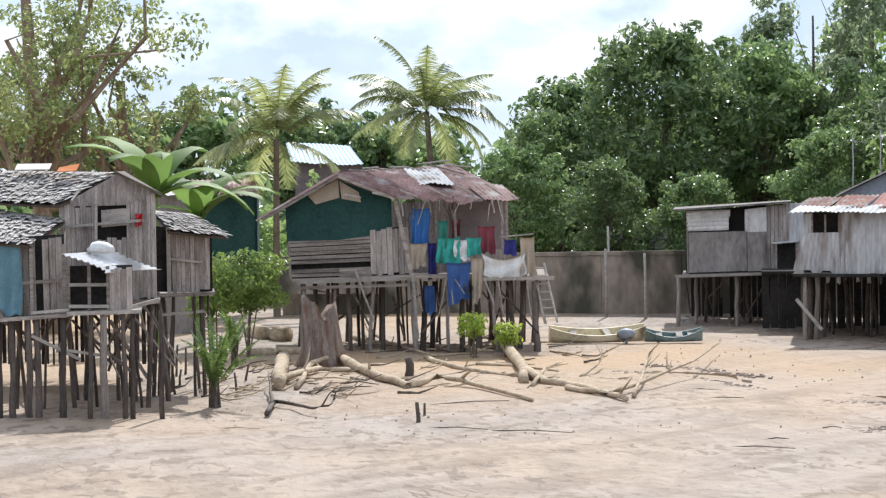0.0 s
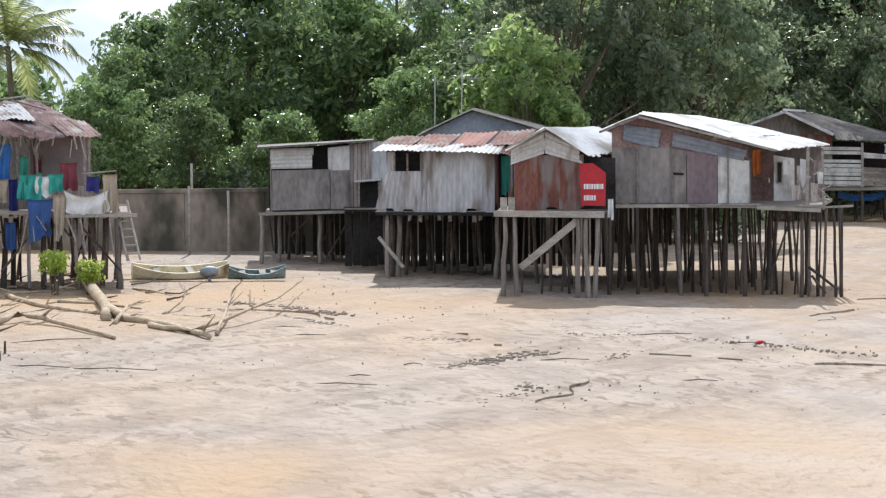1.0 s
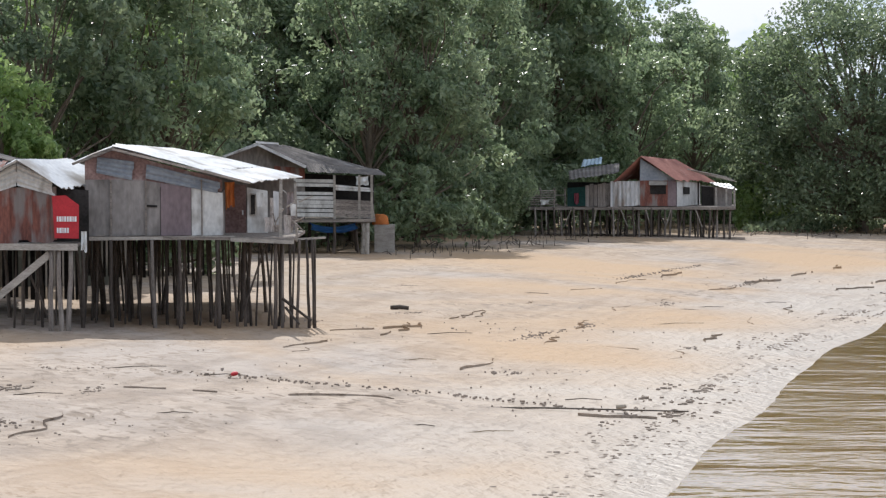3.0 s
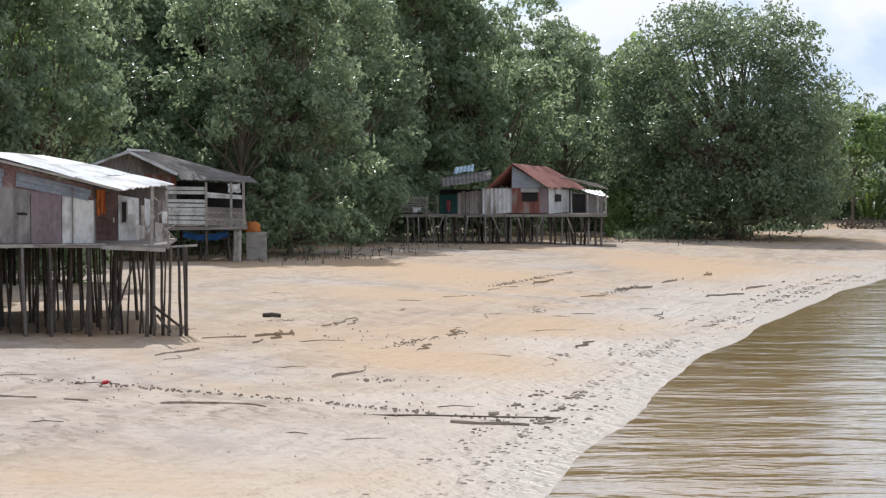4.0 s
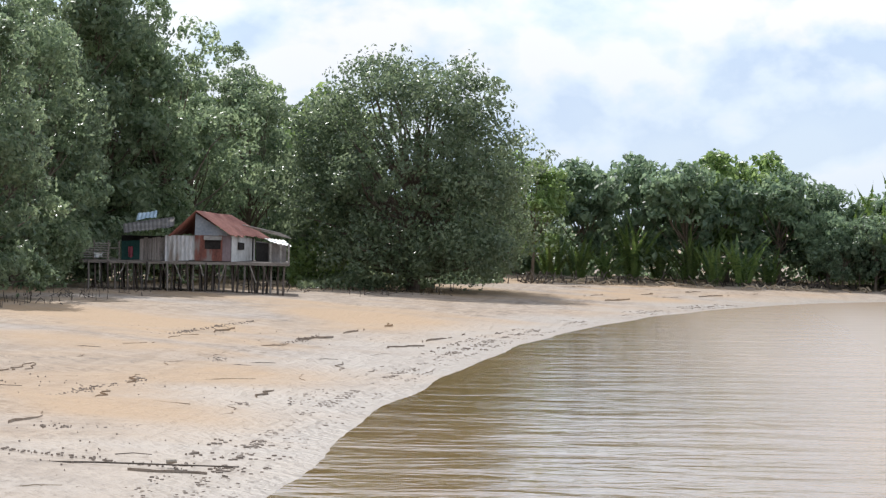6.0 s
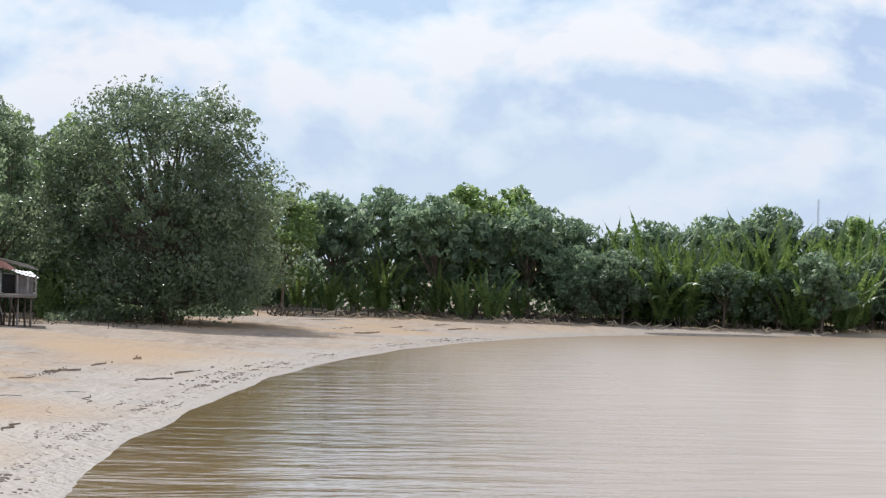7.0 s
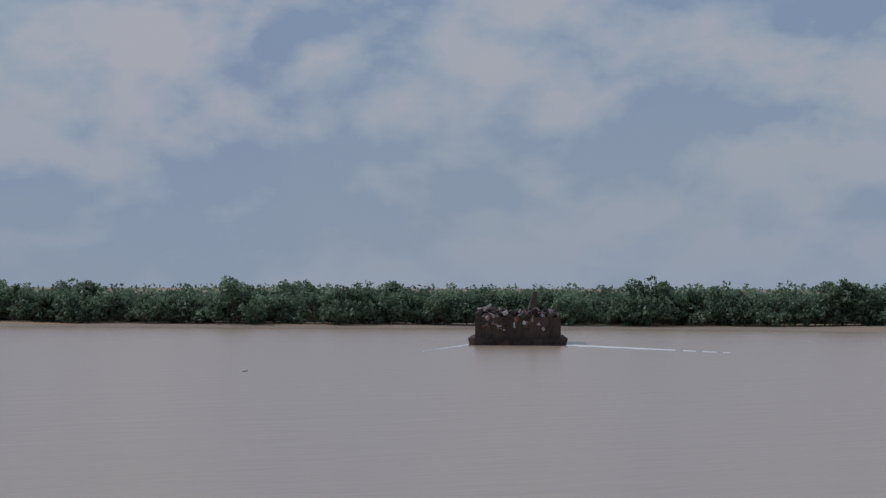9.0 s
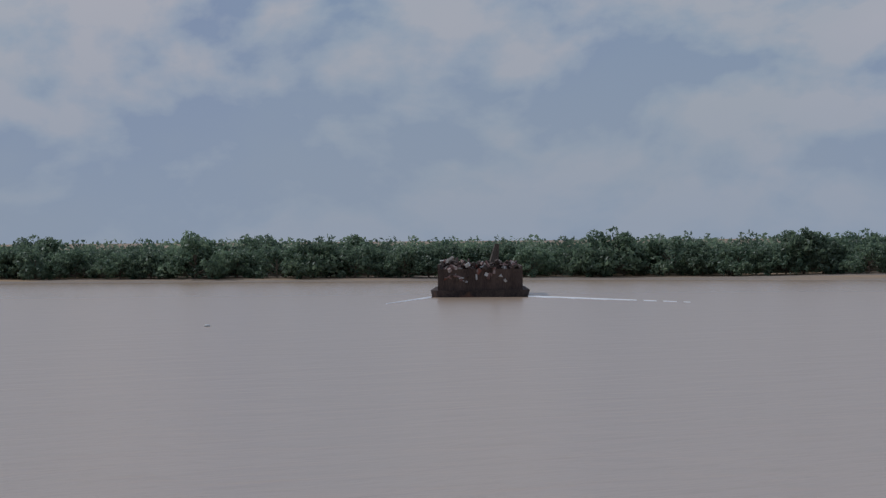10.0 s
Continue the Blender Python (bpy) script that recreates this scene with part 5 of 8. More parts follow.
    hang(H, E, "green_shirt", "dark green shirt drying on the porch line", C_GREEN, 776, 390, 792, 460, -0.1, 1, 4)
    hang(H, E, "green_cloth", "green cloth drying on the porch line", C_TEAL, 774, 420, 815, 468, -0.15, 1.5, 5)
    hang(H, E, "white_cloth", "round white cloth drying on the porch line", C_WHITE, 804, 424, 830, 458, -0.2, 1, 6)
    hang(H, E, "teal_shirt", "pale teal shirt drying on the porch line", C_TEAL, 824, 420, 852, 452, -0.18, 1.5, 7)
    hang(H, E, "maroon_cloth", "maroon cloth drying against the porch wall", C_MAROON, 800, 388, 816, 420, 0.9, 1, 8)
    hang(H, E, "maroon_shirt", "faded maroon shirt hanging on the porch", C_MAROON, 846, 400, 876, 450, 0.2, 1.5, 9)
    hang(H, E, "navy_cloth", "navy blue cloth drying on the rail", C_NAVY, 892, 424, 914, 452, -0.1, 1, 10)
    hang(H, E, "white_sheet", "white sheet sagging from the porch rail", C_WHITE, 853, 448, 930, 486, -0.3, 2, 11, 0.14)
    hang(H, E, "beige_sheet", "beige sheet hanging at the porch end", C_BEIGE, 920, 420, 946, 492, -0.25, 1.5, 12)
    hang(H, E, "blue_jeans", "blue cloth hanging below the porch floor", C_BLUE, 790, 464, 832, 534, -0.35, 1.5, 13)
    hang(H, E, "beige_towel", "long beige towel hanging from the porch", C_BEIGE, 834, 456, 854, 532, -0.35, 1.5, 14)
    # ladder
    E2 = Elevation(2.04, 81.6, 960, 363, 0.93)
    L = thing("ladder", E2.stand(), "pale bamboo ladder leaning on the hut platform", "ladder")
    Q = E2.point
    a0, a1, b0, b1 = Q(944, 466, 0.9), Q(962, 572, -0.3), Q(962, 466, 0.9), Q(984, 570, -0.3)
    beam(L, a0, a1, 0.04, M_PALE, "side_rail", False)
    beam(L, b0, b1, 0.04, M_PALE, "side_rail", False)
    for i in range(7):
        s = 0.08 + i * 0.135
        beam(L, a0.lerp(a1, s), b0.lerp(b1, s), 0.035, M_PALE, "rung", False)


# ---- row of tin huts over the mud ----
def huts_tin():
    rnd = random.Random(15)
    E = Elevation(5.91, 98.0, 560, 244, 0.467)
    P = E.point
    H = thing("stilt_hut", E.stand(), "grey patched plywood hut on stilts with a flat roof", "hut", "stilt huts on the mud")
    slab(H, "roof", M_DARKROOF, [P(456, 261, -0.4), P(662, 248, -0.4), P(664, 246, 6), P(460, 257, 6)], 0.06, (0, 0, -1))
    sheet(H, "wall_sheet", M_WALLWHITE, P(480, 264, 0), P(480, 300, 0), P(554, 298, 0), P(554, 262, 0), 0.13, 0.02, "white corrugated sheet")
    slab(H, "wall_panel", M_WALLWHITE, [P(582, 262, -0.03), P(620, 258, -0.03), P(620, 302, -0.03), P(582, 302, -0.03)], 0.04)
    slab(H, "wall_panel", M_PLY, [P(483, 302, -0.05), P(585, 300, -0.05), P(585, 370, -0.05), P(483, 373, -0.05)], 0.05)
    slab(H, "wall_panel", M_PLY, [P(586, 302, -0.03), P(620, 301, -0.03), P(620, 370, -0.03), P(586, 371, -0.03)], 0.05)
    # shade of the open front is painted on this inner sheet
    slab(H, "wall", M_SHADE, [P(478, 264, 0.5), P(664, 252, 0.5), P(664, 370, 0.5), P(478, 374, 0.5)], 0.06)
    boards(H, M_PLANKV, P(620, 256, 0), P(656, 253, 0), P(656, 372, 0), P(620, 374, 0), 5, "v", 2)
    sheet(H, "wall_sheet", M_ZINC, P(655, 252, -0.02), P(700, 250, -0.02), P(700, 368, -0.02), P(655, 368, -0.02), 0.15, 0.015)
    slab(H, "side_wall", M_PLY, [P(479, 264, 0), P(482, 260, 3.8), P(482, 366, 3.8), P(480, 374, 0)], 0.05, (1, 0, 0))
    slab(H, "floor", M_WOOD, [P(470, 377, -0.4), P(700, 371, -0.4), P(700, 363, 6), P(474, 369, 6)], 0.1, (0, 0, -1))
    beam(H, P(458, 379, -0.45), P(622, 375, -0.45), 0.05, M_PALE, "beam")
    for u, b in ((464, -0.2), (496, 0.8), (566, -0.2), (620, 0.5)):
        stilt(H, P(u, 380, b), 0.075, -0.06 if u < 500 else 0, M_WOOD, rnd)
    grove_of_stilts(H, E, (470, 520, 580, 640, 690), 374, (2.0, 3.6, 5.4), 3, 0.07)
    # near-black boards added so the view under the floor reads as shade
    boards(H, M_SHADE, P(486, 374, 5.6), P(700, 370, 5.6), P(700, 474, 5.6), P(486, 478, 5.6), 22, "v", 97, 0.25, 0.2, "shade_board", skip=(6, 13, 17))
    for i in range(7):
        a = P(478 + 28 * i + rnd.uniform(-8, 8), 380, rnd.uniform(0.3, 3.5))
        beam(H, a, a + Vector((rnd.uniform(-1.2, 1.2), 0.1, rnd.uniform(-1.6, -0.7))), 0.035, M_POST, "brace", False)
    slab(H, "shelf_roof", M_ZINC, [P(628, 322, -0.7), P(676, 318, -0.7), P(676, 316, 0), P(628, 320, 0)], 0.03, (0, 0, -1))
    for u in (636, 672):
        beam(H, P(u, 322, -0.65), P(u, 372, -0.65), 0.035, M_WOOD, "post")
    slab(H, "shelf", M_WOOD, [P(632, 372, -0.7), P(690, 370, -0.7), P(690, 368, 0), P(632, 370, 0)], 0.05, (0, 0, -1))
    # shelf recess shaded by its near-black colour
    slab(H, "shelf_back", M_SHADE, [P(636, 324, -0.1), P(674, 321, -0.1), P(674, 372, -0.1), P(636, 372, -0.1)], 0.03)

    E = Elevation(8.46, 89.0, 780, 244, 0.467)
    P = E.point
    H = thing("stilt_hut", E.stand(), "zinc-walled hut on stilts with rusty red and white roof", "hut", "stilt huts on the mud")
    for i in range(4):
        u0, u1 = 692 + 65 * i, 692 + 65 * (i + 1)
        sheet(H, "roof_sheet", M_RUSTWALL if i != 2 else M_REDROOF, P(u0, 243 - 3.6 * i, 2.2), P(u1, 240 - 3.6 * i, 2.2), P(u1 - 30, 262 - 2 * i, 0.1), P(u0 - 26, 262 - 1.0 * i, 0.1), 0.15, 0.02, "red rusted roof sheet", seed=i)
    for i in range(3):
        u0, u1 = 662 + 74 * i, 662 + 74 * (i + 1) + 3
        sheet(H, "eave_sheet", M_WHITE, P(u0 + 14, 257 - i * 0.8, 0.35 + .02 * i), P(u1 + 10, 256 - i * 0.8, 0.35 + .02 * i), P(u1 - 4, 268 + i * 1.5, -0.55), P(u0 - 4, 266 + i * 1.5, -0.55), 0.15, 0.02, "white roof sheet", seed=20 + i)
    sheet(H, "roof_sheet", M_RUSTWALL, P(888, 240, 1.6), P(950, 232, 1.6), P(905, 275, -0.4), P(868, 268, -0.4), 0.15, 0.02, seed=33)
    sheet(H, "wall_sheet", M_ZINC, P(682, 304, -0.02), P(762, 303, -0.02), P(764, 374, -0.02), P(664, 372, -0.02), 0.15, 0.007, seed=4)
    for i in range(2):
        sheet(H, "wall_sheet", M_ZINC, P(746 + 64 * i, 268, -0.05 - .03 * i), P(812 + 64 * i, 269, -0.05 - .03 * i), P(812 + 64 * i, 376, -0.05 - .03 * i), P(746 + 64 * i, 375, -0.05 - .03 * i), 0.15, 0.007, seed=5 + i)
    sheet(H, "wall_sheet", M_ZINC, P(684, 270, 0.02), P(700, 270, 0.02), P(700, 305, 0.02), P(684, 305, 0.02), 0.15, 0.015)
    for a, b in (((699, 272), (699, 304)), ((746, 271), (746, 304)), ((722, 272), (722, 304))):
        beam(H, P(*a, 0.0), P(*b, 0.0), 0.03, M_WOOD, "window_post")
    # black inner sheet stands for the shaded room behind the window posts
    slab(H, "wall", M_SHADE, [P(684, 268, 0.6), P(900, 268, 0.6), P(900, 374, 0.6), P(684, 374, 0.6)], 0.06)
    slab(H, "side_wall", M_RUSTWALL, [P(876, 270, 0), P(906, 268, 2.6), P(906, 370, 2.6), P(876, 376, 0)], 0.05, (-1, 0, 0))
    # floor coloured near-black as the shade under the tin hut
    slab(H, "floor", M_SHADE, [P(664, 376, -0.3), P(910, 377, -0.3), P(920, 370, 5.0), P(670, 369, 5.0)], 0.1, (0, 0, -1))
    for u, b in ((686, -0.1), (694, 0.4), (706, 0.2), (880, 0.0)):
        stilt(H, P(u, 377, b), 0.08, rnd.uniform(-.05, .05), M_WOOD if u != 694 else M_POST, rnd)
    beam(H, P(670, 420, -0.15), P(714, 474, -0.3), 0.05, M_PALE, "brace")
    # near-black skirt and extra floor put the under-hut shade into colour
    boards(H, M_SHADE, P(610, 376, 5.2), P(930, 376, 5.2), P(930, 470, 5.2), P(610, 470, 5.2), 22, "v", 77, 0.1, 0.03, "skirt_board")
    slab(H, "floor", M_SHADE, [P(610, 371, 4.9), P(930, 371, 4.9), P(930, 362, 13.0), P(610, 362, 13.0)], 0.1, (0, 0, -1))
    # stilts under the floor coloured dark for the deep shade there
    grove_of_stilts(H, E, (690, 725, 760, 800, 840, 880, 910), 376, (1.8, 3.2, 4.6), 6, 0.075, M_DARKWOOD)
    hang(H, E, "teal_cloth", "teal cloth hanging between two huts", C_GREEN, 888, 276, 904, 340, 0.2, 1, 31, group="")

    # rags and gear hung on a line under the floor
    for i in range(9):
        u = 700 + 19 * i + rnd.uniform(-5, 5)
        hang(H, E, "rag", "small pale rag hanging under the hut floor", C_WHITE if i % 3 else C_GREY, u, 381, u + rnd.uniform(4, 8), 388 + rnd.uniform(0, 7), 0.3, 1, 200 + i, group="rags under the tin hut")
    # house with the grey gable behind
    E = Elevation(9.2, 97.0, 845, 244, 0.467)
    P = E.point
    H = thing("house", E.stand(), "grey gabled house behind the tin huts", "house")
    slab(H, "gable", M_SLATE, [P(755, 236, 0), P(838, 198, 0), P(955, 230, 0), P(950, 330, 0), P(760, 335, 0)], 0.08)
    sheet(H, "roof_sheet", M_DARKROOF, P(838, 194, -0.3), P(846, 192, 5), P(970, 226, 5), P(962, 230, -0.4), 0.16, 0.02)
    sheet(H, "roof_sheet", M_DARKROOF, P(838, 194, -0.3), P(846, 192, 5), P(752, 234, 5), P(744, 239, -0.4), 0.16, 0.02)
    slab(H, "wall", M_PLY, [P(955, 236, 0.1), P(952, 234, 5), P(948, 330, 5), P(950, 330, 0.1)], 0.06, (-1, 0, 0))
    grove_of_stilts(H, E, (770, 830, 890, 940), 332, (0.3, 3), 7, 0.08)
    for u, top, b in ((820, 126, 1.5), (772, 132, 3.0)):
        A = thing("aerial", E.stand(), "television aerial on a thin metal mast above the roof", "aerial", "television aerials")
        beam(A, P(u, 236, b), P(u + 1, top, b), 0.025, M_STEEL, "mast", False)
        beam(A, P(u - 14, top + 10, b), P(u + 38 if u > 800 else u + 26, top + 15, b), 0.014, M_STEEL, "boom", False)
        for i in range(7):
            q = u - 12 + i * 7
            beam(A, P(q, top + 8 + i * 0.8, b - 0.28), P(q, top + 14 + i * 0.8, b + 0.28), 0.01, M_STEEL, "element", False)

    E = Elevation(10.83, 81.0, 985, 244, 0.467)
    P = E.point
    H = thing("stilt_hut", E.stand(), "small rust-red tin hut on stilts with bright white roof", "hut", "stilt huts on the mud")
    # roof and floor carried far back, unseen, to shade the mud beneath
    sheet(H, "roof_sheet", M_WHITE, P(966, 227, -0.35), P(1060, 225, 7.5), P(1134, 264, 7.2), P(1048, 277, -0.45), 0.17, 0.018, "new white roof sheet", seed=1)
    sheet(H, "roof_sheet", M_WHITE, P(964, 227, -0.35), P(1056, 225, 7.5), P(985, 258, 7.5), P(898, 264, -0.4), 0.17, 0.018, seed=2)
    beam(H, P(965, 229, -0.4), P(900, 262, -0.45), 0.03, M_PALE, "bargeboard")
    sheet(H, "gable_sheet", M_WALLWHITE, P(906, 264, 0.0), P(905, 292, 0.0), P(966, 272, 0.0), P(966, 233, 0.0), 0.13, 0.02, "white corrugated gable sheet", seed=3)
    sheet(H, "gable_sheet", M_WALLWHITE, P(966, 233, 0.0), P(966, 272, 0.0), P(1030, 290, 0.0), P(1028, 262, 0.0), 0.13, 0.02, "white corrugated gable sheet", seed=4)
    for i, mt in enumerate((M_RUSTWALL, M_RUSTWALL, M_RUSTWALL)):
        u0, u1 = (910, 950, 990)[i], (950, 990, 1032)[i]
        sheet(H, "wall_sheet", mt, P(u0, 276, 0.04 + 0.02 * i), P(u1 + 2, 274, 0.04 + 0.02 * i), P(u1 + 2, 372, 0.04 + 0.02 * i), P(u0, 373, 0.04 + 0.02 * i), 0.15, 0.014, seed=5 + i)
    # near-black backing and back wall put the interior shade into colour
    slab(H, "wall", M_SHADE, [P(908, 268, 0.25), P(1090, 280, 0.9), P(1090, 370, 0.9), P(908, 372, 0.25)], 0.06)
    slab(H, "back_wall", M_SHADE, [P(930, 262, 7.2), P(1110, 262, 7.2), P(1110, 362, 7.2), P(930, 362, 7.2)], 0.06)
    banner = slab(H, "banner", C_RED, [P(1026, 290, -0.12), P(1050, 289, -0.12), P(1073, 306, -0.12), P(1072, 365, -0.12), P(1030, 364, -0.12)], 0.02, label="red banner with white lettering")
    for z0, n, hh in ((326, 8, 9), (346, 5, 9)):
        bm = bmesh.new()
        u = 1034
        for i in range(n):
            w = (3.0, 4.2, 2.2, 3.6)[i % 4]
            a, b = P(u, z0, -0.135), P(u + w, z0 + hh, -0.135)
            box(bm, a.x, b.x, -0.137, -0.122, b.z, a.z)
            u += w + 1.2
        part("lettering", bm, M_LETTER, banner, "white bars of lettering")
    slab(H, "floor", M_WOOD, [P(878, 376, -0.8), P(1068, 376, -0.8), P(1090, 364, 7.4), P(890, 364, 7.4)], 0.07, (0, 0, -1))
    slab(H, "deck_edge", M_PALE, [P(874, 373, -0.85), P(1070, 374, -0.85), P(1070, 386, -0.85), P(874, 384, -0.85)], 0.06)
    for u in (886, 900):
        slab(H, "step", M_PALE, [P(u, 350, -0.7), P(u + 12, 350, -0.7), P(u + 12, 372, -0.7), P(u, 372, -0.7)], 0.05)
    for u, l in ((894, -.05), (911, .04), (1023, 0), (1037, .05), (1058, -.1)):
        stilt(H, P(u, 384, -0.7), 0.075, l, M_WOOD, rnd)
    beam(H, P(922, 474, -0.4), P(1022, 391, -0.6), 0.1, M_PALE, "brace")
    beam(H, P(984, 420, 0.4), P(1018, 505, 0.2), 0.04, M_POST, "brace", False)
    grove_of_stilts(H, E, (900, 935, 970, 1005, 1040, 1075), 380, (0.6, 2.2, 4.2, 6.4), 8, 0.06)
    # added boards and floor at the rear, coloured as the shade below
    boards(H, M_SHADE, P(880, 372, 12.0), P(1075, 372, 12.0), P(1075, 470, 12.0), P(880, 470, 12.0), 20, "v", 93, 0.3, 0.2, "shade_board", skip=(4, 9, 15))
    slab(H, "shade_floor", M_SHADE, [P(880, 362, 7.5), P(1090, 362, 7.5), P(1090, 357, 13.5), P(880, 357, 13.5)], 0.12, (0, 0, -1))
    hang(H, E, "white_towel", "long white towel hanging beside the red hut", C_WHITE, 1076, 352, 1086, 388, -0.1, 1, 33, group="")

    # long plywood hut with the white roof
    E = Elevation(13.87, 83.0, 150, 305, 0.359)
    P = E.point
    H = thing("stilt_hut", E.stand(), "long grey plywood hut on dense stilts with white tin roof", "hut", "stilt huts on the mud")
    front = [P(34, 273, -0.5), P(116, 293, -0.55), P(198, 313, -0.6), P(278, 333, -0.65)]
    # unseen depth of roof and floor added to widen the shade below
    back = [P(140, 277, 8.6), P(214, 290, 8.6), P(296, 309, 8.6), P(372, 326, 8.6)]
    for i in range(3):
        dz = Vector((0, 0, 0.03 * (2 - i)))
        sheet(H, "roof_sheet", M_WHITE, front[i] + dz, back[i] + dz, back[i + 1], front[i + 1] + dz * 0.6, 0.17, 0.018, "white roof sheet", seed=i)
    sheet(H, "roof_sheet", M_ZINC, P(34, 272, -0.5), P(140, 276, 8.6), P(72, 298, 8.6), P(-38, 300, -0.5), 0.17, 0.018, seed=7)
    beam(H, P(34, 276, -0.52), P(276, 336, -0.66), 0.035, M_WOOD, "bargeboard")
    beam(H, P(34, 276, -0.52), P(-36, 303, -0.52), 0.035, M_WOOD, "bargeboard")
    slab(H, "gable", M_RUST, [P(34, 279, 0.05), P(226, 330, 0.05), P(226, 352, 0.05), P(-14, 332, 0.05), P(-14, 298, 0.05)], 0.05)
    sheet(H, "gable_sheet", M_SLATE, P(8, 290, -0.03), P(6, 318, -0.03), P(68, 331, -0.03), P(70, 298, -0.03), 0.13, 0.016, "blue-grey corrugated sheet")
    sheet(H, "gable_sheet", M_SLATE, P(94, 303, -0.04), P(92, 328, -0.04), P(218, 354, -0.04), P(218, 334, -0.04), 0.13, 0.012, "blue-grey sheet")
    xs = (-14, 32, 92, 118, 172, 190, 228)
    ms = (M_PLY, M_PLY, M_PLY, M_PURPLE, M_WALLWHITE, M_WALLWHITE)
    for i in range(6):
        top = 330 + max(0, (xs[i] - 80)) * 0.16
        top2 = 330 + max(0, (xs[i + 1] - 80)) * 0.16
        slab(H, "wall_panel", ms[i], [P(xs[i], top, -0.01 * (i % 2)), P(xs[i + 1] - 1, top2, -0.01 * (i % 2)), P(xs[i + 1] - 1, 428, -0.01 * (i % 2)), P(xs[i], 429, -0.01 * (i % 2))], 0.04)
    # inner sheet and vent slot coloured as the room's shade
    slab(H, "wall", M_SHADE, [P(-12, 300, 0.3), P(226, 338, 0.3), P(226, 428, 0.3), P(-12, 428, 0.3)], 0.05)
    slab(H, "vent", M_SHADE, [P(92, 374, -0.03), P(112, 375, -0.03), P(112, 379, -0.03), P(92, 378, -0.03)], 0.02)
    for u in (31, 92, 190):
        beam(H, P(u, 330, -0.05), P(u, 430, -0.05), 0.022, M_WOOD, "batten")
    slab(H, "side_wall", M_PLY, [P(228, 352, 0.02), P(231, 348, 1.2), P(231, 424, 1.2), P(228, 428, 0.02)], 0.04, (-1, 0, 0))
    door = slab(H, "door", M_RUST, [P(231, 336, 1.2), P(268, 340, 1.2), P(268, 424, 1.2), P(231, 424, 1.2)], 0.05, label="brown wooden door")
    beam(door, P(262, 384, 1.15), P(262, 392, 1.15), 0.02, M_STEEL, "door_handle")
    slab(H, "wall_panel", M_WALLWHITE, [P(270, 344, 0.7), P(306, 350, 0.7), P(306, 424, 0.7), P(270, 424, 0.7)], 0.05)
    # window panel coloured near-black for the unlit room
    win = slab(H, "window", M_SHADE, [P(276, 356, 0.66), P(284, 357, 0.66), P(284, 392, 0.66), P(276, 392, 0.66)], 0.03)
    for a, b in (((275, 355), (275, 393)), ((285, 356), (285, 393)), ((275, 355), (285, 356)), ((275, 393), (285, 393))):
        beam(win, P(*a, 0.64), P(*b, 0.64), 0.02, M_PALE, "window_frame")
    slab(H, "back_wall", M_PLY, [P(-8, 300, 8.2), P(356, 332, 8.2), P(356, 420, 8.2), P(-8, 420, 8.2)], 0.05)
    slab(H, "porch_panel", M_PLANKV, [P(310, 362, 1.2), P(330, 364, 1.2), P(330, 422, 1.2), P(310, 422, 1.2)], 0.04)
    beam(H, P(330, 330, -0.5), P(328, 432, -0.5), 0.045, M_PALE, "post")
    beam(H, P(355, 336, 1.5), P(357, 440, 1.5), 0.035, M_PALE, "post")
    for i in range(16):
        a = P(312 + rnd.uniform(0, 52), 368 + rnd.uniform(0, 50), rnd.uniform(0, 1.4))
        beam(H, a, a + Vector((rnd.uniform(-.5, .5), rnd.uniform(-.3, .3), rnd.uniform(-.5, .5))), 0.025, M_WOOD if i % 2 else M_PALE, "stick", False)
    slab(H, "floor", M_WOOD, [P(-20, 430, -0.3), P(352, 432, -0.7), P(372, 420, 8.6), P(-10, 418, 8.6)], 0.09, (0, 0, -1))
    beam(H, P(-20, 434, -0.35), P(248, 432, -0.45), 0.05, M_PALE, "beam")
    beam(H, P(240, 436, -0.7), P(352, 441, -0.75), 0.055, M_PALE, "beam")
    beam(H, P(350, 436, 0.2), P(408, 433, 0.4), 0.03, M_PALE, "beam")
    for u, l in ((30, 0), (102, .08), (218, 0), (150, .02), (320, -.05), (333, -.04), (344, .05), (362, -.1), (374, .06), (384, .05)):
        stilt(H, P(u, 436, -0.5 if u < 330 else 0.2), 0.06 if u < 330 else 0.045, l, M_WOOD if u in (102, 333) else None, rnd)
    stilt(H, P(389, 434, 0.6), 0.035, 0, None, rnd)
    grove_of_stilts(H, E, [i * 15.5 - 6 for i in range(24)], 432, (1.2, 2.6), 9, 0.055)
    # back rows added, their dark colour thickening the shade under the hut
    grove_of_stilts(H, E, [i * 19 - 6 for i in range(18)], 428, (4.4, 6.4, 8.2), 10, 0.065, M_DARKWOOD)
    # dark boards and floor added behind to stand for shade under the hut
    boards(H, M_SHADE, P(-10, 418, 13.0), P(250, 418, 13.0), P(250, 500, 13.0), P(-10, 500, 13.0), 30, "v", 91, 0.5, 0.2, "shade_board", skip=(7, 13, 19, 22, 25, 27, 28))
    slab(H, "shade_floor", M_SHADE, [P(-20, 414, 8.7), P(300, 414, 8.7), P(300, 408, 15.0), P(-20, 408, 15.0)], 0.12, (0, 0, -1))
    slab(H, "rear_roof", M_ZINC, [P(40, 268, 9.0), P(200, 290, 9.0), P(200, 288, 15.0), P(40, 266, 15.0)], 0.06, (0, 0, -1))
    beam(H, P(300, 450, 0.2), P(262, 560, 0.1), 0.035, M_POST, "brace", False)
    beam(H, P(330, 540, -0.2), P(382, 580, -0.3), 0.05, M_POST, "brace", False)
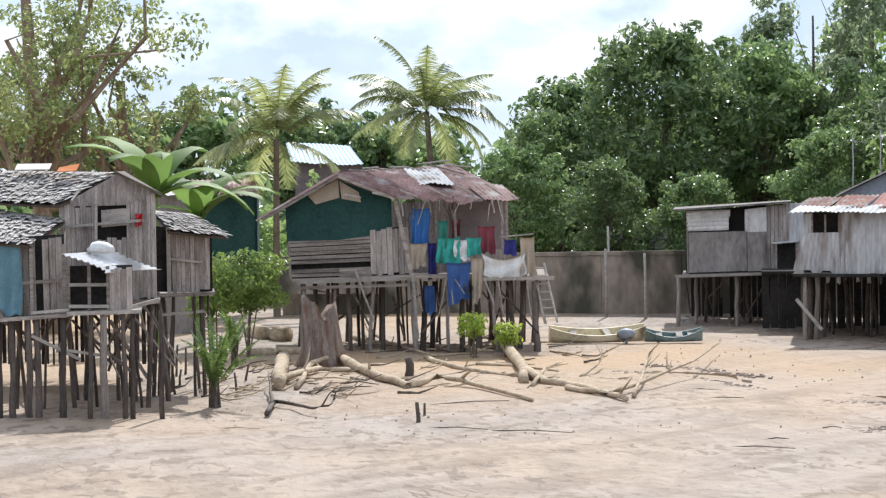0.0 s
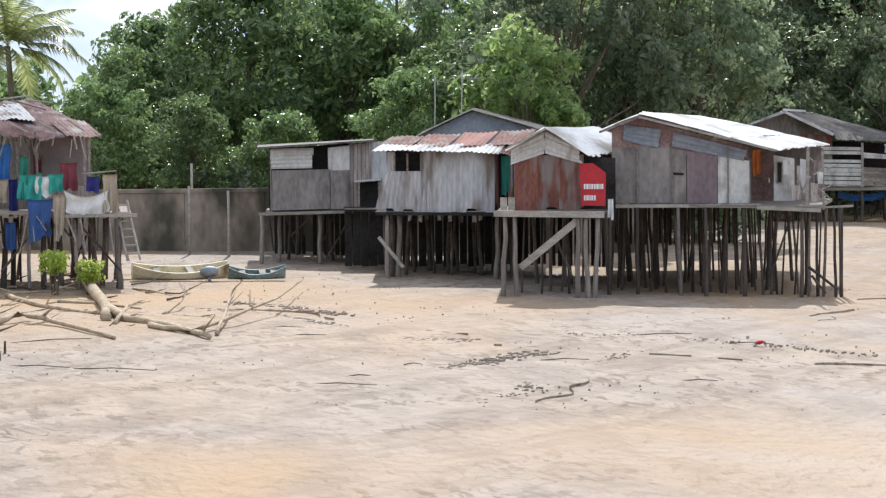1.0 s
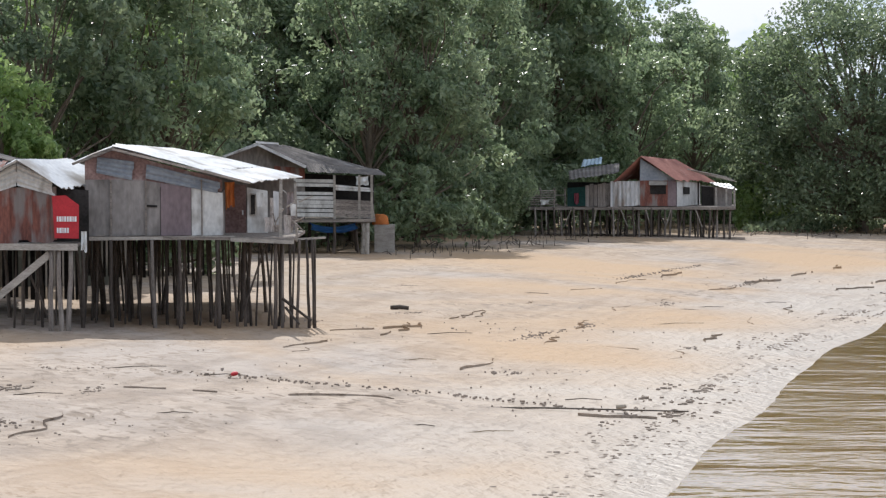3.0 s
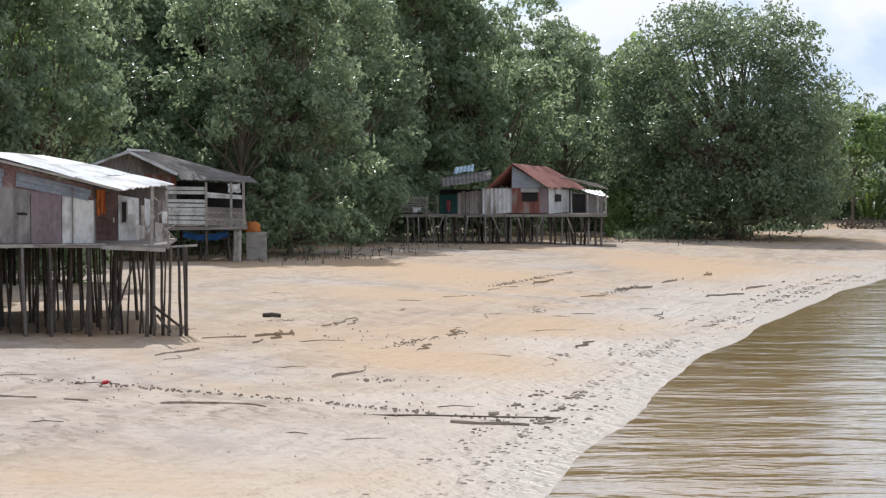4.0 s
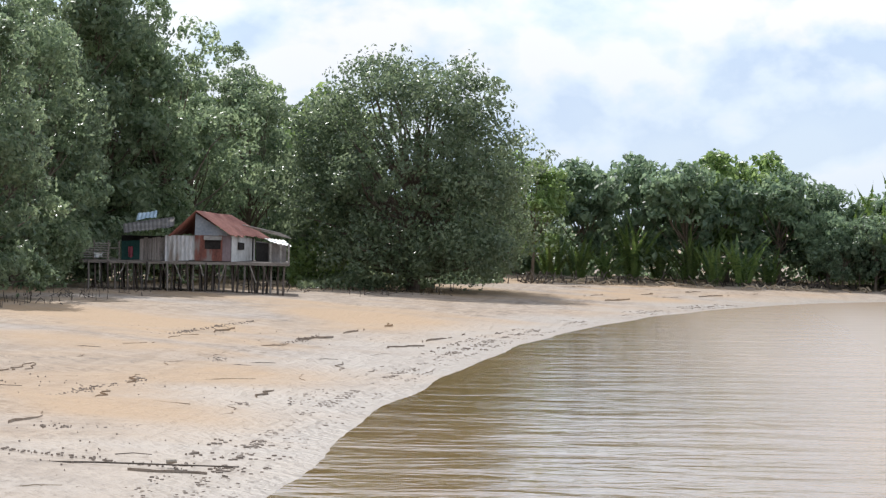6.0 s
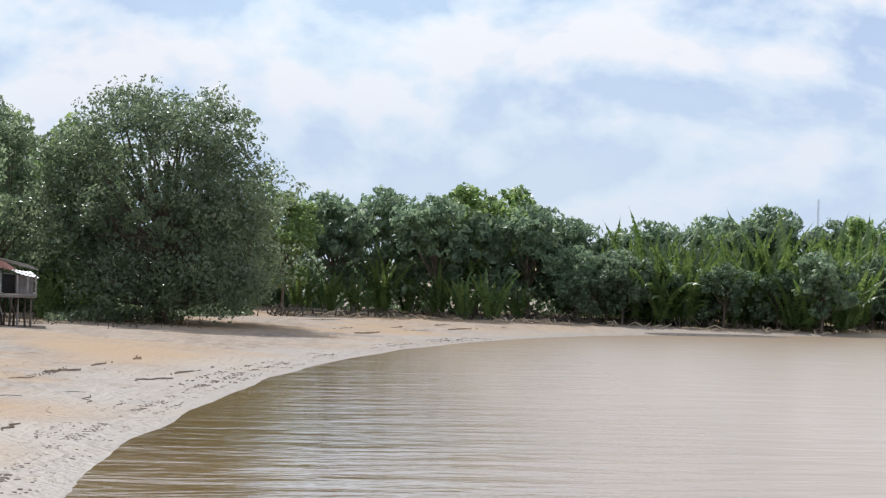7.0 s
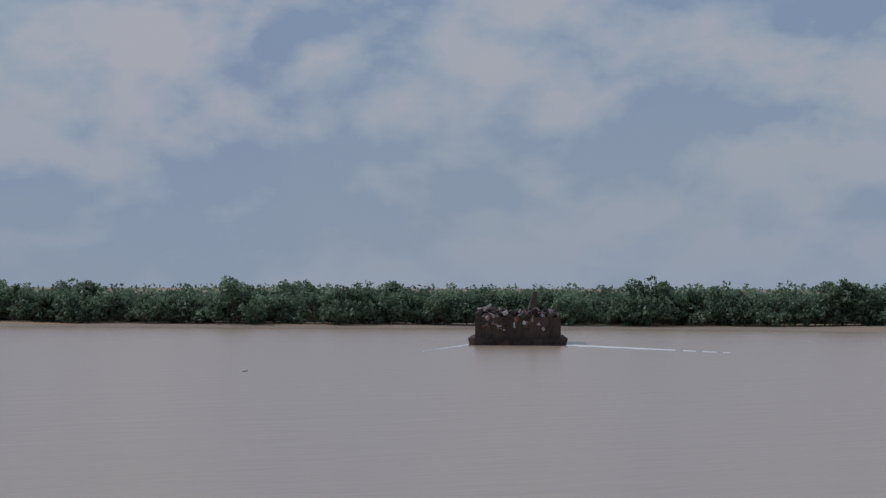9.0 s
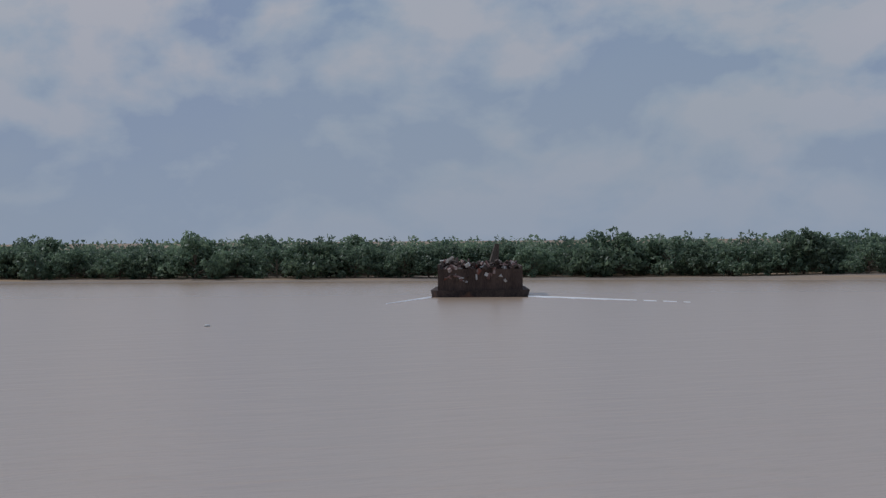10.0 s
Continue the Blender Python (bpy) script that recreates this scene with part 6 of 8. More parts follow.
    beam(H, P(336, 556, -0.3), P(360, 586, -0.6), 0.04, M_POST, "brace", False)
    hang(H, E, "orange_cloth", "orange cloth hanging in the hut doorway", C_ORANGE, 231, 334, 248, 380, 0.5, 1.5, 41, group="")
    for i, (u, v, w, h, mt) in enumerate(((286, 352, 12, 26, M_WALLWHITE), (316, 350, 10, 60, M_ZINC), (300, 396, 16, 26, M_PLANKV), (334, 392, 14, 34, M_PLANKV), (346, 372, 10, 22, M_WALLWHITE))):
        slab(H, "scrap_panel", mt, [P(u, v, 0.5), P(u + w, v + 2, 0.5), P(u + w - 1, v + h, 0.45), P(u + 1, v + h, 0.45)], 0.03)
    hang(H, E, "grey_cloth", "grey cloth hanging on the porch post", C_GREY, 340, 352, 352, 410, 0.6, 1, 42, group="")


def hut_planks():
    rnd = random.Random(25)
    E = Elevation(16.88, 140.0, 410, 305, 0.359)
    P = E.point
    H = thing("stilt_hut", E.stand(), "whitewashed plank hut on stilts with a dark tin roof", "hut", "stilt huts on the mud")
    sheet(H, "roof_sheet", M_DARKROOF, P(290, 265, -0.5), P(340, 270, 5), P(512, 318, 5), P(374, 307, -0.6), 0.2, 0.02, "dark rusted roof sheet", seed=1)
    sheet(H, "roof_sheet", M_ZINC, P(290, 265, -0.5), P(340, 270, 5), P(240, 300, 5), P(204, 296, -0.5), 0.2, 0.02, seed=2)
    sheet(H, "roof_sheet", M_DARKROOF, P(372, 300, -0.3), P(500, 312, 3.5), P(516, 322, 1.0), P(380, 317, -0.8), 0.2, 0.02, seed=3)
    beam(H, P(290, 268, -0.55), P(374, 308, -0.65), 0.07, M_WHITE, "bargeboard")
    beam(H, P(290, 268, -0.55), P(206, 298, -0.55), 0.05, M_ZINC, "bargeboard")
    slab(H, "ridge_cap", M_WHITE, [P(286, 262, -0.6), P(326, 265, -0.3), P(326, 268, -0.3), P(286, 266, -0.6)], 0.1)
    slab(H, "gable", M_PLY, [P(290, 270, 0.1), P(372, 309, 0.1), P(372, 400, 0.1), P(210, 400, 0.1), P(210, 300, 0.1)], 0.06)
    slab(H, "wall_panel", M_RUSTWALL, [P(318, 306, 0.05), P(372, 310, 0.05), P(372, 330, 0.05), P(318, 322, 0.05)], 0.04)
    boards(H, M_WALLWHITE, P(352, 329, -0.05), P(424, 330, -0.05), P(424, 397, -0.05), P(352, 396, -0.05), 9, "h", 5, 0.2, skip=(2,))
    boards(H, M_WALLWHITE, P(424, 339, -0.05), P(488, 345, 0.8), P(494, 352, 0.8), P(424, 349, -0.05), 2, "h", 6)
    boards(H, M_WOOD, P(424, 365, -0.05), P(492, 368, 0.8), P(496, 398, 0.8), P(424, 397, -0.05), 5, "h", 7)
    # shade of the open side is painted onto this sheet
    slab(H, "wall", M_SHADE, [P(352, 318, 1.2), P(494, 325, 1.6), P(494, 396, 1.6), P(352, 396, 1.2)], 0.06)
    for u in (424, 468, 490):
        beam(H, P(u, 322, -0.05), P(u, 400, -0.05), 0.06, M_PALE, "post")
    slab(H, "floor", M_WOOD, [P(214, 402, -0.2), P(496, 400, -0.2), P(496, 396, 5), P(230, 397, 5)], 0.14, (0, 0, -1))
    for u in (474, 482, 423, 380, 350, 330):
        stilt(H, P(u, 402, 0 if u != 380 else 2), 0.13 if u > 470 else 0.08, 0, M_PALE if u > 470 else None, rnd)
    grove_of_stilts(H, E, (260, 310, 360, 410, 455), 400, (2.5, 4.5), 6, 0.08)
    hang(H, E, "tarpaulin", "blue tarpaulin slung under the hut floor", C_TARP, 380, 406, 462, 418, 1.0, 3, 9, 0.1, category="tarpaulin", group="")
    hang(H, E, "white_cloth", "white cloth drying on the hut rail", C_WHITE, 462, 324, 484, 340, 0.2, 1.5, 12, group="")
    E = Elevation(17.9, 143.0, 520, 305, 0.359)
    P = E.point
    C = thing("crate", E.stand(), "grey wooden crate on the mud below the mangroves", "crate")
    bm = bmesh.new()
    a, b = P(516, 410, 0), P(552, 420, 0)
    box(bm, a.x, b.x, 0, 1.0, ground_z(*(C.matrix_basis @ Vector((0, 0.5, 0))).xy) - 0.05, a.z)
    part("body", bm, M_PALE, C)
    O = thing("orange_float", E.stand(), "orange plastic sheet heaped on a wooden crate", "sheet")
    bm = bmesh.new()
    bmesh.ops.create_icosphere(bm, subdivisions=3, radius=0.5)
    for q in bm.verts:
        n3 = 1 + 0.3 * math.sin(7 * q.co.x + 2 * q.co.z) * math.cos(5 * q.co.z + q.co.y * 4)
        q.co = Vector((q.co.x * 1.0, q.co.y * 0.7 + 0.5, max(q.co.z, -0.2))) * n3 * 0.85 + P(528, 405, 0)
    part("body", bm, C_ORANGE, O, smooth=False)


def hut_far():
    rnd = random.Random(35)
    E = Elevation(23.8, 172.0, 1010, 305, 0.359)
    P = E.point
    H = thing("stilt_hut", E.stand(), "far plank hut on stilts with a red-brown gable roof", "hut", "stilt huts on the mud")
    sheet(H, "roof_sheet", M_REDROOF, P(967, 289, -0.4), P(1030, 295, 6), P(1098, 334, 5.6), P(1033, 332, -0.6), 0.25, 0.02, seed=1)
    sheet(H, "roof_sheet", M_REDROOF, P(967, 289, -0.4), P(1030, 295, 6), P(985, 330, 6), P(920, 332, -0.5), 0.25, 0.02, seed=2)
    slab(H, "gable", M_SLATE, [P(967, 293, 0), P(1030, 332, 0), P(1018, 332, 0), P(966, 332, 0)], 0.06)
    slab(H, "wall_panel", M_RUSTWALL, [P(966, 332, 0), P(1015, 331, 0), P(1015, 377, 0), P(966, 377, 0)], 0.06)
    # window's shaded interior painted as a near-black panel
    window = slab(H, "window", M_SHADE, [P(984, 340, -0.04), P(1012, 340, -0.04), P(1012, 356, -0.04), P(984, 356, -0.04)], 0.03)
    slab(window, "window_hood", M_PALE, [P(982, 333, -0.06), P(1014, 333, -0.06), P(1014, 340, -0.3), P(982, 340, -0.3)], 0.03)
    slab(H, "wall_panel", M_PURPLE, [P(1015, 328, 0), P(1030, 331, 0), P(1030, 377, 0), P(1015, 377, 0)], 0.06)
    slab(H, "side_wall", M_WALLWHITE, [P(1031, 332, 0.02), P(1072, 336, 4.5), P(1072, 374, 4.5), P(1031, 378, 0.02)], 0.06)
    # side window, interior shade in its colour
    slab(H, "window", M_SHADE, [P(1043, 343, 1.2), P(1053, 344, 2.3), P(1053, 356, 2.3), P(1043, 356, 1.2)], 0.08, (0.3, -1, 0))
    sheet(H, "wall_sheet", M_ZINC, P(914, 333, 0.1), P(966, 333, 0.1), P(966, 377, 0.1), P(914, 378, 0.1), 0.25, 0.02)
    slab(H, "wall", M_NETGREEN, [P(838, 345, 0.6), P(870, 343, 0.6), P(870, 377, 0.6), P(838, 378, 0.6)], 0.06)
    # near-black sheet paints the shade behind the far hut's walls
    slab(H, "wall", M_SHADE, [P(838, 335, 2.0), P(1070, 335, 4.0), P(1070, 376, 4.0), P(838, 378, 2.0)], 0.06)
    boards(H, M_PLANKV, P(870, 340, 0.8), P(914, 336, 0.8), P(914, 378, 0.8), P(870, 378, 0.8), 6, "v", 5)
    sheet(H, "roof_sheet", M_DARKROOF, P(840, 315, 3), P(930, 300, 3), P(930, 318, -0.8), P(842, 330, -0.8), 0.25, 0.02, seed=6)
    sheet(H, "roof_sheet", M_BLUEROOF, P(866, 296, 5), P(900, 290, 5), P(898, 302, 3), P(862, 308, 3), 0.25, 0.02, "pale blue roof sheet", seed=8)
    sheet(H, "roof_sheet", M_WHITE, P(1088, 335, 3), P(1122, 337, 3), P(1138, 350, 1.0), P(1100, 340, 1.0), 0.25, 0.02, "white awning sheet", seed=7)
    for i in range(5):
        beam(H, P(1050 + 6 * i, 312 + 2 * i, 3), P(1120 + 4 * i, 326 + 2 * i, 2.5), 0.04, M_PALE, "roof_pole", False)
    slab(H, "annex_wall", M_PLY, [P(1074, 340, 3), P(1128, 346, 3), P(1128, 378, 3), P(1074, 378, 3)], 0.06)
    # doorway's inner shade is this near-black panel
    slab(H, "doorway", M_SHADE, [P(1074, 342, 2.9), P(1096, 344, 2.9), P(1096, 378, 2.9), P(1074, 378, 2.9)], 0.05)
    for u in (1100, 1118, 1132):
        beam(H, P(u, 344, 0.9), P(u, 380, 0.9), 0.06, M_PALE, "post")
    slab(H, "floor", M_WOOD, [P(764, 379, 0.2), P(1134, 378, -0.2), P(1134, 374, 6), P(764, 375, 6)], 0.18, (0, 0, -1))
    us = [780 + i * 11.5 for i in range(31)]
    for i, u in enumerate(us):
        stilt(H, P(u, 380, 0 + (i % 3) * 0.4), 0.07, rnd.uniform(-.15, .15), M_POST if i % 4 else M_WOOD, rnd)
    grove_of_stilts(H, E, [790 + i * 24 for i in range(14)], 380, (2.5, 4.5), 12, 0.08)
    for i in range(14):
        u = 800 + i * 22
        beam(H, P(u, 384, -0.1), P(u + rnd.uniform(-14, 14), 414, 0.2), 0.045, M_POST if i % 2 else M_PALE, "brace", False)
    for i in range(7):
        beam(H, P(764, 350 + i * 4, 0.6), P(835 + rnd.uniform(-20, 0), 350 + i * 4, 0.6), 0.04, M_PLANKV if i % 2 else M_PALE, "rail", False)
    for u in (766, 790, 815, 834):
        beam(H, P(u, 345, 0.6), P(u, 380, 0.6), 0.05, M_WOOD, "post", False)
    hang(H, E, "white_cloth", "white cloth drying on the far hut rail", C_WHITE, 790, 366, 806, 374, 0.4, 1, 51, group="")
    hang(H, E, "red_cloth", "red cloth hanging on the far hut porch", C_MAROON, 850, 354, 858, 372, 0.2, 1, 52, group="")


huts_thatched()
hut_rusty()
huts_tin()
hut_planks()
hut_far()


# ---- bank wall and houses behind ----
def bicycle(E, u, lean):
    """An old bicycle leaning behind the wall: two wheels, a frame, a saddle and a handlebar."""
    m = E.stand()
    foot_z = E.point(u, 453).z
    B = tagged(new("bicycle"), "old dark bicycle parked on the bank behind the wall", "bicycle", "bicycles behind the wall")
    B.matrix_world = Matrix.Translation((m.translation.x, m.translation.y, foot_z)) @ m.to_3x3().to_4x4() @ pose(0, 0, 0, lean, 0, 12)
    BASE[B.name] = 0.0
    for x in (-0.53, 0.53):
        bm = bmesh.new()
        n = 20
        ring = [(x + 0.33 * math.cos(2 * math.pi * i / n), 0, 0.34 + 0.33 * math.sin(2 * math.pi * i / n)) for i in range(n)]
        for p, q in zip(ring, ring[1:] + ring[:1]):
            pole(bm, [p, q], 0.024, 0.024, 5)
        tyre = part("wheel", bm, M_DARKWOOD, B)
        bm = bmesh.new()
        for i in range(0, n, 2):
            pole(bm, [(x, 0, 0.34), ring[i]], 0.006, 0.006, 4)
        part("spokes", bm, M_STEEL, tyre)
    bm = bmesh.new()
    for p, q in (((-0.53, 0, 0.34), (-0.15, 0, 0.32)), ((-0.53, 0, 0.34), (-0.25, 0, 0.82)), ((-0.15, 0, 0.32), (-0.28, 0, 0.92)), ((-0.25, 0, 0.82), (0.36, 0, 0.86)), ((-0.15, 0, 0.32), (0.38, 0, 0.78)), ((0.53, 0, 0.34), (0.34, 0, 0.98))):
        pole(bm, [p, q], 0.02, 0.02, 6)
    part("frame", bm, M_SLATE, B)
    bm = bmesh.new()
    box(bm, -0.42, -0.17, -0.08, 0.08, 0.91, 0.97)
    part("saddle", bm, M_DARKWOOD, B)
    bm = bmesh.new()
    pole(bm, [(0.26, -0.3, 1.0), (0.36, 0, 0.99), (0.26, 0.3, 1.0)], 0.016, 0.016, 5)
    part("handlebar", bm, M_STEEL, B)


def bank_wall():
    E = Elevation(1.6, 105.0, 923, 363, 0.93)
    P = E.point
    m = E.stand()
    bm = bmesh.new()
    top = P(923, 455, 0).z
    for i in range(10):
        box(bm, -9 + 3.0 * i, -6.02 + 3.0 * i, 0, 0.3, 0.0, top + 0.02 * (i % 3))
    box(bm, -9, 21, -0.04, 0.34, top + 0.02, top + 0.16)
    W = thing("bank_wall", m, "stained grey concrete retaining wall along the bank", "wall")
    tagged(W, kind="structure")
    part("wall", bm, M_CONC, W)
    # white board and hut wall on the bank
    E2 = Elevation(4.3, 112.0, 1160, 363, 0.93)
    Q = E2.point
    S = thing("shed", E2.stand(), "low white-walled shed behind the concrete wall", "shed")
    slab(S, "wall_panel", M_WALLWHITE, [Q(1148, 400), Q(1186, 400), Q(1186, 470), Q(1148, 470)], 0.06)
    slab(S, "wall_panel", M_WALLWHITE, [Q(960, 450, 1), Q(1148, 446, 1), Q(1148, 480, 1), Q(960, 480, 1)], 0.06)
    slab(S, "base", M_CONC, [Q(960, 453, -1.6), Q(1190, 453, -1.6), Q(1190, 600, -1.6), Q(960, 600, -1.6)], 2.8)
    for u, lean in ((1082, 8), (1148, -6)):
        bicycle(Elevation((u - 784) / 86.4, 111.0, u, 363, 0.93), u, lean)
    for u, v, b in ((1140, 448, -1.5), (1071, 440, -0.5), (1076, 400, 4)):
        E3 = Elevation(0 + (u - 784) / 86.4, 103.0 + b, u, 363, 0.93)
        T = thing("pole", E3.stand(), "thin bare wooden pole standing in the mud", "pole", "poles by the wall")
        bm = bmesh.new()
        g = BASE[T.name]
        pole(bm, [(0, 0, g - 0.3), (0.02, 0, g + 1.2), (0, 0, E3.point(u, v).z)], 0.06, 0.045, 6)
        part("shaft", bm, M_PALE, T, smooth=True)
    # houses between the palms
    E4 = Elevation(-4.6, 104.0, 410, 363, 0.93)
    Q = E4.point
    Hs = thing("house", E4.stand(), "low house with dark green walls and rusty roof", "house", "village houses")
    slab(Hs, "wall", M_NETGREEN, [Q(340, 346, 0), Q(480, 344, 0), Q(480, 470, 0), Q(340, 470, 0)], 0.1)
    slab(Hs, "wall", M_NETGREEN, [Q(480, 344, 0), Q(484, 344, 5), Q(484, 470, 5), Q(480, 470, 0)], 0.1, (-1, 0, 0))
    slab(Hs, "wall", M_CONC, [Q(340, 460, -0.1), Q(700, 460, -0.1), Q(700, 520, -0.1), Q(340, 520, -0.1)], 0.2)
    sheet(Hs, "roof_sheet", M_RUST, Q(345, 318, 3), Q(478, 316, 3), Q(482, 345, -0.6), Q(336, 347, -0.6), 0.2, 0.02, seed=3)
    E5 = Elevation(-2.4, 122.0, 575, 363, 0.93)
    Q = E5.point
    Hs = thing("house", E5.stand(), "house with a pale blue sheet roof among palms", "house", "village houses")
    sheet(Hs, "roof_sheet", M_BLUEROOF, Q(508, 252, 4), Q(620, 258, 4), Q(645, 292, -0.5), Q(516, 286, -0.5), 0.2, 0.02, seed=5)
    slab(Hs, "wall", M_PURPLE, [Q(524, 290, 0), Q(640, 292, 0), Q(640, 560, 0), Q(520, 560, 0)], 0.1)
    E6 = Elevation(-5.5, 92.0, 300, 363, 0.93)
    Q = E6.point
    Hs = thing("house", E6.stand(), "small house with a white tin roof behind the thatched huts", "house", "village houses")
    sheet(Hs, "roof_sheet", M_WHITE, Q(262, 320, 3), Q(312, 322, 3), Q(344, 346, -0.5), Q(280, 344, -0.5), 0.2, 0.02, seed=6)
    slab(Hs, "wall", M_PLY, [Q(266, 338, 0), Q(338, 346, 0), Q(338, 640, 0), Q(266, 640, 0)], 0.1)


bank_wall()


# ---- boats, stump and driftwood ----
def hull(name, m, length, beam_w, depth, mat, label):
    B = thing(name, m, label, "boat", "boats on the mud")
    bm = bmesh.new()
    n, rows = 16, []
    for i in range(n + 1):
        s = i / n
        w = beam_w / 2 * math.sin(math.pi * (0.06 + 0.88 * s)) ** 0.55
        sheer = 0.22 * (2 * s - 1) ** 2
        x = (s - 0.5) * length
        rows.append([(x, -w, depth + sheer), (x, -w * 0.9, depth * 0.4 + sheer * 0.5), (x, -w * 0.4, 0.02), (x, w * 0.4, 0.02), (x, w * 0.9, depth * 0.4 + sheer * 0.5), (x, w, depth + sheer),
                     (x, w - 0.05, depth + sheer), (x, w * 0.8, depth * 0.45), (x, 0, 0.08), (x, -w * 0.8, depth * 0.45), (x, -w + 0.05, depth + sheer)])
    z = BASE[B.name]
    vs = [[bm.verts.new((p[0], p[1], p[2] + z - 0.06)) for p in r] for r in rows]
    for a, b in zip(vs[:-1], vs[1:]):
        for k in range(11):
            bm.faces.new((a[k], a[(k + 1) % 11], b[(k + 1) % 11], b[k]))
    bm.faces.new(vs[0][::-1])
    bm.faces.new(vs[-1])
    bmesh.ops.recalc_face_normals(bm, faces=bm.faces)
    part("hull", bm, mat, B)
    for s in (-0.25, 0.1, 0.3):
        bm = bmesh.new()
        box(bm, s * length - 0.1, s * length + 0.1, -beam_w * 0.42, beam_w * 0.42, z + depth * 0.75, z + depth * 0.82)
        part("thwart", bm, M_PALE, B)
    return B


hull("rowing_boat", spot(3.12, 86.5, 12) @ pose(0, 0, 0.1, 16, 0, 0), 3.0, 0.75, 0.32, M_BOAT, "old yellowed wooden rowing boat lying on the mud")
hull("rowing_boat", spot(4.68, 87.2, 4) @ pose(0, 0, 0.08, 14, 0, 0), 1.8, 0.6, 0.22, M_BOATG, "small grey-green boat lying on the mud")
_eng = thing("outboard_motor", spot(3.72, 86.2), "grey outboard motor under a cover at the boat", "motor")
_bm = bmesh.new()
bmesh.ops.create_icosphere(_bm, subdivisions=2, radius=0.2)
for _v in _bm.verts:
    _v.co = Vector((_v.co.x * 1.5, _v.co.y, _v.co.z * 0.9 + 0.3 + BASE[_eng.name]))
box(_bm, -0.05, 0.05, -0.05, 0.05, BASE[_eng.name] - 0.02, BASE[_eng.name] + 0.2)
part("cover", _bm, M_SLATE, _eng, smooth=True)


def ground_point(az, d, up=0.0):
    x, y = d * math.sin(radians(az)), d * math.cos(radians(az))
    return Vector((x, y, ground_z(x, y) + up))


def from_view(u, v, up=0.0):
    """Where the line of sight u, v of the first elevation (level 363, lean 0.93) meets the mud, lifted by up."""
    az = math.degrees(math.atan((u - 784) / FOCAL))
    drop = (v - 363 + (u - 784) * math.tan(radians(0.93))) / FOCAL
    d = 60.0
    for _ in range(30):
        p = ground_point(az, d)
        d += ((EYE[2] - p.z) / drop - d) * 0.6
    return ground_point(az, d, up)


def driftwood():
    rnd = random.Random(77)

    def stick(name, label, spec, r0, r1, mat, category="branch", group="driftwood on the mud", twigs=0):
        """spec: (u, v, height over the mud) along the branch."""
        pts = [from_view(u, v, h) for u, v, h in spec]
        o = pts[0].copy()
        o.z = ground_z(o.x, o.y)
        B = thing(name, Matrix.Translation(o), label, category, group)
        BASE[B.name] = 0.0
        fine = []
        for a, b in zip(pts[:-1], pts[1:]):
            for i in range(3):
                fine.append(a.lerp(b, i / 3) + Vector((rnd.uniform(-1, 1), rnd.uniform(-1, 1), rnd.uniform(-.5, .5))) * min(r0, 0.09) * 0.5)
        fine.append(pts[-1])
        bm = bmesh.new()
        pole(bm, [p - o for p in fine], r0, r1, 7)
        part("wood", bm, mat, B, smooth=True)
        for k in range(twigs):
            i = rnd.randrange(2, len(fine) - 1)
            a = fine[i] - o
            d = (fine[i] - fine[i - 1]).normalized()
            d = (d + Vector((rnd.uniform(-.8, .8), rnd.uniform(-.5, .5), rnd.uniform(0.1, 1.0)))).normalized()
            bm = bmesh.new()
            L = rnd.uniform(0.3, 0.8)
            pole(bm, [a, a + d * L * 0.5 + Vector((0, 0, 0.05)), a + d * L + Vector((rnd.uniform(-.1, .1), 0, rnd.uniform(0, .15)))], r0 * 0.4, 0.008, 5)
            part("twig", bm, mat, B)
        return B

    T = "bleached fallen branch lying on the mud"
    stick("branch", T, [(600, 650, .25), (650, 668, .12), (720, 690, .1), (770, 683, .22), (830, 690, .18), (938, 712, .05)], 0.13, 0.04, M_DRIFT, twigs=2)
    stick("branch", T, [(480, 686, .15), (560, 662, .15), (640, 664, .1), (700, 684, .1)], 0.09, 0.05, M_DRIFT, twigs=2)
    stick("log", "thick bleached tree limb lying on the mud", [(872, 598, .35), (900, 634, .25), (924, 664, .2), (925, 682, .1)], 0.2, 0.12, M_DRIFT)
    stick("branch", T, [(925, 668, .2), (960, 684, .12), (1020, 692, .1), (1060, 700, .1), (1105, 712, .08)], 0.12, 0.06, M_DRIFT, twigs=2)
    stick("branch", T, [(1000, 694, .1), (1080, 705, .12), (1150, 690, .3), (1225, 668, .45), (1275, 622, .35)], 0.08, 0.012, M_DRIFT, twigs=4)
    stick("branch", T, [(1118, 706, .08), (1132, 690, .3), (1148, 665, .6), (1165, 668, .9)], 0.05, 0.012, M_DRIFT, twigs=2)
    stick("branch", T, [(940, 690, .1), (960, 672, .3), (992, 664, .35)], 0.06, 0.015, M_DRIFT, twigs=1)
    stick("branch", T, [(1025, 670, .05), (1050, 662, .2), (1068, 650, .4), (1104, 654, .75)], 0.045, 0.01, M_DRIFT, twigs=3)
    stick("branch", T, [(750, 640, .1), (800, 655, .1), (860, 665, .08), (930, 672, .08)], 0.08, 0.04, M_DRIFT, twigs=1)
    stick("branch", T, [(612, 600, .1), (660, 614, .12), (740, 620, .1), (800, 620, .15), (870, 628, .1)], 0.08, 0.04, M_DRIFT, twigs=2)
    stick("branch", T, [(640, 590, .5), (655, 604, .25), (690, 615, .1), (760, 634, .1)], 0.06, 0.03, M_DRIFT, twigs=2)
    stick("branch", T, [(760, 636, .1), (830, 634, .12), (876, 622, .2)], 0.04, 0.02, M_DRIFT)
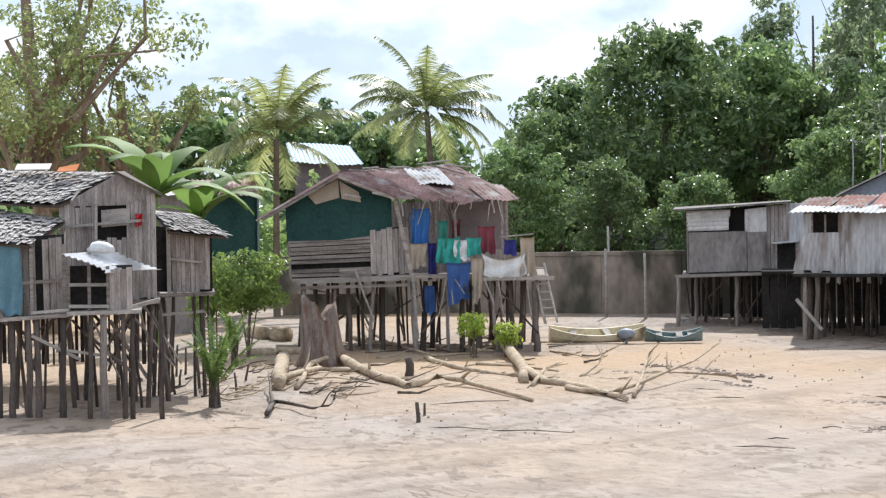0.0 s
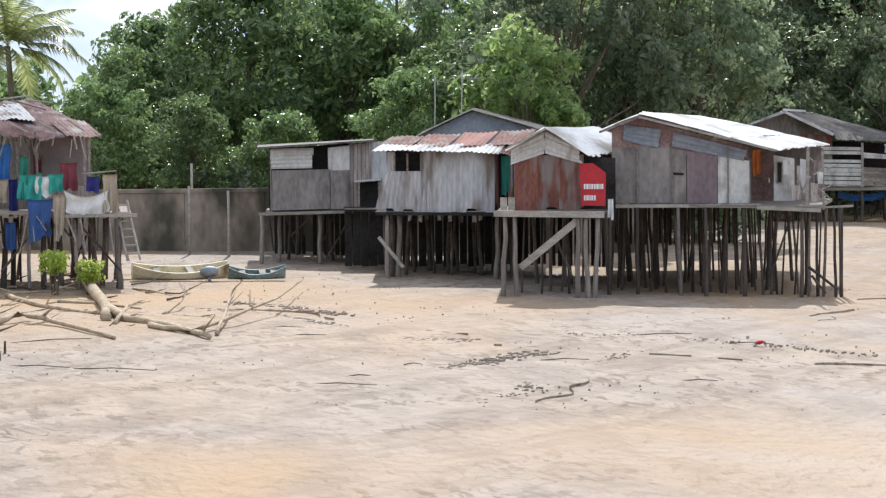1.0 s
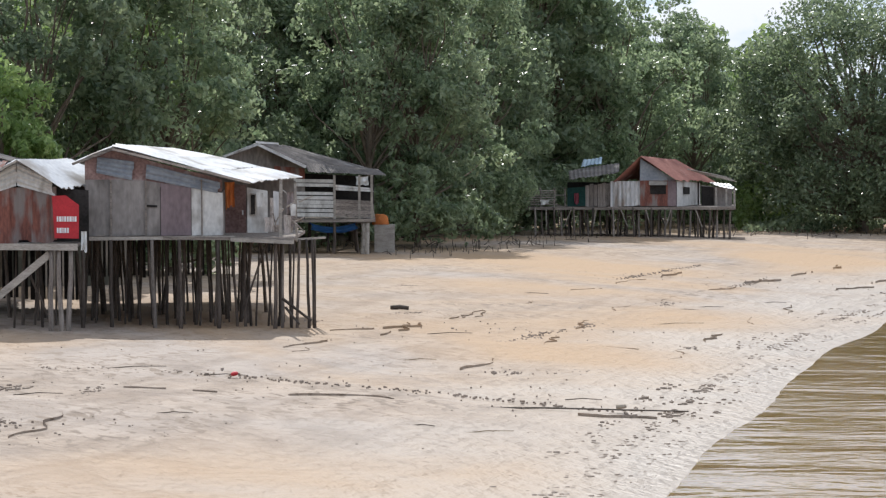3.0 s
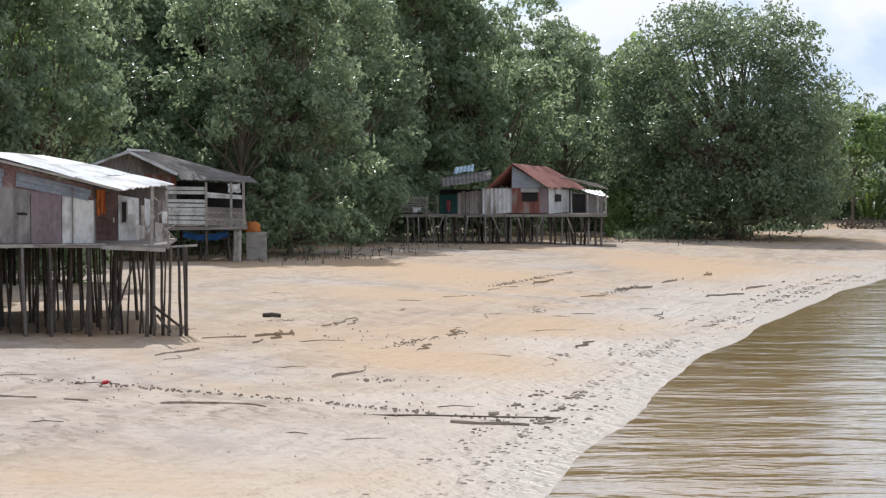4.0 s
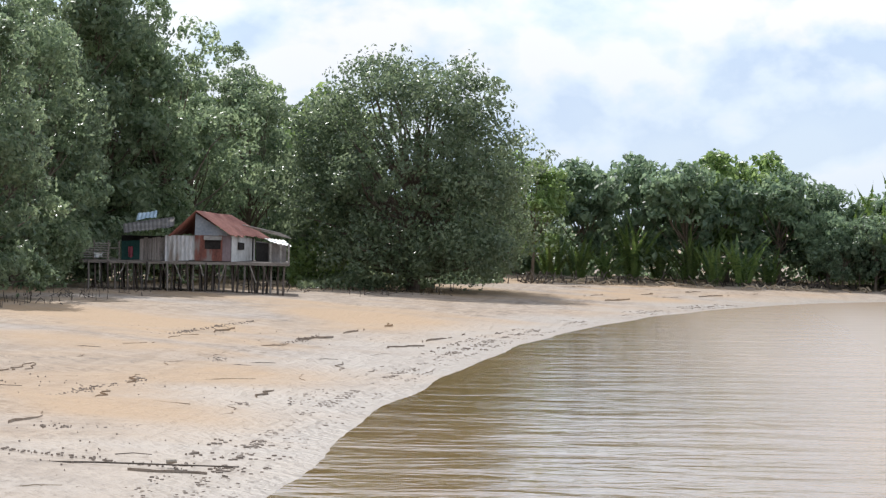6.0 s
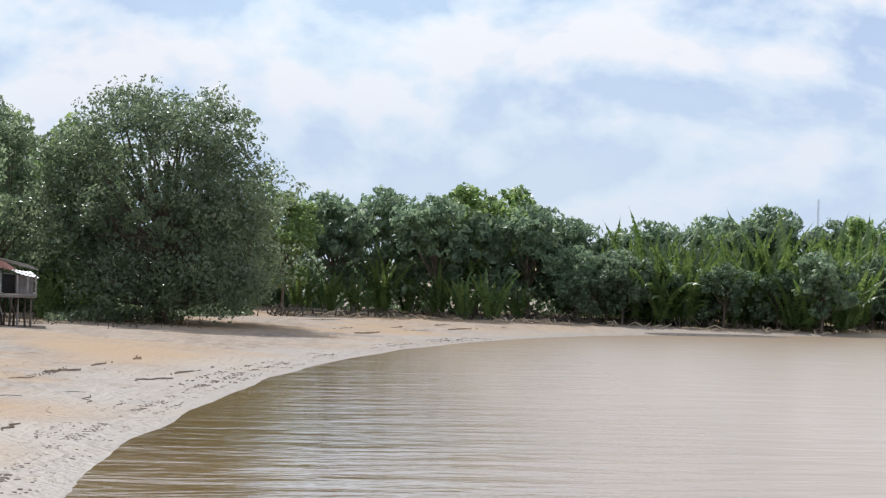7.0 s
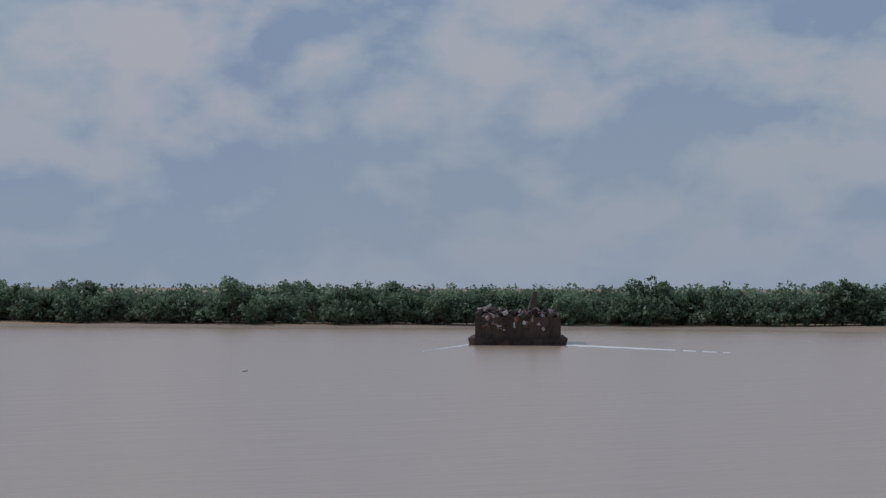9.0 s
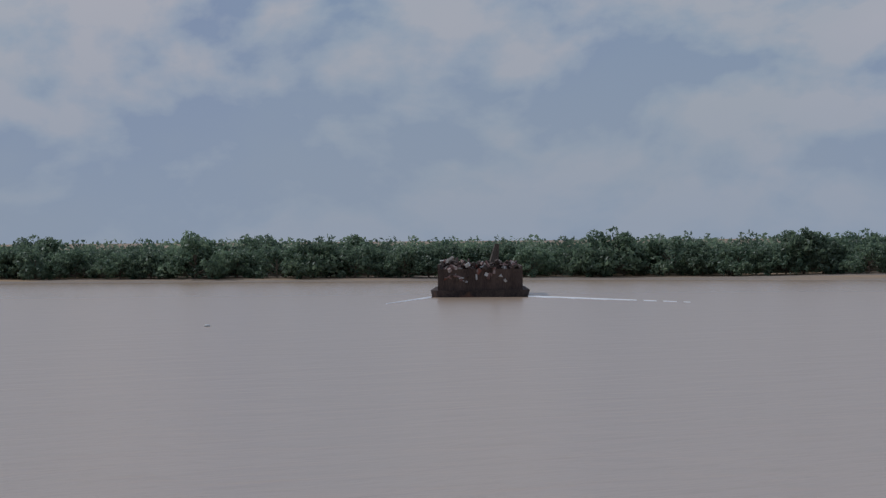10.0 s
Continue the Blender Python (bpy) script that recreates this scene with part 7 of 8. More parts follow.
    stick("branch", T, [(840, 650, .1), (900, 652, .08), (985, 660, .05)], 0.05, 0.02, M_DRIFT, twigs=1)
    stick("stub", "short dark wooden stump standing in the mud", [(721, 668, 0), (719, 668, .5)], 0.12, 0.1, M_DARKWOOD, "stump", "")
    stick("branch", "dark crooked branch lying on the mud", [(466, 736, .05), (480, 718, .1), (510, 722, .1), (545, 732, .12), (575, 735, .2), (592, 730, .35)], 0.06, 0.012, M_DARKWOOD, twigs=2)
    stick("branch", "dark crooked branch lying on the mud", [(478, 722, .05), (474, 700, .25), (472, 690, .45)], 0.05, 0.012, M_DARKWOOD)
    stick("stub", "short broken post standing in the mud", [(734, 746, -.1), (733, 746, .4)], 0.05, 0.04, M_DARKWOOD, "stump", "")
    stick("stub", "short broken post standing in the mud", [(746, 734, -.1), (747, 734, .25)], 0.035, 0.025, M_DARKWOOD, "stump", "")
    stick("log", "thick pale log lying by the stump", [(440, 600, .22), (470, 604, .22), (508, 606, .22)], 0.28, 0.26, M_DRIFT, "log")
    stick("log", "short pale log lying beside the stump", [(498, 640, .1), (494, 664, .12), (486, 690, .12)], 0.22, 0.17, M_DRIFT, "log")
    stick("log", "pale log lying under the stump", [(445, 632, .1), (490, 628, .12), (530, 628, .12)], 0.14, 0.12, M_DRIFT, "log")
    stick("branch", T, [(520, 690, .05), (548, 656, .2), (580, 652, .3), (600, 642, .3)], 0.07, 0.05, M_DRIFT)
    for k in range(64):
        u, v = rnd.uniform(300, 620), rnd.uniform(645, 705)
        L = rnd.uniform(25, 70)
        a = rnd.uniform(-0.5, 0.5)
        stick("branch", "thin bare twig of driftwood on the mud", [(u, v, .04), (u + L * 0.5, v + L * 0.3 * a, .12 * rnd.random()), (u + L, v + L * 0.5 * a, rnd.uniform(.02, .3))], 0.03, 0.01, M_DRIFT if k % 3 else M_DARKWOOD)
    for k in range(52):
        u, v = rnd.uniform(600, 1100), rnd.uniform(596, 700)
        L = rnd.uniform(25, 80)
        a = rnd.uniform(-0.4, 0.5)
        stick("branch", "thin bare twig of driftwood on the mud", [(u, v, .04), (u + L * 0.5, v + L * 0.25 * a, .1 * rnd.random()), (u + L, v + L * 0.4 * a, rnd.uniform(.02, .25))], rnd.uniform(0.02, 0.05), 0.01, M_DRIFT if k % 3 else M_DARKWOOD)
    # broken posts in the mud between the huts
    for k in range(12):
        u, v = rnd.uniform(285, 440), rnd.uniform(640, 700)
        stick("stub", "thin broken stake standing in the mud", [(u, v, -.1), (u + rnd.uniform(-8, 8), v, rnd.uniform(.4, 1.0))], 0.035, 0.025, M_DARKWOOD, "stake", "broken stakes in the mud")
    # the stump: flared buttresses and a split, slanting top
    p = from_view(568, 650)
    S = thing("tree_stump", Matrix.Translation(p), "broad grey-brown tree stump with split top on mud", "stump")
    bm = bmesh.new()
    n, rings = 28, []
    k = math.hypot(p.x, p.y) / FOCAL
    H = 128 * k
    for j in range(9):
        s = j / 8
        ring = []
        for i in range(n):
            a = 2 * math.pi * i / n
            r = (0.52 - 0.05 * s) * (1 + 0.85 * (1 - s) ** 4 * (0.55 + 0.45 * math.cos(6 * a + 0.6))) * (1 + 0.06 * math.sin(3 * a + 4 * s) + 0.05 * math.sin(9 * a + s))
            top = H * (0.93 + 0.05 * math.cos(a - 3.4) + 0.03 * math.sin(7 * a)) - (0.55 * math.exp(-((a - 5.1) / 0.45) ** 2) + 0.35 * math.exp(-((a - 1.6) / 0.5) ** 2)) * s ** 4
            ring.append(bm.verts.new((r * math.cos(a) - 0.08 * s, r * math.sin(a), p.z - 0.2 + (top + 0.2) * s)))
        rings.append(ring)
    for q, w in zip(rings[:-1], rings[1:]):
        for i in range(n):
            bm.faces.new((q[i], q[(i + 1) % n], w[(i + 1) % n], w[i]))
    c = bm.verts.new((-0.05, 0, p.z + H * 0.72))
    for i in range(n):
        bm.faces.new((rings[-1][i], rings[-1][(i + 1) % n], c))
    part("trunk", bm, surf("grey_stump_wood", (0.12, 0.095, 0.08), (0.34, 0.28, 0.235), 2.2, 0.9, bump=1.0, stretch=(3, 3, 0.5), stain=(0.17, 0.10, 0.07), stain_at=0.52), S, smooth=True)


driftwood()


# ---- young plants between the huts ----
def small_plants():
    rnd = random.Random(4)
    for u, v, n, L, h0, mat, label in ((375, 720, 14, 1.75, 0, M_NIPA, "young nipa palm with upright fronds growing in the mud"), (410, 650, 8, 1.5, 0, M_NIPA, "young nipa palm with upright fronds growing in the mud")):
        p = from_view(u, v)
        B = thing("young_palm", Matrix.Translation(p), label, "palm", "young palms")
        BASE[B.name] = 0.0
        vv, ff = [], []
        for i in range(n):
            frond(vv, ff, (rnd.uniform(-.1, .1), rnd.uniform(-.1, .1), 0.45), 2.4 * i, rnd.uniform(0.95, 1.5), L * rnd.uniform(.7, 1.05), 0.2, rnd.uniform(0.2, 1.3), 26, rnd, 0.9)
        raw_part("crown", vv, ff, mat, B)
        bm = bmesh.new()
        for i in range(7):
            pole(bm, [(rnd.uniform(-.12, .12), rnd.uniform(-.12, .12), -0.1), (rnd.uniform(-.14, .14), rnd.uniform(-.14, .14), 0.75)], 0.045, 0.02, 5)
        part("stem", bm, M_DARKWOOD, B)
    rng = np.random.default_rng(6)

    def bush(name, label, m, rx, ry, rz, cz, n, leaf, mat, category="shrub", stem=0.0):
        B = thing(name, m, label, category)
        BASE[B.name] = 0.0
        d = rng.normal(size=(n, 3))
        d /= np.linalg.norm(d, axis=1, keepdims=True)
        lump = 1 + 0.3 * np.sin(4 * d[:, :1] + 1) * np.cos(5 * d[:, 2:3])
        c = d * (0.35 + 0.7 * rng.random((n, 1)) ** 0.5) * lump * np.array([rx, ry, rz]) + np.array([0, 0, cz])
        me = leaf_mesh("crown", c, d, leaf, rng)
        me.materials.append(mat)
        o = new("crown", me)
        o.parent = B
        bm = bmesh.new()
        for i in range(5):
            pole(bm, [(rnd.uniform(-.1, .1), rnd.uniform(-.1, .1), -0.1), (rnd.uniform(-.4, .4) * rx, rnd.uniform(-.4, .4) * ry, cz)], 0.03, 0.012, 5)
        part("stem", bm, M_BARK, B)
        return B

    bush("shrub", "rounded green shrub between the stilt huts", Matrix.Translation(ground_point(-4.0, 79)), 1.1, 0.9, 0.85, 2.2, 2600, 0.17, M_SHRUB)
    bush("shrub", "rounded green shrub between the stilt huts", Matrix.Translation(ground_point(-4.7, 80)), 0.8, 0.8, 0.8, 1.9, 1500, 0.17, M_SHRUB)
    bush("sapling", "bright yellow-green mangrove sapling beside the hut stilts", Matrix.Translation(ground_point(0.58, 79)), 0.42, 0.35, 0.34, 0.95, 420, 0.15, M_FRESH, "sapling")
    bush("sapling", "bright yellow-green mangrove sapling beside the hut stilts", Matrix.Translation(ground_point(1.30, 79)), 0.38, 0.35, 0.34, 0.7, 400, 0.15, M_FRESH, "sapling")
    # banana plants behind the thatched huts
    for az, d, s in ((-5.9, 84, 1.4), (-5.0, 86, 1.2)):
        m = spot(az, d)
        B = thing("banana_plant", m, "banana plant with broad arching green leaves", "plant", "banana plants")
        z = BASE[B.name]
        bm = bmesh.new()
        pole(bm, [(0, 0, z - 0.2), (0.05, 0, z + 2.0 * s), (0.05, 0, z + 3.4 * s)], 0.14, 0.08, 8)
        part("stem", bm, M_LIGHTLEAF, B)
        for i in range(9):
            a, pos, ang = 2.4 * i, Vector((0.05, 0, 3.3 * s)), rnd.uniform(0.5, 1.35)
            hv, sd = Vector((math.cos(a), math.sin(a), 0)), Vector((-math.sin(a), math.cos(a), 0))
            v, f = [], []
            for j in range(9):
                w = 0.32 * s * math.sin(math.pi * min(1, 0.1 + j / 8 * 0.9)) ** 0.7
                dd = hv * math.cos(ang) + Vector((0, 0, math.sin(ang)))
                v += [pos + sd * w - Vector((0, 0, 0.08)), pos, pos - sd * w - Vector((0, 0, 0.08))]
                pos, ang = pos + dd * 0.3 * s, ang - 0.2
            for j in range(8):
                f += [(3 * j, 3 * j + 1, 3 * j + 4, 3 * j + 3), (3 * j + 1, 3 * j + 2, 3 * j + 5, 3 * j + 4)]
            raw_part("leaf", v, f, M_BANANA, B, smooth=True)


small_plants()


# ---- jetty ----
def jetty():
    E = Elevation(55.7, 264.0, 1030, 608, -1.132)
    P = E.point
    J = thing("jetty", E.stand(), "long wooden jetty on piles reaching into the river", "jetty")
    slab(J, "deck", M_WOOD, [P(780, 664, 8), P(1052, 677, 0), P(1055, 675, 3), P(785, 662, 11)], 0.25, (0, 0, -1))
    beam(J, P(782, 668, 7.8), P(1052, 682, -0.2), 0.1, M_PALE, "beam")
    beam(J, P(860, 699, 5.0), P(1050, 708, 0.2), 0.07, M_WOOD, "beam")
    for i, u in enumerate((812, 848, 884, 916, 948, 980, 1011)):
        b = 7.5 * (1052 - u) / 270
        bm = bmesh.new()
        t = P(u, 676, b)
        box(bm, t.x - 0.14, t.x + 0.14, b - 0.14, b + 0.14, -2.2, t.z)
        part("pile", bm, M_POST, J)
    bm = bmesh.new()
    a, b = P(1030, 680, 0), P(1056, 714, 0)
    box(bm, a.x, b.x, -0.1, 2.2, -1.5, a.z)
    part("pile_head", bm, M_DARKWOOD, J, "dark timber fender block")


jetty()

# ---- barge ----
BARGE_AZ = 67.78


def make_barge():
    rnd = random.Random(88)
    E = Elevation(BARGE_AZ, 250.0, 852, 422, 0.486)
    m = pose(250 * math.sin(radians(BARGE_AZ)), 250 * math.cos(radians(BARGE_AZ)), 0, 0, 0, -BARGE_AZ)
    B = thing("barge", m, "rusty dark barge loaded with scrap heading upriver", "barge")
    M_HULL = surf("dark_rusted_hull", (0.03, 0.025, 0.025), (0.10, 0.075, 0.065), 0.8, 0.8, 0.2, bump=0.3, stain=(0.16, 0.085, 0.06))
    M_SIDE = surf("rust_brown_bulwark", (0.05, 0.036, 0.032), (0.12, 0.085, 0.07), 0.7, 0.85, 0.1, bump=0.4, stretch=(2, 2, 0.5))
    bm = bmesh.new()
    outline = [(-4.4, 0.8), (-3.9, -0.3), (4.0, -0.3), (4.5, 0.6), (4.3, 20), (2.8, 24), (-2.6, 24), (-4.2, 20)]
    lo = [bm.verts.new((x * 0.93, y + 0.15, -0.6)) for x, y in outline]
    hi = [bm.verts.new((x, y, 0.62)) for x, y in outline]
    bm.faces.new(lo)
    bm.faces.new(hi[::-1])
    for i in range(8):
        j = (i + 1) % 8
        bm.faces.new((lo[i], lo[j], hi[j], hi[i]))
    bmesh.ops.recalc_face_normals(bm, faces=bm.faces)
    part("hull", bm, M_HULL, B)
    for name, x0, x1, y0, y1, z1 in (("stern_wall", -3.55, 3.65, 0.2, 0.4, 2.5), ("side_wall", -3.75, -3.55, 0.2, 19, 2.9), ("side_wall", 3.65, 3.85, 0.2, 19, 2.75), ("bow_wall", -3.55, 3.65, 18.8, 19, 2.6)):
        bm = bmesh.new()
        box(bm, x0, x1, y0, y1, 0.62, z1)
        part(name, bm, M_SIDE, B)
    for i in range(4):
        bm = bmesh.new()
        x = -3.3 + i * 2.1
        box(bm, x, x + 0.1, 0.12, 0.2, 0.62, 2.45)
        part("rib", bm, M_SIDE, B)
    mats = [M_SIDE, M_HULL, M_RUST, M_PALE, M_WALLWHITE, M_DARKWOOD, M_ZINC, M_RUSTWALL]
    for i in range(300):
        bm = bmesh.new()
        x, y = rnd.uniform(-3.3, 3.4), rnd.uniform(0.5, 17) if i % 2 else rnd.uniform(0.15, 1.6)
        z = (2.35 + rnd.uniform(-0.3, 0.65) + 0.35 * math.exp(-((x + 2.7) / 0.7) ** 2)) if y > 0.5 else rnd.uniform(1.4, 2.7)
        q = Matrix.Translation((x, y, z)) @ Euler((rnd.uniform(0, 6), rnd.uniform(0, 6), rnd.uniform(0, 6))).to_matrix().to_4x4()
        a, b, c = rnd.uniform(.06, .4), rnd.uniform(.04, .22), rnd.uniform(.03, .16)
        box(bm, -a, a, -b, b, -c, c, q)
        part("scrap", bm, mats[rnd.randrange(8) if rnd.random() < 0.55 else rnd.randrange(3)], B)
    bm = bmesh.new()
    pole(bm, [(1.25, 3, 2.3), (1.35, 3, 3.4), (1.6, 3, 4.75)], 0.6, 0.2, 8)
    pole(bm, [(0.3, 3, 2.3), (0.9, 3, 3.2)], 0.25, 0.1, 6)
    part("crane_arm", bm, M_DARKWOOD, B, "dark upright crane arm")
    foam = surf("white_foam", (0.72, 0.70, 0.68), (0.9, 0.89, 0.88), 3, 0.7, bump=0.3)
    for s, L, back in ((-1, 3.3, 24.0), (1, 12.5, 27.0)):
        rows = 26
        v, f = [], []
        for j in range(rows + 1):
            t = j / rows
            cx, cy = s * (4.3 + L * t), 0.4 - back * t
            w = 1.5 * (1 - 0.7 * t) * rnd.uniform(0.5, 1.3)
            for o, z in ((-w, 0.0), (0, 0.10 * (1 - 0.6 * t)), (w, 0.0)):
                v.append((cx, cy + o * 1.6, 0.01 + z))
        for j in range(rows):
            if s > 0 and j > 16 and j % 3 == 0:
                continue
            f += [(3 * j, 3 * j + 3, 3 * j + 4, 3 * j + 1), (3 * j + 1, 3 * j + 4, 3 * j + 5, 3 * j + 2)]
        raw_part("wake", v, f, foam, B, "white foam of the wake")
    return B


barge = make_barge()


# ---- debris on the mud and river ----
def debris():
    rnd = random.Random(123)

    def bit(name, label, az, d, pts, r, mat, category):
        B = thing(name, spot(az, d), label, category)
        BASE[B.name] = 0.0
        bm = bmesh.new()
        pole(bm, pts, r, r * 0.7, 6)
        part("body", bm, mat, B, smooth=True)

    bit("driftwood", "dark piece of wood lying on the mud flat", 18.36, 93, [(-0.3, 0, 0.06), (0, 0.05, 0.1), (0.3, 0, 0.06)], 0.09, M_DARKWOOD, "driftwood")
    R = thing("red_bag", spot(14.95, 65.2), "small crumpled red plastic bag on the mud", "bag")
    BASE[R.name] = 0.0
    bm = bmesh.new()
    bmesh.ops.create_icosphere(bm, subdivisions=2, radius=0.085)
    for q in bm.verts:
        q.co = Vector((q.co.x * 1.1, q.co.y, q.co.z * 0.55 + 0.06)) * (1 + 0.3 * math.sin(11 * q.co.x + 7 * q.co.z))
    part("body", bm, C_RED, R)
    # long half-sunk pole towards the water
    bit("driftwood_pole", "long thin dark pole lying half sunk in mud", 22.3, 58.5, [(-2.6, 0.9, 0.02), (-1.0, 0.5, 0.05), (0.6, 0.1, 0.04), (2.0, -0.2, 0.03)], 0.022, M_DARKWOOD, "driftwood")
    bit("driftwood", "pale scrap of wood beside a sunken pole", 22.9, 58.8, [(-0.12, 0, 0.1), (0.1, 0, 0.12)], 0.06, C_BEIGE, "driftwood")
    for k in range(60):
        az, d = rnd.uniform(-6, 27), rnd.uniform(52, 110)
        x, y = d * math.sin(radians(az)), d * math.cos(radians(az))
        if float(shore_distance(np.array([x]), np.array([y]))[0]) < 2 or (d > 70 and az < 17):
            continue
        L = rnd.uniform(0.15, 0.9)
        t = rnd.uniform(-0.6, 0.6)
        B = thing("twig", spot(az, d), "thin dark twig lying on the mud flat", "twig", "twigs on the mud flat")
        BASE[B.name] = 0.0
        bm = bmesh.new()
        pole(bm, [(-L, -L * t, 0.0), (0, 0.03, 0.035), (L, L * t, 0.01)], 0.014, 0.008, 5)
        part("wood", bm, M_DARKWOOD if k % 4 else M_DRIFT, B)
    # floating scrap on the river
    F = thing("float", pose(172 * math.sin(radians(62.2)), 172 * math.cos(radians(62.2)), 0), "small white floating scrap on the river", "float")
    BASE[F.name] = 0.0
    bm = bmesh.new()
    bmesh.ops.create_icosphere(bm, subdivisions=2, radius=0.2)
    for q in bm.verts:
        q.co = Vector((q.co.x * 1.3, q.co.y, q.co.z * 0.5 + 0.04))
    part("body", bm, C_WHITE, F, smooth=True)


debris()


# ---- clods along the waterline and the tracks over the flat ----
def flat_point(az, d):
    return (d * math.sin(radians(az)), d * math.cos(radians(az)))


def clods(name, label, pts, sizes, material, seed):
    """Small lumps of mud, each a squashed five-sided cone with a bevel, joined."""
    rnd = random.Random(seed)
    v, f = [], []
    zs = mud_z(np.array([p[0] for p in pts]), np.array([p[1] for p in pts]))
    for (x, y), z, r in zip(pts, zs, sizes):
        k = len(v)
        h = r * rnd.uniform(0.3, 0.7)
        for q, (w, zz) in enumerate(((1.0, -0.03), (0.8, h * 0.7))):
            for i in range(5):
                a = 1.2566 * i + rnd.uniform(-.3, .3)
                v.append((x + r * w * 1.5 * math.cos(a) * rnd.uniform(.7, 1.2), y + r * w * math.sin(a) * rnd.uniform(.7, 1.2), float(z) + zz))
        v.append((x, y, float(z) + h))
        for i in range(5):
            j = (i + 1) % 5
            f += [(k + i, k + j, k + 5 + j, k + 5 + i), (k + 5 + i, k + 5 + j, k + 10)]
    me = bpy.data.meshes.new(name)
    me.from_pydata(v, [], f)
    me.materials.append(material)
    tagged(new(name, me), label, "mud", kind="stuff")


def mud_marks():
    rnd = random.Random(66)
    dark = surf("dark_wet_mud", (0.21, 0.165, 0.13), (0.34, 0.275, 0.22), 2.0, 0.8, bump=0.3)
    pts, sizes = [], []
    run = SHORE[(SHORE[:, 1] > 36) & (SHORE[:, 0] < 112) & (SHORE[:, 1] < 162)]
    for a, b in zip(run[:-1], run[1:]):
        L = float(np.hypot(*(b - a)))
        n = (-(b - a)[1] / L, (b - a)[0] / L)
        for _ in range(int(L * 22)):
            q, s = rnd.random(), rnd.choice((0.9, 1.7, 1.7, 1.7, 2.6)) + rnd.gauss(0, 0.16)
            if math.sin(q * 7 + a[0] * 0.8) < -0.55:
                continue
            pts.append((a[0] + (b[0] - a[0]) * q + n[0] * s, a[1] + (b[1] - a[1]) * q + n[1] * s))
            sizes.append(rnd.uniform(0.015, 0.045) if rnd.random() < 0.93 else rnd.uniform(0.04, 0.07))
    clods("mud_clods", "dark wet lumps of mud along the waterline", pts, sizes, dark, 1)
    pts, sizes = [], []
    tracks = [[(10.6, 67), (13.6, 66), (16.9, 63.5), (19.0, 62.5), (21.0, 60), (22.8, 58)],
              [(9.2, 51), (10.0, 53.5), (11.3, 59), (13.2, 64)],
              [(18.0, 90), (20.0, 95), (22.4, 115), (24.6, 135)],
              [(16.8, 72), (20.3, 78), (22.6, 90), (25.8, 122)],
              [(20.0, 68), (22.5, 70), (24.5, 80)]]
    for tr in tracks:
        for (a0, d0), (a1, d1) in zip(tr[:-1], tr[1:]):
            p, q = Vector(flat_point(a0, d0)), Vector(flat_point(a1, d1))
            for _ in range(int((q - p).length * 11)):
                s = rnd.random()
                c = p.lerp(q, s)
                wob = 0.5 * math.sin(c.x * 0.9 + c.y * 0.6)
                pts.append((c.x + wob + rnd.gauss(0, 0.12), c.y + wob + rnd.gauss(0, 0.2)))
                sizes.append(rnd.uniform(0.012, 0.034))
    for _ in range(1800):
        az, d = rnd.uniform(-8, 28), rnd.uniform(50, 125)
        x, y = flat_point(az, d)
        pts.append((x, y))
        sizes.append(rnd.uniform(0.008, 0.022))
    for (a0, d0), (a1, d1) in (((3.6, 74), (5.5, 70.5)), ((5.5, 70.5), (7.2, 66)), ((7.2, 66), (9.2, 64.5)), ((4.2, 76), (6.4, 73)), ((8.5, 58), (10.8, 61.5))):
        p, q = Vector(flat_point(a0, d0)), Vector(flat_point(a1, d1))
        for _ in range(150):
            c = p.lerp(q, rnd.random())
            pts.append((c.x + rnd.gauss(0, 0.15), c.y + rnd.gauss(0, 0.35) + 0.5 * math.sin(c.x * 1.3)))
            sizes.append(rnd.uniform(0.015, 0.055))
    keep = shore_distance(np.array([p[0] for p in pts]), np.array([p[1] for p in pts])) > 0.8
    clods("mud_tracks", "trails of small dark prints across the mud flat", [p for p, k in zip(pts, keep) if k], [q for q, k in zip(sizes, keep) if k], dark, 2)
    # roots and dead wood at the foot of the river bank
    bm = bmesh.new()
    for k in range(420):
        az = rnd.uniform(28.5, 54.5)
        d = np.interp(az, [28.5, 33, 36, 40, 44, 47, 52, 54.5], [212, 226, 228, 226, 238, 246, 250, 258]) + rnd.uniform(-2, 5)
        x, y = flat_point(az, d)
        z = ground_z(x, y)
        L = rnd.uniform(0.3, 1.6)
        a = rnd.uniform(0, 6.28)
        up = rnd.uniform(0, 1.0)
        pole(bm, [(x, y, z - 0.1), (x + L * 0.5 * math.cos(a), y + L * 0.5 * math.sin(a), z + up), (x + L * math.cos(a), y + L * math.sin(a), z + rnd.uniform(0, 0.5))], 0.07, 0.03, 4)
    me = bpy.data.meshes.new("bank_roots")
    bm.to_mesh(me)
    bm.free()
    me.materials.append(M_DARKWOOD)
    tagged(new("bank_roots", me), "tangled dark roots and dead wood along the bank", "roots", kind="stuff")


mud_marks()


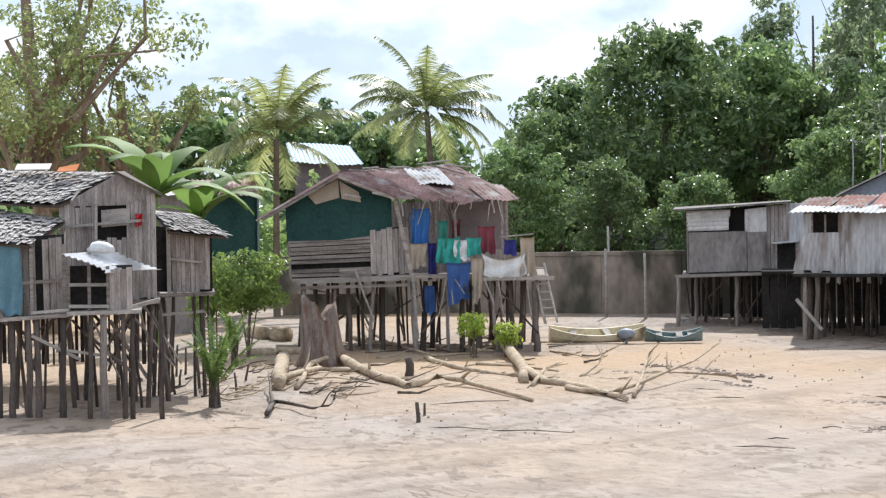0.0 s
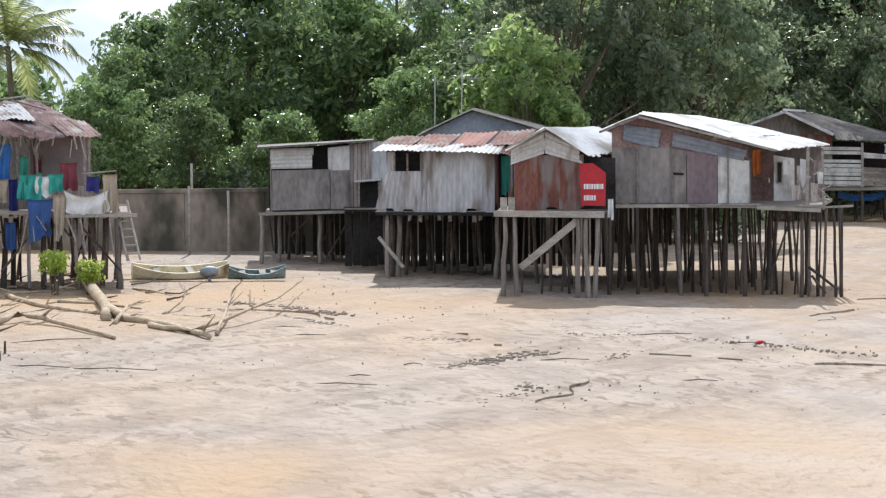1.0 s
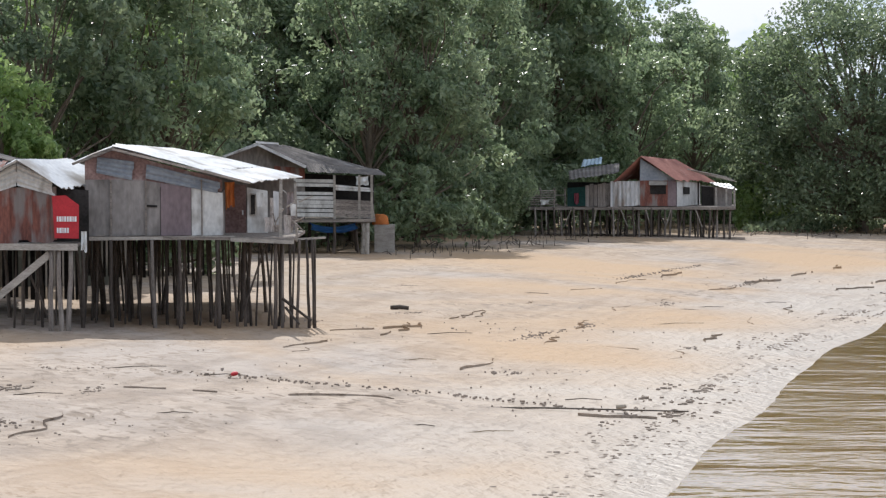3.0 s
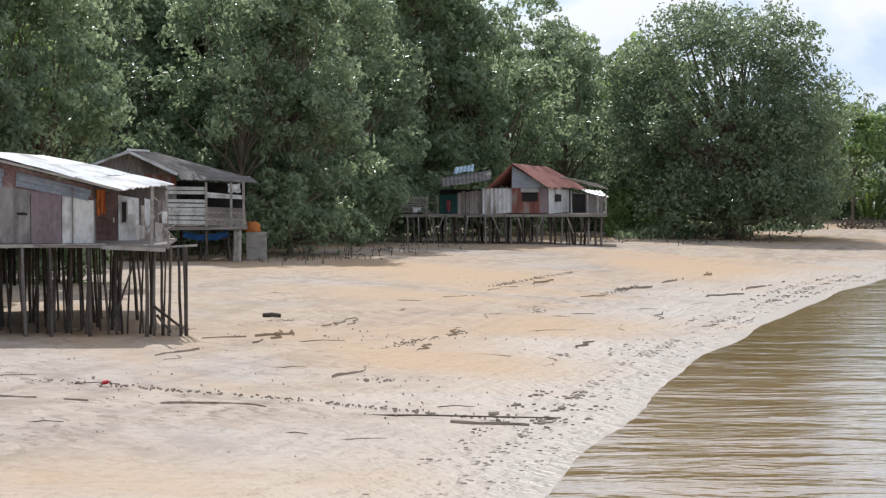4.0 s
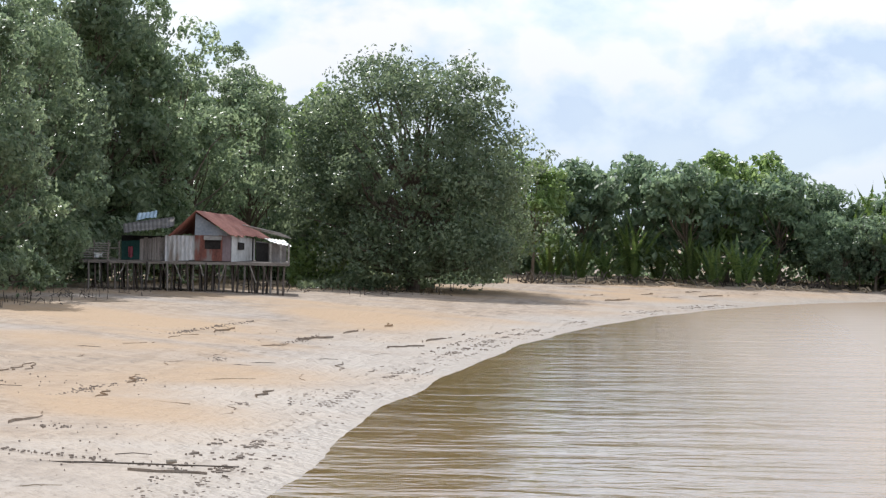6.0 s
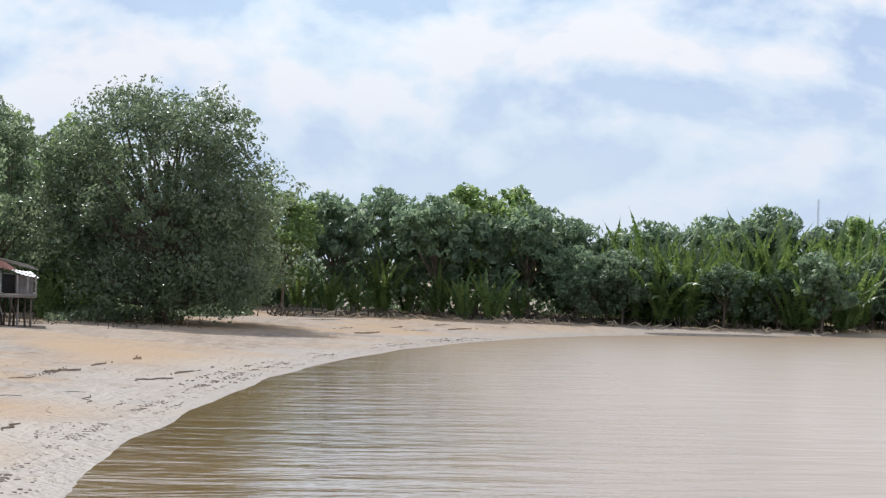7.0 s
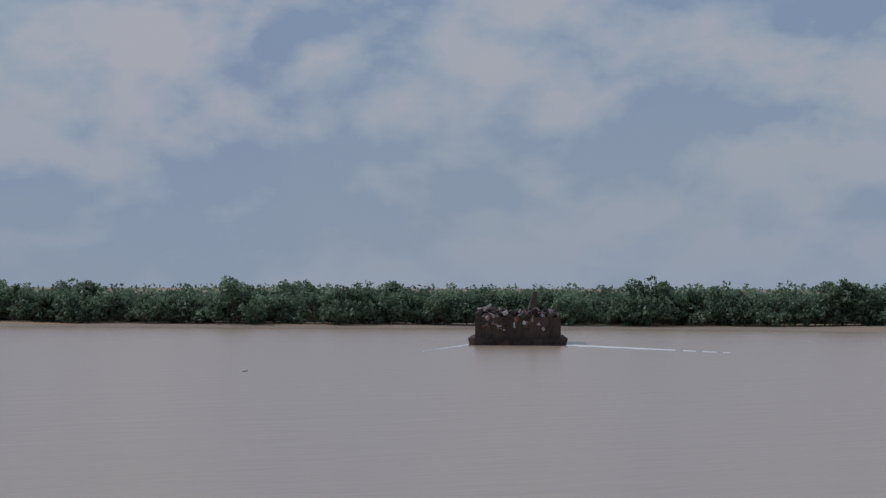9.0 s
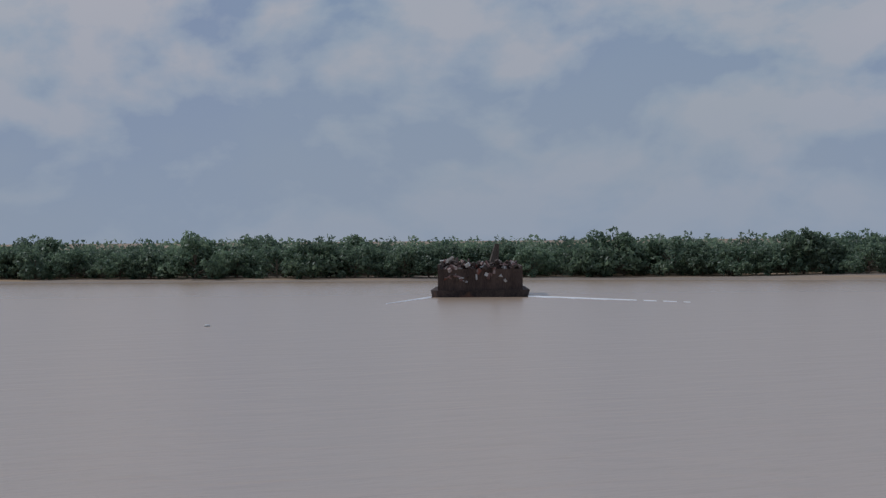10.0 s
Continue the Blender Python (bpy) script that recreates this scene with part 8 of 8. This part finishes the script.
def mud_ridges():
    """Low broken ridges and drag lines pushed up in the mud: runs of (azimuth, distance), height."""
    rnd = random.Random(31)
    runs = [
        ([(3.98, 73.6), (5.34, 72.7), (6.59, 70.0), (7.74, 67.9), (8.78, 65.9)], 0.13),
        ([(9.47, 63.6), (10.85, 62.7), (12.48, 61.7), (13.87, 61.0), (14.68, 60.7)], 0.07),
        ([(15.87, 60.3), (17.35, 60.9), (19.29, 59.8), (20.79, 58.3), (22.29, 57.6), (24.37, 56.8)], 0.08),
        ([(7.38, 48.8), (8.53, 47.8), (10.38, 47.4)], 0.05), ([(3.95, 43.9), (5.32, 43.2), (6.92, 41.9)], 0.06),
        ([(6.23, 44.3), (7.73, 46.7), (9.46, 49.9), (11.31, 54.3), (12.71, 58.2)], 0.045), ([(8.53, 42.9), (9.45, 45.5), (9.92, 48.2)], 0.04),
        ([(14.22, 66.7), (15.49, 69.8), (16.65, 75.6)], 0.05), ([(16.99, 82.3), (18.72, 84.6), (20.09, 92.8), (22.0, 107.2)], 0.08),
        ([(18.15, 69.4), (19.41, 68.7), (20.67, 75.2), (21.37, 79.5), (22.75, 94.6), (24.37, 107.9), (26.23, 123.5), (27.5, 140.5)], 0.08),
        ([(15.88, 74.4), (17.01, 78.0), (18.38, 83.3), (19.3, 89.7), (20.68, 95.7), (21.83, 105.6), (23.22, 116.9), (24.37, 129.1)], 0.09),
        ([(24.14, 75.0), (24.95, 74.1)], 0.06), ([(22.29, 78.2), (23.22, 77.4)], 0.06), ([(19.07, 110.7), (19.76, 109.4)], 0.08), ([(14.33, 52.3), (15.83, 51.7)], 0.04),
        ([(23.22, 69.7), (24.61, 82.1), (25.88, 94.2), (27.5, 115.3), (28.88, 130.7)], 0.07),
        ([(30.72, 209.1), (31.98, 214.4), (33.89, 222.3)], 0.2), ([(31.18, 193.1), (32.44, 202.0), (33.89, 214.8)], 0.2), ([(31.38, 186.0), (33.23, 200.0), (34.85, 212.3)], 0.15)]
    v, f = [], []
    for run, high in runs:
        pts = [Vector(flat_point(a, d)) for a, d in run]
        line = []
        for a, b in zip(pts[:-1], pts[1:]):
            n = max(2, int((b - a).length / 0.22))
            line += [a.lerp(b, i / n) for i in range(n)]
        xs, ys = np.array([p.x for p in line]), np.array([p.y for p in line])
        ph = rnd.uniform(0, 6)
        step = np.arange(len(line))
        xs = xs + 0.25 * np.sin(step * 0.19 + ph) + 0.1 * np.sin(step * 0.63 + 2 * ph)
        ys = ys + 0.35 * np.sin(step * 0.13 + 2 * ph) + 0.1 * np.sin(step * 0.71)
        zs, out = mud_z(xs, ys), shore_distance(xs, ys)
        last = None
        for i in range(len(line)):
            h = 0.36 * high * (0.5 + 0.5 * math.sin(i * 0.17 + ph)) * rnd.uniform(0.25, 1.25)
            if out[i] < 0.7 or h < high * 0.09:
                last = None
                continue
            w = (0.5 + 1.2 * rnd.random()) * h
            k = len(v)
            away = Vector((xs[i], ys[i])).normalized()
            for o, z in ((-w, -0.06), (-w * 0.35, h), (w * 0.5, h * 0.7), (w * 1.6, -0.06)):
                v.append((xs[i] + away.x * o, ys[i] + away.y * o, float(zs[i]) + z + 0.02))
            if last is not None:
                f += [(last + j, k + j, k + j + 1, last + j + 1) for j in range(3)]
            last = k
    me = bpy.data.meshes.new("mud_ridges")
    me.from_pydata(v, [], f)
    me.materials.append(M_MUD)
    tagged(new("mud_ridges", me), "low broken ridges and drag lines in the mud", "mud", kind="stuff")


mud_ridges()


def root_litter():
    """Breathing roots, fallen sticks and litter on the mud along the foot of the trees."""
    rnd = random.Random(47)
    for name, label, mat, count, seed in (("mangrove_roots", "dark breathing roots and sticks below the mangroves", M_DARKWOOD, 420, 1), ("bank_litter", "pale dead branches and litter along the river bank", M_DRIFT, 170, 2)):
        bm = bmesh.new()
        for k in range(count):
            if seed == 1:
                az = rnd.uniform(15.0, 28.6)
                d = np.interp(az, [15, 17, 18.6, 19.6, 20.6, 21.6, 22.6, 24, 26.5, 28.6], [150, 150, 144, 143, 152, 166, 180, 186, 183, 188]) + rnd.gauss(3, 6)
                L, r = rnd.uniform(0.2, 1.1), 0.03
            else:
                az = rnd.uniform(30.0, 54.0)
                d = np.interp(az, [30, 33, 36, 40, 44, 47, 52, 54], [218, 222, 223, 222, 232, 242, 246, 254]) + rnd.uniform(-2, 3)
                L, r = rnd.uniform(0.5, 1.9), 0.09
            x, y = flat_point(az, d)
            z = ground_z(x, y)
            if rnd.random() < (0.6 if seed == 1 else 0.1):
                pole(bm, [(x, y, z - 0.1), (x + rnd.uniform(-.05, .05), y, z + rnd.uniform(0.15, 0.45))], r, r * 0.4, 4)
            else:
                a = rnd.uniform(0, 6.28)
                pole(bm, [(x, y, z), (x + L * 0.5 * math.cos(a), y + L * 0.5 * math.sin(a), z + rnd.uniform(0.05, 0.35)), (x + L * math.cos(a), y + L * math.sin(a), z + rnd.uniform(0, 0.3))], r, r * 0.5, 4)
        me = bpy.data.meshes.new(name)
        bm.to_mesh(me)
        bm.free()
        me.materials.append(mat)
        tagged(new(name, me), label, "roots", kind="stuff")


root_litter()


def sandbar(az, d, length, width):
    """A low bar of dark mud just out of the water."""
    m = pose(d * math.sin(radians(az)), d * math.cos(radians(az)), 0, 0, 0, -az)
    B = thing("mud_bar", m, "low dark mud bar lying just above the water", "mud bar")
    v, f = [(0, 0, 0.14)], []
    n = 40
    for r, z in ((0.6, 0.12), (1.0, -0.06)):
        for i in range(n):
            a = 2 * math.pi * i / n
            w = r * (1 + 0.1 * math.sin(3 * a + 1) + 0.06 * math.sin(7 * a))
            v.append((length / 2 * w * math.cos(a), width / 2 * w * math.sin(a), z))
    for i in range(n):
        j = (i + 1) % n
        f += [(0, 1 + i, 1 + j), (1 + i, 1 + n + i, 1 + n + j, 1 + j)]
    raw_part("mud", v, f, M_ROCK, B, smooth=True)


sandbar(38.75, 214, 14, 5.0)
MAST = thing("radio_mast", spot(41.1, 420), "thin grey radio mast far behind the bank trees", "mast")
for _dx in (-0.18, 0.18):
    beam(MAST, Vector((_dx, 0, 0.8)), Vector((_dx * 0.4, 0, 15.6)), 0.05, M_STEEL, "leg", False)
for _k in range(9):
    beam(MAST, Vector((-0.17, 0, 1.5 + 1.5 * _k)), Vector((0.17, 0, 2.2 + 1.5 * _k)), 0.03, M_STEEL, "strut", False)


# ---- what moves ----
def motions():
    rows = []
    for t in (0.0, 2.5, 5.0, 7.5, 10.0):
        d = 250 - 1.9 * (10 - t)
        rows.append((t, pose(d * math.sin(radians(BARGE_AZ)), d * math.cos(radians(BARGE_AZ)), 0, 0, 0, -BARGE_AZ)))
    walk(barge, rows)


motions()
